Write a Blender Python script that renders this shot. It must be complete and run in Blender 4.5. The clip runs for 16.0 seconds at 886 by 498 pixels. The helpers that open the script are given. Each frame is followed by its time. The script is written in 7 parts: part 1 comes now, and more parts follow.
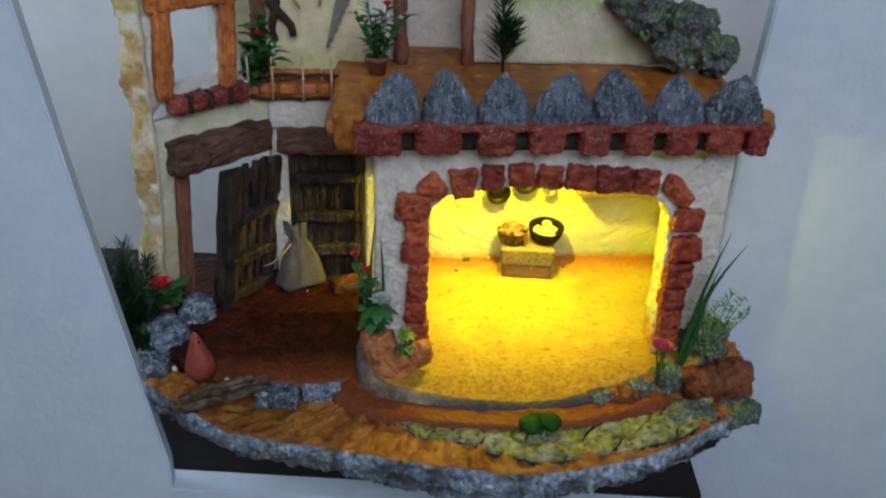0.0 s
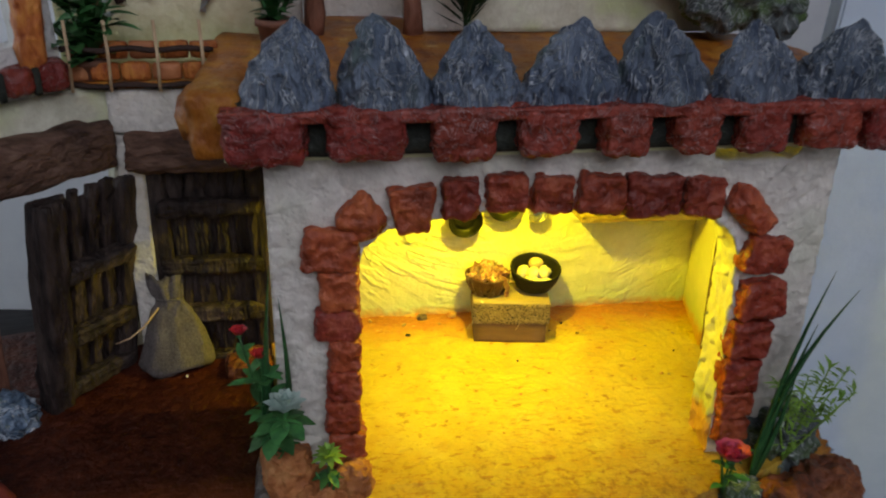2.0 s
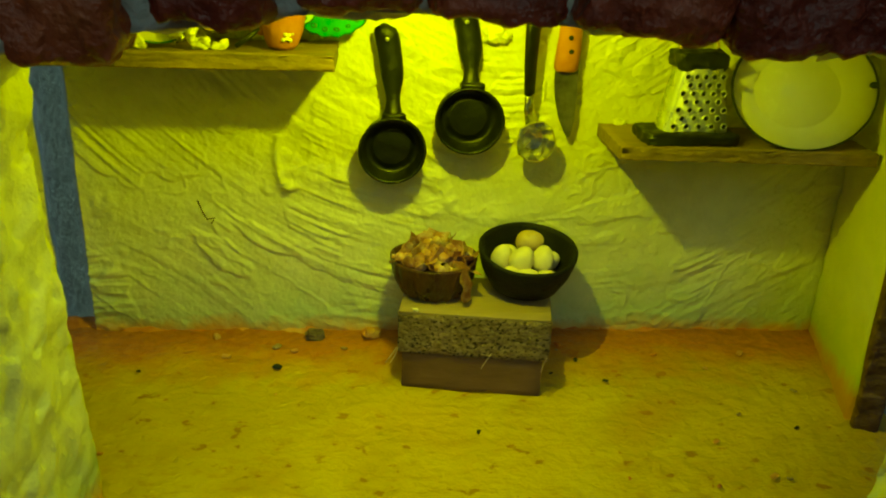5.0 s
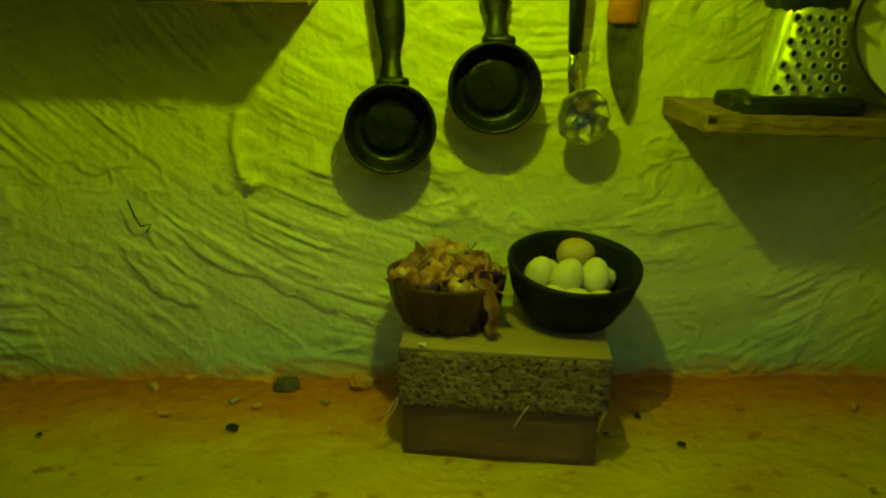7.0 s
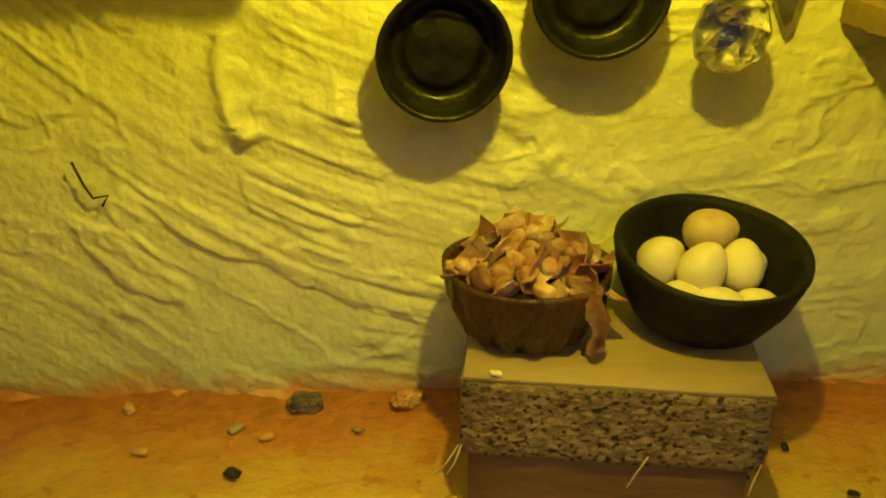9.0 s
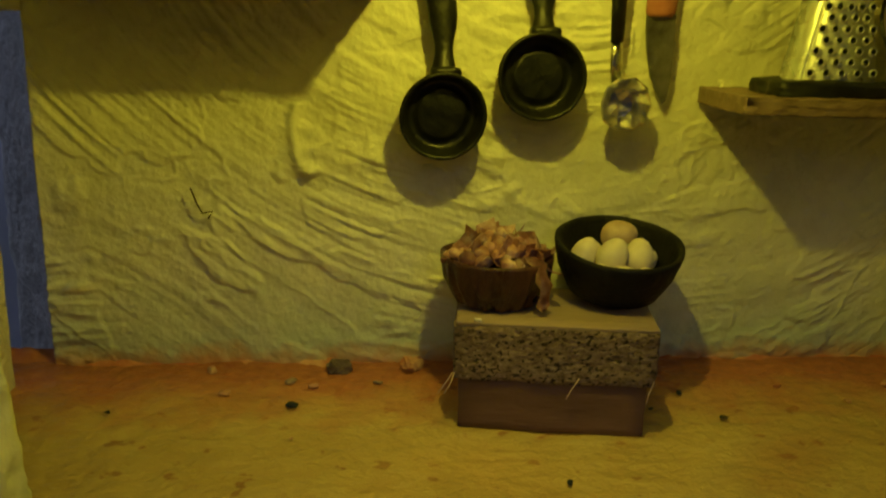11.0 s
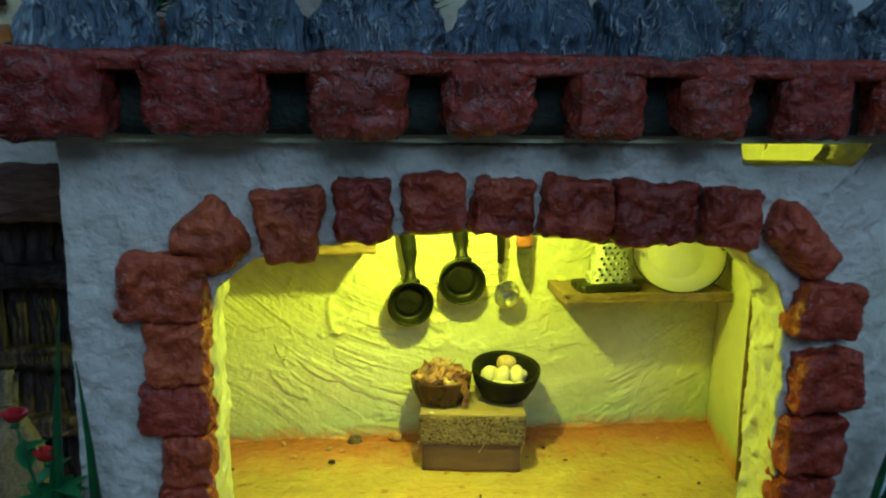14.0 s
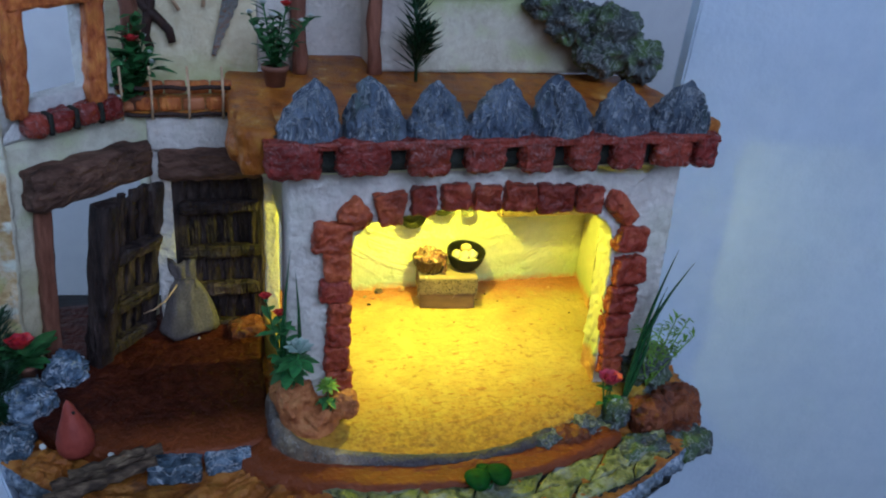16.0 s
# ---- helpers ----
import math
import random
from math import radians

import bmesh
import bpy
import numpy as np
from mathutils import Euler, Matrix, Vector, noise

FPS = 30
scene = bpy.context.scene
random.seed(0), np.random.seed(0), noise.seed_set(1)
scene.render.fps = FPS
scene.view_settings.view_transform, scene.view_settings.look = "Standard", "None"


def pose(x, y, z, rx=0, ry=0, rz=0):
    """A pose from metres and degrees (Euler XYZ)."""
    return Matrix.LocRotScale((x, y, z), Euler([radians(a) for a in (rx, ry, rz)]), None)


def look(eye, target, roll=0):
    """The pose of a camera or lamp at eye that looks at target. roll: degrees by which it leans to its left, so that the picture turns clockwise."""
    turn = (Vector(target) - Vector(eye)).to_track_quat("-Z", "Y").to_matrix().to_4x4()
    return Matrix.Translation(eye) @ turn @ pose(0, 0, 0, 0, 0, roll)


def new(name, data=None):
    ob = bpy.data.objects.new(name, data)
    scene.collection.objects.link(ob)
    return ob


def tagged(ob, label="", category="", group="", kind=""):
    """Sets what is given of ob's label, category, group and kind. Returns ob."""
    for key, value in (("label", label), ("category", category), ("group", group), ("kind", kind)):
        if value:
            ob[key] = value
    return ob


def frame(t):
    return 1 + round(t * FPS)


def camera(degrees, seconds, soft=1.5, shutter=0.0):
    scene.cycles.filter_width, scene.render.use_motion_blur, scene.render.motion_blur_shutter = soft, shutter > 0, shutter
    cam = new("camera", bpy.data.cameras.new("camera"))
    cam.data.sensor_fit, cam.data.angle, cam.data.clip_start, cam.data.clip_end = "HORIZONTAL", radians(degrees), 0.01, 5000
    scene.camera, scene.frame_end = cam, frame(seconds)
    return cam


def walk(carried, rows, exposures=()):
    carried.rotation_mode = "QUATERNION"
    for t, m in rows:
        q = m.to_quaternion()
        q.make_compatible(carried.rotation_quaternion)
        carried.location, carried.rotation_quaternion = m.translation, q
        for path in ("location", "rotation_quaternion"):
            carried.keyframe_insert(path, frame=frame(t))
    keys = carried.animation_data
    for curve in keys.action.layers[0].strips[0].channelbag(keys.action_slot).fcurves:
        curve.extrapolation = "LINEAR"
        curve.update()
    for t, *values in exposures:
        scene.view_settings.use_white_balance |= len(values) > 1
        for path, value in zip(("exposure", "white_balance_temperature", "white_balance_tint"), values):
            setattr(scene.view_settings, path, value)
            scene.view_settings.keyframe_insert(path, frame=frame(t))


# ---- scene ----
cam = camera(54.8, 16.0, soft=2.0, shutter=0.25)
PATH = [
    (0, (-0.1101, -0.5746, 0.3006), (0.0878, 1.2195, -0.5609), 2.02),
    (0.5, (-0.1083, -0.5764, 0.3131), (0.1018, 1.2541, -0.4648), 2.73),
    (1, (-0.1110, -0.5328, 0.2958), (0.1648, 1.2931, -0.4722), 2.84),
    (1.5, (-0.1089, -0.4531, 0.2635), (0.2537, 1.3493, -0.5239), 2.25),
    (2, (-0.0828, -0.3865, 0.2272), (0.2174, 1.4198, -0.5771), 1.26),
    (2.5, (-0.0532, -0.3342, 0.1970), (0.1277, 1.4946, -0.5920), 1.37),
    (3, (-0.0365, -0.2965, 0.1647), (0.1441, 1.5569, -0.5649), 1.86),
    (3.5, (-0.0214, -0.2680, 0.1463), (0.1611, 1.5970, -0.5528), 2.47),
    (4, (-0.0144, -0.2452, 0.1348), (0.1619, 1.6062, -0.6008), 2.47),
    (4.2, (-0.0146, -0.2340, 0.1379), (0.1729, 1.5875, -0.6664), 2.63),
    (6.3, (0.0043, -0.1754, 0.0955), (0.1119, 1.7111, -0.5601), 1.55),
    (6.5, (0.0024, -0.1708, 0.0979), (0.1270, 1.7102, -0.5701), 1.79),
    (7, (-0.0074, -0.1484, 0.0903), (0.1619, 1.7508, -0.5134), 1.98),
    (7.5, (-0.0140, -0.1259, 0.0843), (0.1268, 1.8062, -0.4125), 1.60),
    (8, (-0.0129, -0.1104, 0.0819), (0.1134, 1.7983, -0.5021), 1.20),
    (8.5, (-0.0110, -0.0962, 0.0827), (0.1056, 1.7510, -0.6751), 0.90),
    (8.7, (-0.0100, -0.0932, 0.0849), (0.0936, 1.7275, -0.7362), 0.69),
    (10.8, (-0.0183, -0.1487, 0.0822), (0.1542, 1.7446, -0.5390), 1.44),
    (11, (-0.0196, -0.1580, 0.0825), (0.1605, 1.7612, -0.4505), 1.51),
    (11.5, (-0.0195, -0.1776, 0.0774), (0.1385, 1.8028, -0.1531), 0.86),
    (12, (-0.0144, -0.1882, 0.0742), (0.0828, 1.8050, -0.0593), 0.37),
    (12.5, (-0.0162, -0.2024, 0.0872), (0.0958, 1.7806, -0.1477), -0.10),
    (13, (-0.0216, -0.2323, 0.1134), (0.1356, 1.7412, -0.1709), -0.28),
    (13.5, (-0.0248, -0.2629, 0.1278), (0.1798, 1.7041, -0.1702), -0.17),
    (14, (-0.0387, -0.3023, 0.1500), (0.2480, 1.6360, -0.2510), 0.82),
    (14.5, (-0.0523, -0.3590, 0.1821), (0.2639, 1.5335, -0.3823), 0.90),
    (15, (-0.0810, -0.4251, 0.2289), (0.3281, 1.3823, -0.5232), 1.89),
    (15.5, (-0.1107, -0.4763, 0.2605), (0.3720, 1.2915, -0.5408), 2.68),
    (16, (-0.1406, -0.5035, 0.2784), (0.3925, 1.2451, -0.5326), 3.83),
]

EXPOSURES = [
    (0.0, -0.33, 6500, 6), (1.5, -0.54, 6700, 11), (2.5, -1.06, 7000, 12), (3.5, -1.58, 7300, 9), (4.2, -1.9, 6900, -22), (6.3, -2.97, 5800, -66), (7.0, -3.22, 5700, -76),
    (7.5, -3.52, 5700, -36), (8.0, -2.62, 6200, -8), (8.7, -2.20, 6600, 18), (10.8, -3.17, 5700, 28), (11.5, -3.24, 5300, 6), (12.5, -3.12, 4900, -44), (13.0, -2.20, 4500, -26), (13.5, -1.55, 4550, -14), (14.0, -1.42, 4700, -14),
    (14.5, -1.32, 5200, -4), (15.0, -1.08, 5200, 6), (16.0, -0.50, 5100, 10),
]
walk(cam, [(t, look(eye, target, roll)) for t, eye, target, roll in PATH], EXPOSURES)

# ---- light ----
world = bpy.data.worlds.new("world")
scene.world = world
world.use_nodes = True
wn = world.node_tree.nodes
sky = wn.new("ShaderNodeTexSky")
sky.sky_type = "NISHITA"
sky.sun_disc = False
sky.sun_elevation, sky.sun_rotation = radians(40), radians(200)
world.node_tree.links.new(sky.outputs[0], wn["Background"].inputs[0])
wn["Background"].inputs[1].default_value = 0.1

daylight = new("window_daylight", bpy.data.lights.new("window_daylight", "AREA"))
daylight.data.shape, daylight.data.size, daylight.data.size_y = "RECTANGLE", 1.5, 0.8
daylight.data.energy, daylight.data.color = 17.5, (0.755, 0.815, 1.0)
daylight.matrix_world = look((0.15, -1.37, 1.02), (-0.05, 0.0, 0.05))

# added fill lamp that brightens the wall behind the boards
side_light = new("side_fill_lamp", bpy.data.lights.new("side_fill_lamp", "AREA"))
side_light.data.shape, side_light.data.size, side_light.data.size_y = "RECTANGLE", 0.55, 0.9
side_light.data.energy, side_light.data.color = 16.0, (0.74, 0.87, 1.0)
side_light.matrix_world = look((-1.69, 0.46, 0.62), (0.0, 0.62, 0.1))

lamp = new("kitchen_led", bpy.data.lights.new("kitchen_led", "AREA"))
lamp.data.shape, lamp.data.size = "DISK", 0.004
lamp.data.energy, lamp.data.color = 0.21, (1.0, 0.86, 0.020)
lamp.matrix_world = look((0.0065, -0.0355, 0.1195), (0.0065, 0.0245, 0.0395))
bulb = new("kitchen_led_dome", bpy.data.lights.new("kitchen_led_dome", "POINT"))
bulb.data.energy, bulb.data.color, bulb.data.shadow_soft_size = 0.73, (1.0, 0.86, 0.020), 0.0016
bulb.location = (0.0065, -0.0355, 0.1190)


# ---- materials ----
def material(name, colours, scale=200.0, rough=0.7, bump=0.3, bump_scale=500.0, stretch=(1, 1, 1), random_by=0.0, metal=0.0, spec=0.32,
             veins=None, patches=None, coat=0.0, big=0.35, facing=None):
    """A painted or natural surface. colours: dark to light. veins: (colour, scale, width, amount). patches: (colour,
    scale, from, to, amount).
    facing: (colour, amount) laid on faces that point upwards."""
    m = bpy.data.materials.new(name)
    m.use_nodes = True
    n, l = m.node_tree.nodes, m.node_tree.links
    p = n["Principled BSDF"]
    p.inputs["Roughness"].default_value, p.inputs["Metallic"].default_value = rough, metal
    p.inputs["Coat Weight"].default_value, p.inputs["Coat Roughness"].default_value = coat, 0.25
    p.inputs["Specular IOR Level"].default_value = spec
    geo = n.new("ShaderNodeNewGeometry")
    mapping = n.new("ShaderNodeMapping")
    mapping.inputs["Scale"].default_value = stretch
    l.new(geo.outputs["Position"], mapping.inputs["Vector"])
    fine = n.new("ShaderNodeTexNoise")
    fine.inputs["Scale"].default_value, fine.inputs["Detail"].default_value, fine.inputs["Roughness"].default_value = scale, 6, 0.62
    l.new(mapping.outputs[0], fine.inputs["Vector"])
    ramp = n.new("ShaderNodeValToRGB")
    stops = ramp.color_ramp.elements
    for i, c in enumerate(colours):
        at = 0.32 + 0.36 * i / max(1, len(colours) - 1)
        e = stops[i] if i < 2 else stops.new(at)
        e.position, e.color = at, (*c, 1)
    l.new(fine.outputs["Fac"], ramp.inputs["Fac"])
    out = ramp.outputs["Color"]

    def blend(kind, fac, a, b):
        mix = n.new("ShaderNodeMix")
        mix.data_type, mix.blend_type = "RGBA", kind
        for socket, value in ((mix.inputs[0], fac), (mix.inputs[6], a), (mix.inputs[7], b)):
            if isinstance(value, (int, float)):
                socket.default_value = value
            elif isinstance(value, tuple):
                socket.default_value = (*value, 1)
            else:
                l.new(value, socket)
        return mix.outputs[2]

    def fit_range(value, a, b, c, d):
        r = n.new("ShaderNodeMapRange")
        for k, v in zip((1, 2, 3, 4), (a, b, c, d)):
            r.inputs[k].default_value = v
        l.new(value, r.inputs[0])
        return r.outputs[0]

    coarse = n.new("ShaderNodeTexNoise")
    coarse.inputs["Scale"].default_value, coarse.inputs["Detail"].default_value = scale / 7, 3
    l.new(geo.outputs["Position"], coarse.inputs["Vector"])
    grey = n.new("ShaderNodeCombineColor")
    tone = fit_range(coarse.outputs["Fac"], 0.3, 0.7, 1 - big, 1 + big * 0.5)
    for k in range(3):
        l.new(tone, grey.inputs[k])
    out = blend("MULTIPLY", 1.0, out, grey.outputs[0])
    if patches:
        for colour, size, a, b, amount in patches:
            spots = n.new("ShaderNodeTexNoise")
            spots.inputs["Scale"].default_value, spots.inputs["Detail"].default_value = size, 4
            l.new(mapping.outputs[0], spots.inputs["Vector"])
            out = blend("MIX", fit_range(spots.outputs["Fac"], a, b, 0, amount), out, colour)
    if facing:
        split = n.new("ShaderNodeSeparateXYZ")
        l.new(geo.outputs["Normal"], split.inputs[0])
        out = blend("MIX", fit_range(split.outputs[2], 0.1, 0.9, 0, facing[1]), out, facing[0])
    height = n.new("ShaderNodeTexNoise")
    height.inputs["Scale"].default_value, height.inputs["Detail"].default_value = bump_scale, 5
    l.new(mapping.outputs[0], height.inputs["Vector"])
    relief = height.outputs["Fac"]
    if veins:
        colour, size, width, amount = veins
        fibre = n.new("ShaderNodeTexNoise")
        fibre.inputs["Scale"].default_value, fibre.inputs["Detail"].default_value = size, 3
        fibre.inputs["Roughness"].default_value, fibre.inputs["Distortion"].default_value = 0.6, 1.2
        l.new(mapping.outputs[0], fibre.inputs["Vector"])
        off = n.new("ShaderNodeMath")
        off.operation = "SUBTRACT"
        l.new(fibre.outputs["Fac"], off.inputs[0])
        off.inputs[1].default_value = 0.5
        far = n.new("ShaderNodeMath")
        far.operation = "ABSOLUTE"
        l.new(off.outputs[0], far.inputs[0])
        line = fit_range(far.outputs[0], 0.0, width, amount, 0.0)
        out = blend("MIX", line, out, colour)
        add = n.new("ShaderNodeMath")
        add.operation = "MULTIPLY_ADD"
        l.new(line, add.inputs[0])
        add.inputs[1].default_value = 0.3
        l.new(relief, add.inputs[2])
        relief = add.outputs[0]
    if random_by:
        info = n.new("ShaderNodeObjectInfo")
        hsv = n.new("ShaderNodeHueSaturation")
        l.new(fit_range(info.outputs["Random"], 0, 1, 1 - random_by, 1 + random_by), hsv.inputs["Value"])
        l.new(fit_range(info.outputs["Random"], 0, 1, 0.5 - random_by * 0.03, 0.5 + random_by * 0.03), hsv.inputs["Hue"])
        l.new(out, hsv.inputs["Color"])
        out = hsv.outputs[0]
    l.new(out, p.inputs["Base Color"])
    if bump:
        b = n.new("ShaderNodeBump")
        b.inputs["Strength"].default_value, b.inputs["Distance"].default_value = min(1.0, bump), 0.6 / bump_scale * max(1.0, bump)
        l.new(relief, b.inputs["Height"])
        l.new(b.outputs[0], p.inputs["Normal"])
    gloss = fit_range(fine.outputs["Fac"], 0.3, 0.7, max(0.03, rough - 0.12), min(1.0, rough + 0.12))
    l.new(gloss, p.inputs["Roughness"])
    return m


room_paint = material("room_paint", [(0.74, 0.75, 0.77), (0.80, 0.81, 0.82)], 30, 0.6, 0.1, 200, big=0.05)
# grey for the unseen walls and ceiling, chosen to cut bounced light
bounce_cut_grey = material("bounce_cut_grey", [(0.34, 0.33, 0.31), (0.42, 0.41, 0.39)], 30, 0.6, 0.1, 200, big=0.05)
room_floor = material("room_floor", [(0.25, 0.17, 0.11), (0.36, 0.26, 0.17)], 12, 0.45, 0.1, 60, stretch=(1, 6, 1))
# white foam; the blue of the daylight is put into its base colour
foam_white = material("foam_white", [(0.55, 0.65, 0.755), (0.61, 0.705, 0.80)], 60, 0.5, 0.22, 240, big=0.06)
dark_wood = material("dark_wood", [(0.010, 0.009, 0.010), (0.022, 0.018, 0.017)], 40, 0.6, 0.15, 200, spec=0.15, stretch=(1, 8, 1))
plaster = material("plaster", [(0.62, 0.58, 0.51), (0.76, 0.71, 0.63)], 200, 0.62, 1.0, 300, big=0.12,
                   patches=[((0.46, 0.50, 0.34), 30, 0.52, 0.74, 0.35), ((0.50, 0.42, 0.30), 70, 0.60, 0.74, 0.35)])
# white plaster with the lamp's yellow put into its base colour
lamp_yellow_plaster = material("lamp_yellow_plaster", [(0.68, 0.66, 0.39), (0.76, 0.74, 0.46)], 160, 0.42, 0.5, 900, big=0.08,
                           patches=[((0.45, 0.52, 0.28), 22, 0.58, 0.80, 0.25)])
cream_plaster = material("cream_plaster", [(0.54, 0.51, 0.37), (0.70, 0.68, 0.54)], 180, 0.8, 0.6, 420, big=0.15,
                         patches=[((0.40, 0.48, 0.14), 45, 0.50, 0.72, 0.65)])
tan_plaster = material("tan_plaster", [(0.66, 0.57, 0.34), (0.80, 0.73, 0.50)], 160, 0.8, 0.6, 420, big=0.12,
                       patches=[((0.46, 0.50, 0.22), 24, 0.60, 0.78, 0.4)])
grey_stucco = material("grey_stucco", [(0.54, 0.54, 0.51), (0.70, 0.69, 0.65)], 190, 0.85, 1.2, 330, big=0.14,
                       patches=[((0.46, 0.46, 0.28), 40, 0.56, 0.76, 0.4)])
kerb_paint = material("kerb_paint", [(0.08, 0.06, 0.045), (0.20, 0.15, 0.10), (0.38, 0.31, 0.20)], 130, 0.5, 1.4, 280, big=0.45,
                      patches=[((0.07, 0.07, 0.085), 22, 0.50, 0.60, 0.8), ((0.36, 0.15, 0.05), 60, 0.58, 0.70, 0.5)], facing=((0.46, 0.38, 0.24), 0.15), veins=((0.60, 0.60, 0.58), 120, 0.020, 0.5))
raw_edge = material("raw_edge", [(0.44, 0.25, 0.09), (0.66, 0.46, 0.21), (0.78, 0.68, 0.46)], 90, 0.85, 1.1, 350, big=0.3,
                    patches=[((0.36, 0.42, 0.12), 55, 0.48, 0.64, 0.75), ((0.36, 0.13, 0.035), 80, 0.60, 0.70, 0.7), ((0.74, 0.78, 0.66), 70, 0.56, 0.66, 0.8)])
kitchen_floor_paint = material("kitchen_floor_paint", [(0.47, 0.325, 0.034), (0.52, 0.37, 0.042), (0.57, 0.425, 0.060)], 60, 0.5, 0.7, 260,
                               stretch=(0.9, 1.2, 1), big=0.2, patches=[((0.24, 0.09, 0.012), 190, 0.64, 0.68, 0.7), ((0.64, 0.46, 0.035), 34, 0.5, 0.7, 0.4), ((0.44, 0.19, 0.02), 24, 0.54, 0.72, 0.30)])


def stain_or_light(m, axis, colour, size, gain, start, end, amount):
    """A painted stain, or daylight put into the colour, that sets in, broken up by the brush, from start to end along
    one axis.
    """
    n, l = m.node_tree.nodes, m.node_tree.links
    geo, xyz, spots, add, ramp, mix = (n.new("ShaderNode" + k) for k in ("NewGeometry", "SeparateXYZ", "TexNoise", "Math", "MapRange", "Mix"))
    l.new(geo.outputs["Position"], xyz.inputs[0])
    l.new(geo.outputs["Position"], spots.inputs["Vector"])
    spots.inputs["Scale"].default_value, spots.inputs["Detail"].default_value, spots.inputs["Roughness"].default_value = size, 6, 0.65
    add.operation = "MULTIPLY_ADD"
    add.inputs[1].default_value = gain
    l.new(spots.outputs["Fac"], add.inputs[0])
    l.new(xyz.outputs[axis], add.inputs[2])
    for k, v in zip((1, 2, 3, 4), (start + gain / 2, end + gain / 2, 0.0, amount)):
        ramp.inputs[k].default_value = v
    l.new(add.outputs[0], ramp.inputs[0])
    mix.data_type = "RGBA"
    mix.inputs[7].default_value = (*colour, 1)
    base_in = n["Principled BSDF"].inputs["Base Color"]
    l.new(ramp.outputs[0], mix.inputs[0])
    l.new(base_in.links[0].from_socket, mix.inputs[6])
    l.new(mix.outputs[2], base_in)


def strokes(m, colour, size, flat, low, high, start, end, amount):
    """Short brush scratches along x, denser from start to end along y."""
    n, l = m.node_tree.nodes, m.node_tree.links
    geo, xyz, mapping, spots, ramp, fade, both, mix = (n.new("ShaderNode" + k) for k in ("NewGeometry", "SeparateXYZ", "Mapping", "TexNoise", "MapRange", "MapRange", "Math", "Mix"))
    l.new(geo.outputs["Position"], xyz.inputs[0])
    l.new(geo.outputs["Position"], mapping.inputs["Vector"])
    mapping.inputs["Scale"].default_value = (flat, 1, 1)
    mapping.inputs["Rotation"].default_value = (0, 0, 0.12)
    l.new(mapping.outputs[0], spots.inputs["Vector"])
    spots.inputs["Scale"].default_value, spots.inputs["Detail"].default_value, spots.inputs["Roughness"].default_value = size, 3, 0.6
    for node, value, a, b, c in ((ramp, spots.outputs["Fac"], low, high, amount), (fade, xyz.outputs["Y"], start, end, 1.0)):
        for k, v in zip((1, 2, 3, 4), (a, b, 0.0, c)):
            node.inputs[k].default_value = v
        l.new(value, node.inputs[0])
    both.operation = "MULTIPLY"
    l.new(ramp.outputs[0], both.inputs[0])
    l.new(fade.outputs[0], both.inputs[1])
    mix.data_type = "RGBA"
    mix.inputs[7].default_value = (*colour, 1)
    base_in = n["Principled BSDF"].inputs["Base Color"]
    l.new(both.outputs[0], mix.inputs[0])
    l.new(base_in.links[0].from_socket, mix.inputs[6])
    l.new(mix.outputs[2], base_in)


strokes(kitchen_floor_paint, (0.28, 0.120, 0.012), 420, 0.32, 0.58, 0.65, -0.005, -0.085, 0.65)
stain_or_light(kitchen_floor_paint, "Y", (0.38, 0.145, 0.010), 85, 0.13, -0.062, -0.125, 0.60)
stain_or_light(kitchen_floor_paint, "Y", (0.17, 0.060, 0.010), 300, 0.30, -0.095, -0.155, 0.65)
stain_or_light(kitchen_floor_paint, "Y", (0.44, 0.13, 0.03), 90, 0.034, 0.000, 0.020, 0.8)
stain_or_light(kitchen_floor_paint, "Y", (0.16, 0.05, 0.02), 420, 0.050, 0.016, 0.040, 0.7)
stain_or_light(kerb_paint, "X", (0.048, 0.047, 0.056), 90, 0.05, -0.065, -0.030, 0.82)
# greenish daylight low on the kitchen wall, put into the plaster's colour
stain_or_light(lamp_yellow_plaster, "Z", (0.34, 0.46, 0.20), 60, 0.030, 0.026, 0.008, 0.55)
stain_or_light(lamp_yellow_plaster, "Z", (0.56, 0.25, 0.05), 120, 0.012, 0.0085, 0.0035, 0.85)
stain_or_light(tan_plaster, "Z", (0.40, 0.46, 0.16), 60, 0.030, 0.170, 0.150, 0.6)
stain_or_light(cream_plaster, "Z", (0.38, 0.48, 0.14), 60, 0.024, 0.190, 0.203, 0.6)
stain_or_light(cream_plaster, "Z", (0.44, 0.34, 0.16), 70, 0.060, 0.080, 0.030, 0.5)
skirting_paint = material("skirting_paint", [(0.42, 0.12, 0.03), (0.60, 0.26, 0.07)], 110, 0.55, 0.6, 300, big=0.3,
                          patches=[((0.62, 0.42, 0.16), 60, 0.50, 0.66, 0.75), ((0.16, 0.07, 0.03), 160, 0.62, 0.70, 0.8)])
arch_brick_paint = material("arch_brick_paint", [(0.17, 0.026, 0.012), (0.33, 0.056, 0.022), (0.46, 0.110, 0.042)], 120, 0.36, 1.4, 240, spec=0.4, random_by=0.24,
                            big=0.35, coat=0.10)
ledge_brick_paint = material("ledge_brick_paint", [(0.16, 0.022, 0.016), (0.31, 0.048, 0.032)], 150, 0.24, 1.4, 220, random_by=0.15, big=0.3, coat=0.2,
                             veins=((0.60, 0.40, 0.38), 120, 0.024, 0.38))
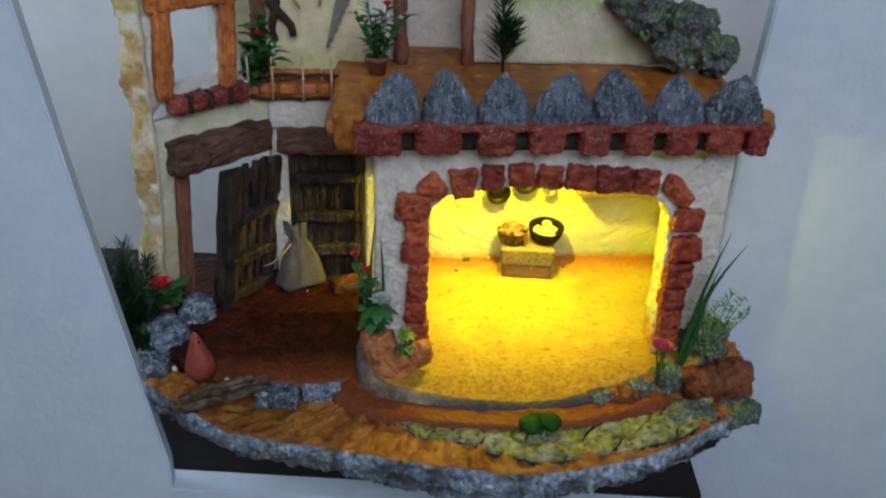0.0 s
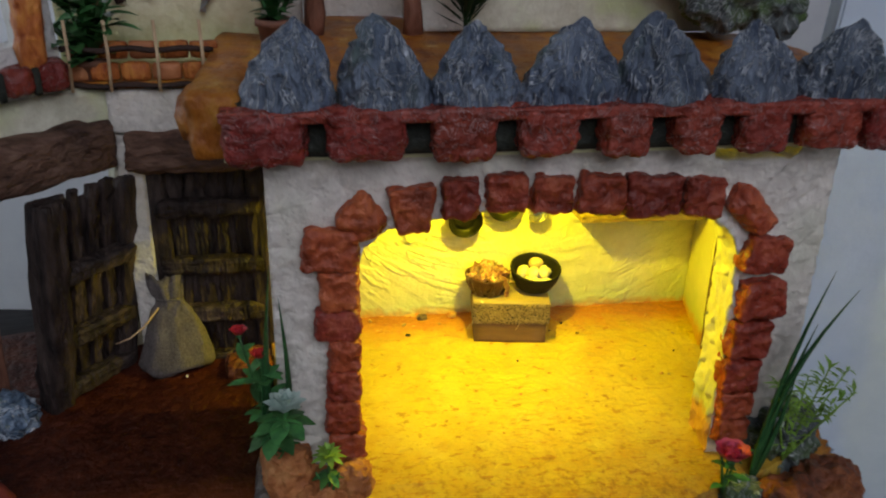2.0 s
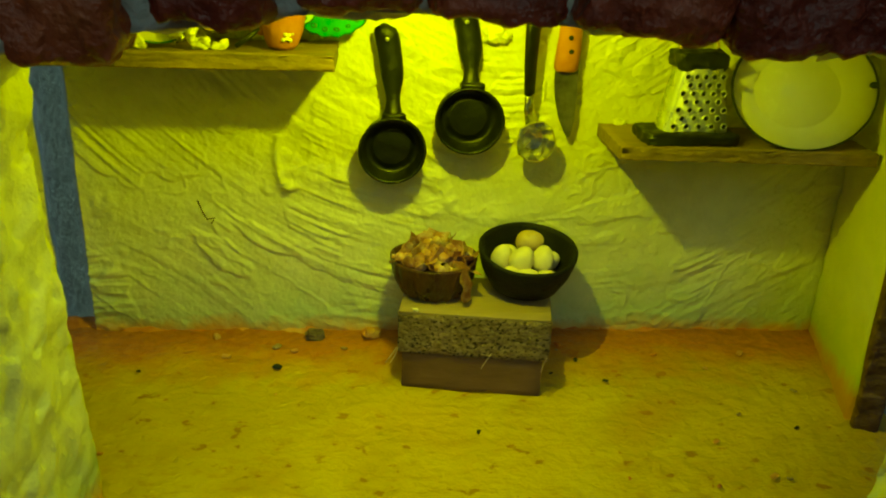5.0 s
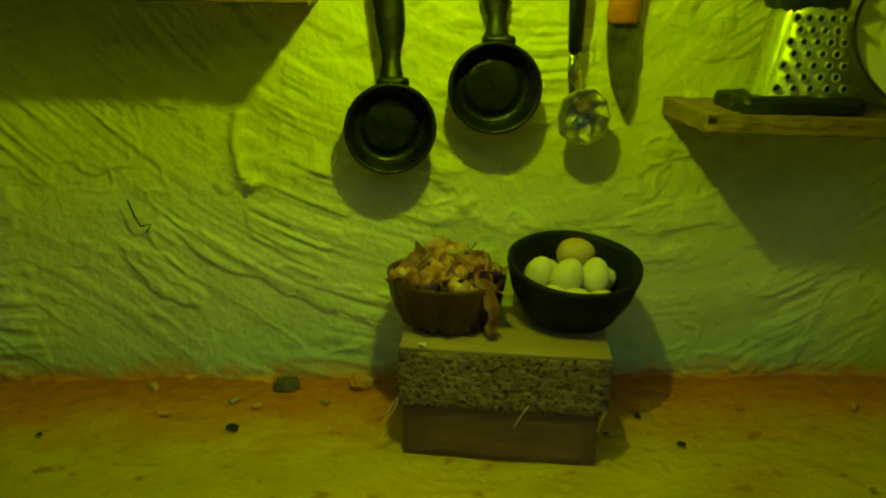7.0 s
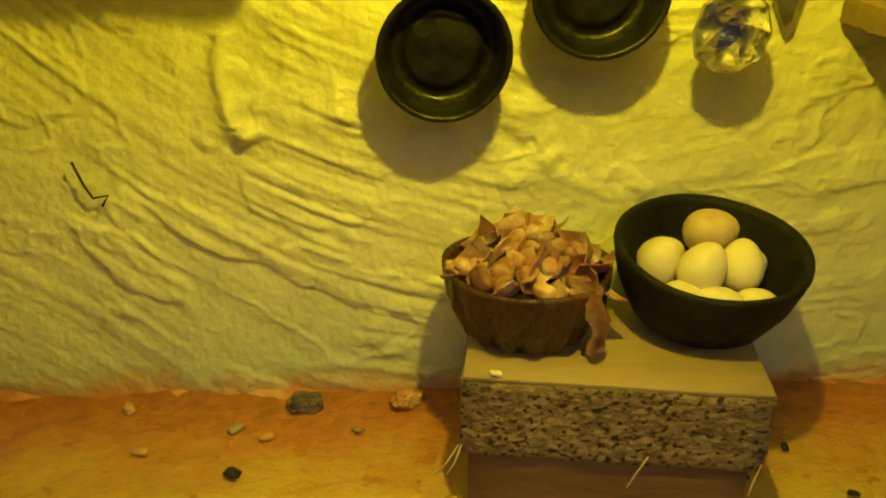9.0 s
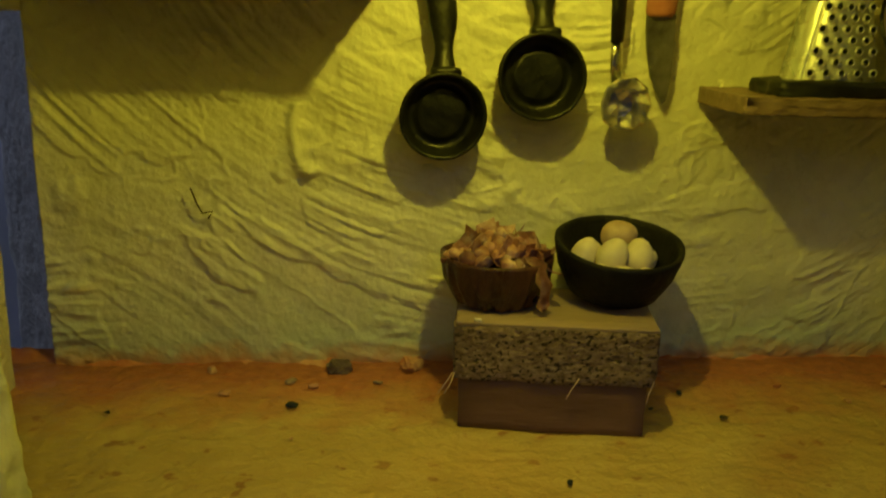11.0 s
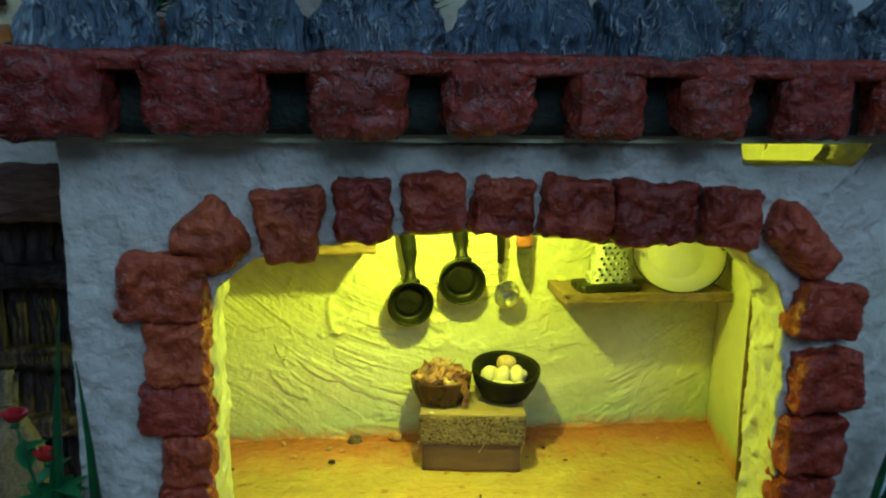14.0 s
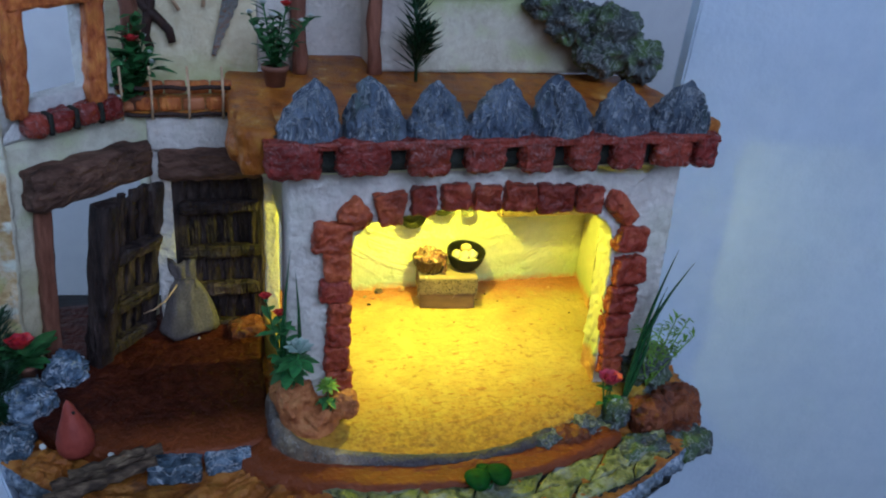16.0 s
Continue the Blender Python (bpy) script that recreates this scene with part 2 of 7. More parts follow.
roof_stone = material("roof_stone", [(0.040, 0.060, 0.100), (0.12, 0.155, 0.21), (0.26, 0.31, 0.385)], 70, 0.38, 1.7, 170, random_by=0.12, big=0.4, stretch=(1.7, 1.7, 0.6),
                      veins=((0.72, 0.77, 0.82), 85, 0.034, 0.75), patches=[((0.07, 0.12, 0.045), 40, 0.56, 0.76, 0.6)])
moss_stone = material("moss_stone", [(0.035, 0.045, 0.045), (0.12, 0.14, 0.14)], 130, 0.6, 1.4, 380, big=0.4,
                      veins=((0.50, 0.54, 0.54), 110, 0.035, 0.5), patches=[((0.10, 0.17, 0.04), 60, 0.48, 0.66, 0.8)])
slate_blue = material("slate_blue", [(0.025, 0.045, 0.07), (0.10, 0.155, 0.22), (0.34, 0.42, 0.50)], 150, 0.42, 1.6, 340, random_by=0.15, big=0.4,
                      veins=((0.72, 0.78, 0.84), 75, 0.030, 0.85))
rim_stone = material("rim_stone", [(0.09, 0.125, 0.175), (0.28, 0.36, 0.46), (0.64, 0.71, 0.78)], 230, 0.6, 1.8, 420, big=0.35,
                     patches=[((0.045, 0.06, 0.06), 38, 0.50, 0.64, 0.75), ((0.14, 0.14, 0.04), 26, 0.54, 0.66, 0.6)])
ochre_ground = material("ochre_ground", [(0.20, 0.054, 0.011), (0.38, 0.140, 0.020), (0.50, 0.235, 0.036)], 70, 0.5, 0.9, 260, big=0.35,
                        patches=[((0.10, 0.045, 0.02), 90, 0.60, 0.70, 0.8)])
moss_ground = material("moss_ground", [(0.07, 0.085, 0.03), (0.22, 0.23, 0.08), (0.40, 0.41, 0.22)], 140, 0.75, 1.6, 330, big=0.4,
                       patches=[((0.34, 0.37, 0.35), 60, 0.52, 0.66, 0.7), ((0.22, 0.26, 0.03), 75, 0.54, 0.66, 0.7), ((0.035, 0.045, 0.02), 150, 0.56, 0.66, 0.85)])
rust_rock = material("rust_rock", [(0.065, 0.022, 0.012), (0.19, 0.052, 0.018), (0.31, 0.110, 0.036)], 80, 0.5, 1.2, 260, random_by=0.15, big=0.45,
                     patches=[((0.09, 0.105, 0.085), 60, 0.56, 0.68, 0.7)])
bed_soil = material("bed_soil", [(0.24, 0.068, 0.022), (0.46, 0.17, 0.055), (0.58, 0.28, 0.10)], 110, 0.6, 1.2, 260, big=0.35)
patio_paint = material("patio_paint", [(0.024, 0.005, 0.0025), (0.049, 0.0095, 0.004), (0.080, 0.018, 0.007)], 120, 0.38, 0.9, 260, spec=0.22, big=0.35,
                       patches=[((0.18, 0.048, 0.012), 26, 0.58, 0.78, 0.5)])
terrace_paint = material("terrace_paint", [(0.26, 0.060, 0.009), (0.45, 0.15, 0.016), (0.60, 0.28, 0.035)], 60, 0.42, 0.7, 240, stretch=(1.8, 1, 1), big=0.4,
                         patches=[((0.13, 0.030, 0.008), 45, 0.56, 0.68, 0.7), ((0.72, 0.56, 0.30), 60, 0.66, 0.74, 0.7)])
orange_wood = material("orange_wood", [(0.30, 0.065, 0.018), (0.50, 0.15, 0.035), (0.62, 0.25, 0.05)], 130, 0.45, 0.9, 260, stretch=(2, 2, 1), big=0.3)
brown_wood = material("brown_wood", [(0.05, 0.024, 0.015), (0.13, 0.068, 0.044), (0.20, 0.118, 0.080)], 170, 0.7, 1.8, 300, stretch=(0.4, 1, 1), random_by=0.15, big=0.35)
dark_plank = material("dark_plank", [(0.010, 0.008, 0.008), (0.040, 0.026, 0.022), (0.088, 0.060, 0.050)], 200, 0.6, 1.8, 330, stretch=(1, 1, 0.25), random_by=0.2, big=0.4)
post_wood = material("post_wood", [(0.16, 0.06, 0.035), (0.30, 0.13, 0.08)], 150, 0.55, 0.9, 300, stretch=(1, 1, 0.3), big=0.3)
shelf_wood = material("shelf_wood", [(0.17, 0.115, 0.062), (0.30, 0.21, 0.12)], 220, 0.55, 0.5, 700, stretch=(0.25, 1, 1), big=0.2)
shelf_edge = material("shelf_edge", [(0.19, 0.125, 0.070), (0.31, 0.215, 0.125)], 420, 0.8, 0.8, 700, stretch=(0.5, 1, 1), big=0.25)
block_wood = material("block_wood", [(0.27, 0.19, 0.095), (0.37, 0.27, 0.14)], 160, 0.6, 0.3, 700, stretch=(0.2, 1, 1), big=0.12)
# porous edge grain, darkened further for the shade on the block's front
block_side = material("block_side", [(0.12, 0.077, 0.036), (0.23, 0.158, 0.078), (0.31, 0.225, 0.12)], 520, 0.85, 1.4, 700, stretch=(1, 1, 1.4), big=0.15,
                      patches=[((0.020, 0.012, 0.006), 1000, 0.56, 0.61, 0.95)])
block_low = material("block_low", [(0.12, 0.062, 0.026), (0.20, 0.110, 0.048)], 240, 0.7, 0.4, 700, stretch=(0.2, 1, 1), big=0.15)
cast_black = material("cast_black", [(0.004, 0.004, 0.004), (0.010, 0.010, 0.009)], 300, 0.40, 0.25, 700, big=0.2, spec=0.35)
bowl_black = material("bowl_black", [(0.006, 0.006, 0.006), (0.013, 0.012, 0.011)], 300, 0.62, 0.4, 700, big=0.2, spec=0.2)
steel = material("steel", [(0.66, 0.68, 0.70), (0.78, 0.80, 0.82)], 300, 0.28, 0.1, 500, metal=0.7, big=0.1)
foil = material("foil", [(0.72, 0.72, 0.70), (0.85, 0.85, 0.82)], 300, 0.16, 0.3, 300, metal=1.0, big=0.1)
saw_steel = material("saw_steel", [(0.78, 0.80, 0.82), (0.86, 0.88, 0.90)], 120, 0.30, 0.05, 300, metal=0.6, big=0.1)
blade_steel = material("blade_steel", [(0.16, 0.15, 0.14), (0.34, 0.32, 0.30)], 260, 0.42, 0.3, 600, metal=0.8, big=0.3)
clay_orange = material("clay_orange", [(0.37, 0.125, 0.045), (0.47, 0.185, 0.075)], 220, 0.5, 0.2, 600, big=0.15)
clay_red = material("clay_red", [(0.26, 0.045, 0.032), (0.36, 0.075, 0.05)], 180, 0.5, 0.3, 500, big=0.2)
pot_clay = material("pot_clay", [(0.16, 0.07, 0.045), (0.26, 0.12, 0.075)], 180, 0.6, 0.4, 500, big=0.2)
basket_wood = material("basket_wood", [(0.030, 0.012, 0.007), (0.085, 0.034, 0.016)], 260, 0.32, 0.8, 500, stretch=(1, 1, 0.4), big=0.3)
china_cream = material("china_cream", [(0.70, 0.66, 0.52), (0.78, 0.75, 0.63)], 60, 0.25, 0.05, 300, big=0.08)
china_peach = material("china_peach", [(0.74, 0.50, 0.34), (0.80, 0.58, 0.42)], 160, 0.3, 0.1, 300, big=0.15)
leaf_mark_green = material("leaf_mark_green", [(0.02, 0.26, 0.09), (0.04, 0.34, 0.13)], 300, 0.35, 0.1, 500)
china_green = material("china_green", [(0.035, 0.26, 0.13), (0.10, 0.42, 0.24)], 160, 0.3, 0.1, 300, big=0.2)
china_mint = material("china_mint", [(0.34, 0.58, 0.32), (0.56, 0.70, 0.44)], 160, 0.3, 0.1, 300, big=0.2)
paint_green = material("paint_green", [(0.01, 0.10, 0.03), (0.02, 0.16, 0.05)], 300, 0.35, 0.1, 500)
paint_red = material("paint_red", [(0.50, 0.07, 0.03), (0.62, 0.11, 0.05)], 300, 0.35, 0.1, 500)
paint_black = material("paint_black", [(0.012, 0.012, 0.012), (0.03, 0.03, 0.03)], 300, 0.4, 0.1, 500)
egg_shell = material("egg_shell", [(0.62, 0.54, 0.34), (0.74, 0.66, 0.46)], 300, 0.5, 0.1, 600, random_by=0.08, big=0.1)
egg_brown = material("egg_brown", [(0.42, 0.30, 0.17), (0.60, 0.46, 0.29)], 300, 0.5, 0.1, 600, big=0.15)
nut_skin = material("nut_skin", [(0.22, 0.075, 0.04), (0.40, 0.20, 0.12), (0.62, 0.46, 0.32)], 240, 0.45, 0.4, 500, random_by=0.45, big=0.35)
burlap = material("burlap", [(0.10, 0.084, 0.076), (0.185, 0.158, 0.145)], 700, 0.9, 1.2, 1100, big=0.25)
leaf_green = material("leaf_green", [(0.025, 0.10, 0.03), (0.06, 0.20, 0.05)], 200, 0.45, 0.2, 500, random_by=0.3, big=0.3)
leaf_lime = material("leaf_lime", [(0.12, 0.26, 0.03), (0.26, 0.42, 0.07)], 200, 0.5, 0.2, 500, random_by=0.25, big=0.3)
leaf_pale = material("leaf_pale", [(0.24, 0.36, 0.30), (0.46, 0.56, 0.50)], 200, 0.5, 0.2, 500, random_by=0.15, big=0.2)
needle_green = material("needle_green", [(0.008, 0.03, 0.012), (0.02, 0.07, 0.025)], 200, 0.45, 0.2, 500, big=0.3)
grass_green = material("grass_green", [(0.012, 0.06, 0.02), (0.03, 0.11, 0.03)], 150, 0.35, 0.1, 500, big=0.3)
clover_green = material("clover_green", [(0.006, 0.045, 0.006), (0.014, 0.085, 0.010)], 300, 0.6, 0.3, 500, spec=0.1, big=0.3)
petal_red = material("petal_red", [(0.42, 0.012, 0.018), (0.62, 0.04, 0.05)], 250, 0.5, 0.2, 500, random_by=0.2, big=0.2)
petal_pink = material("petal_pink", [(0.40, 0.03, 0.07), (0.62, 0.10, 0.16)], 250, 0.5, 0.2, 500, random_by=0.2, big=0.2)
petal_white = material("petal_white", [(0.55, 0.60, 0.56), (0.72, 0.75, 0.70)], 250, 0.55, 0.2, 500, random_by=0.1, big=0.1)
bark = material("bark", [(0.025, 0.017, 0.012), (0.125, 0.088, 0.055), (0.32, 0.245, 0.15)], 170, 0.85, 2.0, 300, stretch=(0.4, 1, 1), random_by=0.25, big=0.4)
stick_pale = material("stick_pale", [(0.48, 0.32, 0.18), (0.62, 0.46, 0.28)], 200, 0.6, 0.2, 500, big=0.15)
wire_dark = material("wire_dark", [(0.020, 0.010, 0.008), (0.055, 0.028, 0.020)], 200, 0.6, 0.8, 400, big=0.2)
# near-black for mortar and chips, and for shade put into gaps and holes
dark_recess = material("dark_recess", [(0.010, 0.012, 0.010), (0.03, 0.035, 0.025)], 200, 0.7, 0.8, 400, big=0.3)
led_plastic = material("led_plastic", [(0.55, 0.50, 0.30), (0.62, 0.58, 0.40)], 200, 0.4, 0.1, 500)
stain_or_light(patio_paint, "Y", (0.24, 0.062, 0.016), 60, 0.030, -0.070, -0.095, 0.7)
window_glass = bpy.data.materials.new("window_glass")
window_glass.use_nodes = True
window_glass.node_tree.nodes["Principled BSDF"].inputs["Transmission Weight"].default_value = 1.0
window_glass.node_tree.nodes["Principled BSDF"].inputs["Roughness"].default_value = 0.0


# ---- mesh helpers ----
def thing(name, label, category, at=(0, 0, 0), turn=0.0, group="", tip=0.0, lean=0.0):
    ob = new(name)
    ob.empty_display_size = 0.005
    ob.matrix_basis = pose(*at, tip, lean, turn)
    return tagged(ob, label, category, group)


def mesh_of(name, bm, mats, smooth=True):
    bm.normal_update()
    me = bpy.data.meshes.new(name)
    bm.to_mesh(me)
    bm.free()
    for m in (mats if isinstance(mats, (list, tuple)) else [mats]):
        me.materials.append(m)
    if smooth:
        me.polygons.foreach_set("use_smooth", [True] * len(me.polygons))
    return me


def part(name, bm, mats, parent=None, label="", smooth=True, at=None):
    ob = new(name, mesh_of(name, bm, mats, smooth))
    if parent:
        ob.parent = parent
    if at is not None:
        ob.matrix_basis = at
    return tagged(ob, label)


def structure(name, bm, mats, label, category, smooth=True):
    return tagged(part(name, bm, mats, None, "", smooth), label, category, "", "structure")


def fbm(v, freq, seed=0.0):
    p = Vector(v) * freq + Vector((seed * 7.31, seed * 3.17, seed * 5.77))
    return noise.noise(p) + 0.5 * noise.noise(p * 2.1) + 0.25 * noise.noise(p * 4.3)


def roughen(bm, amp, freq, seed=0.0, offset=(0, 0, 0)):
    bm.normal_update()
    o = Vector(offset)
    moves = [(v, v.normal * (amp * fbm(v.co + o, freq, seed))) for v in bm.verts]
    for v, d in moves:
        v.co += d


def rounded_box(sx, sy, sz, n=4, r=0.25, amp=0.0, freq=200.0, seed=0.0):
    """A box centred on the origin with rounded, uneven edges. r: rounding as a share of the shortest side."""
    bm = bmesh.new()
    bmesh.ops.create_cube(bm, size=1.0)
    if n:
        bmesh.ops.subdivide_edges(bm, edges=bm.edges[:], cuts=n, use_grid_fill=True)
    half, rad = Vector((sx, sy, sz)) / 2, r * min(sx, sy, sz)
    for v in bm.verts:
        p = Vector((v.co.x * sx, v.co.y * sy, v.co.z * sz))
        core = Vector([max(-h + rad, min(h - rad, c)) for c, h in zip(p, half)])
        d = p - core
        v.co = core + d.normalized() * rad if d.length > 1e-9 else p
    if amp:
        roughen(bm, amp, freq, seed)
    return bm


def moved(bm, m):
    bmesh.ops.transform(bm, matrix=m, verts=bm.verts[:])
    return bm


def joined(items):
    """One bmesh from several (bmesh, matrix or None, material index)."""
    whole = bmesh.new()
    for b, m, k in items:
        if m is not None:
            bmesh.ops.transform(b, matrix=m, verts=b.verts[:])
        for f in b.faces:
            f.material_index = k
        me = bpy.data.meshes.new("join")
        b.to_mesh(me)
        b.free()
        whole.from_mesh(me)
        bpy.data.meshes.remove(me)
    return whole


def tube(points, radii, sides=8, cap=True, squash=1.0):
    """A tapered rod along points."""
    bm = bmesh.new()
    pts = [Vector(p) for p in points]
    if not isinstance(radii, (list, tuple)):
        radii = [radii] * len(pts)
    rings, side = [], None
    for i, p in enumerate(pts):
        d = (pts[min(i + 1, len(pts) - 1)] - pts[max(i - 1, 0)]).normalized()
        if side is None:
            side = d.orthogonal().normalized()
        side = (side - d * side.dot(d)).normalized()
        up = d.cross(side)
        rings.append([bm.verts.new(p + (side * math.cos(a) + up * math.sin(a) * squash) * radii[i])
                      for a in (2 * math.pi * k / sides for k in range(sides))])
    for a, b in zip(rings, rings[1:]):
        for k in range(sides):
            bm.faces.new((a[k], a[(k + 1) % sides], b[(k + 1) % sides], b[k]))
    if cap:
        bm.faces.new(rings[0][::-1])
        bm.faces.new(rings[-1])
    return bm


def lathe(profile, sides=28, wave=None):
    """Turns (radius, z) pairs round the z axis; wave(angle, i) scales the radius."""
    bm = bmesh.new()
    rings = []
    for i, (r, z) in enumerate(profile):
        if r < 1e-7:
            rings.append([bm.verts.new((0, 0, z))])
        else:
            rings.append([bm.verts.new((r * (wave(a, i) if wave else 1) * math.cos(a), r * (wave(a, i) if wave else 1) * math.sin(a), z))
                          for a in (2 * math.pi * k / sides for k in range(sides))])
    for a, b in zip(rings, rings[1:]):
        for k in range(sides):
            j = (k + 1) % sides
            loop = [a[0] if len(a) == 1 else a[k], a[0] if len(a) == 1 else a[j], b[0] if len(b) == 1 else b[j], b[0] if len(b) == 1 else b[k]]
            loop = [v for i, v in enumerate(loop) if v not in loop[:i]]
            if len(loop) > 2:
                bm.faces.new(loop)
    return bm


def slab(outline, top, thick):
    """A solid plate from an outline (x, y), with top(x, y) as its upper height."""
    bm = bmesh.new()
    a = [bm.verts.new((x, y, top(x, y))) for x, y in outline]
    b = [bm.verts.new((x, y, top(x, y) - thick)) for x, y in outline]
    bm.faces.new(a)
    bm.faces.new(b[::-1])
    for i in range(len(a)):
        j = (i + 1) % len(a)
        bm.faces.new((b[i], b[j], a[j], a[i]))
    bmesh.ops.recalc_face_normals(bm, faces=bm.faces[:])
    return bm


def smooth_loop(points, per=6):
    """A closed curve through points."""
    out, n = [], len(points)
    for i in range(n):
        p0, p1, p2, p3 = (Vector(points[(i + k - 1) % n]) for k in range(4))
        for s in range(per):
            t = s / per
            out.append(0.5 * (2 * p1 + (p2 - p0) * t + (2 * p0 - 5 * p1 + 4 * p2 - p3) * t * t + (3 * p1 - p0 - 3 * p2 + p3) * t ** 3))
    return [tuple(v) for v in out]


def mound(outline, top, bottom_z, rings=14, side_rows=6, taper=0.85, amp=0.002, freq=120, seed=1.0, rim_index=1, core_index=0):
    """A filled patch of ground inside an outline: its height is top(x, y); its sides run down, ragged, to bottom_z."""
    bm = bmesh.new()
    n = len(outline)
    c = Vector((sum(p[0] for p in outline) / n, sum(p[1] for p in outline) / n))
    rows = []
    mid = bm.verts.new((c.x, c.y, top(c.x, c.y)))
    for r in range(1, rings + 1):
        s = r / rings
        row = []
        for x, y in outline:
            px, py = c.x + (x - c.x) * s, c.y + (y - c.y) * s
            row.append(bm.verts.new((px, py, top(px, py))))
        rows.append(row)
    for k in range(n):
        bm.faces.new((mid, rows[0][k], rows[0][(k + 1) % n])).material_index = core_index
    for a, b in zip(rows, rows[1:]):
        for k in range(n):
            bm.faces.new((a[k], b[k], b[(k + 1) % n], a[(k + 1) % n])).material_index = core_index
    last = rows[-1]
    for r in range(1, side_rows + 1):
        s = r / side_rows
        row = []
        for (x, y), v in zip(outline, rows[-1]):
            q = 1 + (0.012 * math.sin(s * 3.1)) - (1 - taper) * s * s
            row.append(bm.verts.new((c.x + (x - c.x) * q, c.y + (y - c.y) * q, top(x, y) * (1 - s) + bottom_z * s)))
        for k in range(n):
            bm.faces.new((last[k], row[k], row[(k + 1) % n], last[(k + 1) % n])).material_index = rim_index
        last = row
    bm.faces.new(last[::-1]).material_index = rim_index
    bmesh.ops.recalc_face_normals(bm, faces=bm.faces[:])
    roughen(bm, amp, freq, seed)
    return bm


def rough_panel(corners, nu, nv, thick, amp, freq, seed=0.0, ragged=0.0):
    """A four-cornered wall with thickness: corners run bottom left, bottom right, top right, top left as seen from its front."""
    a, b, c, d = (Vector(p) for p in corners)
    nrm = (b - a).cross(d - a).normalized()
    bm = bmesh.new()
    grid = []
    for side in (0, 1):
        layer = []
        for j in range(nv + 1):
            row = []
            for i in range(nu + 1):
                u, v = i / nu, j / nv
                p = a * (1 - u) * (1 - v) + b * u * (1 - v) + c * u * v + d * (1 - u) * v
                if side == 0:
                    p = p + nrm * (amp * fbm(p, freq, seed))
                else:
                    p = p - nrm * thick
                if ragged and (i in (0, nu)):
                    p = p + (b - a).normalized() * ragged * fbm((p.z, p.y * 0.2, seed), 90, seed)
                row.append(bm.verts.new(p))
            layer.append(row)
        grid.append(layer)
    for side in (0, 1):
        for j in range(nv):
            for i in range(nu):
                f = [grid[side][j][i], grid[side][j][i + 1], grid[side][j + 1][i + 1], grid[side][j + 1][i]]
                bm.faces.new(f if side == 0 else f[::-1])
    edge = [(0, i) for i in range(nu)] + [(j, nu) for j in range(nv)] + [(nv, i) for i in range(nu, 0, -1)] + [(j, 0) for j in range(nv, 0, -1)]
    for k in range(len(edge)):
        (j0, i0), (j1, i1) = edge[k], edge[(k + 1) % len(edge)]
        bm.faces.new((grid[0][j0][i0], grid[1][j0][i0], grid[1][j1][i1], grid[0][j1][i1]))
    bmesh.ops.recalc_face_normals(bm, faces=bm.faces[:])
    return bm


def holed_wall(inner, outer, m, y0, y1, rows=6, amp=0.0006, freq=150, seed=2.0, reveal_amp=0.0015, reveal_steps=14, depth=None, reveal_index=0):
    """A wall between an opening's line and an outer line (same number of (x, z) points, both running from foot to foot),
    from y0 (front) to y1 (back), placed by m."""
    bm = bmesh.new()
    n = len(inner)
    faces = {}
    for y, key in ((y0, 0), (y1, 1)):
        layer = []
        for r in range(rows + 1):
            s = r / rows
            row = []
            for (xi, zi), (xo, zo) in zip(inner, outer):
                x, z = xi * (1 - s) + xo * s, zi * (1 - s) + zo * s
                bulge = amp * fbm((x, y, z), freq, seed) + (depth(x, z) if depth and key else 0.0)
                row.append(bm.verts.new((x, y + bulge, z)))
            layer.append(row)
        faces[key] = layer
    for key, flip in ((0, False), (1, True)):
        for r in range(rows):
            for k in range(n - 1):
                a, b = faces[key][r], faces[key][r + 1]
                q = [a[k], a[k + 1], b[k + 1], b[k]]
                bm.faces.new(q[::-1] if flip else q)

    def skin(front, back, steps, rag, index=0):
        last = front
        for s in range(1, steps + 1):
            t = s / steps
            if s == steps:
                row = back
            else:
                row = []
                for f, b in zip(front, back):
                    p = f.co.lerp(b.co, t)
                    pits = max(0.0, noise.noise((p.x * 210, p.y * 210, p.z * 210)) - 0.30) * 1.6
                    w = 0.8 * fbm(p, 95, seed + 3) + 0.22 * fbm(p, 320, seed) - 1.1 * pits
                    u = 0.8 * fbm(p, 90, seed + 5) + 0.22 * fbm(p, 330, seed + 1) - 1.1 * pits
                    p += Vector((rag * w, rag * 0.4 * fbm(p, 300, seed + 8), rag * u))
                    row.append(bm.verts.new(p))
            for k in range(n - 1):
                bm.faces.new((last[k], row[k], row[k + 1], last[k + 1])).material_index = index
            last = row

    skin(faces[0][0], faces[1][0], reveal_steps, reveal_amp, reveal_index)
    skin(faces[0][rows], faces[1][rows], 3, reveal_amp * 0.4)
    for k in (0, n - 1):
        for r in range(rows):
            bm.faces.new((faces[0][r][k], faces[0][r + 1][k], faces[1][r + 1][k], faces[1][r][k]))
    bmesh.ops.recalc_face_normals(bm, faces=bm.faces[:])
    if m is not None:
        bmesh.ops.transform(bm, matrix=m, verts=bm.verts[:])
    return bm


def spaced(points, step):
    """Points along a polyline, about step apart, with its corners kept."""
    out = []
    for a, b in zip(points, points[1:]):
        a, b = Vector(a), Vector(b)
        k = max(1, round((b - a).length / step))
        out += [a.lerp(b, i / k) for i in range(k)]
    return [tuple(p) for p in out] + [tuple(points[-1])]


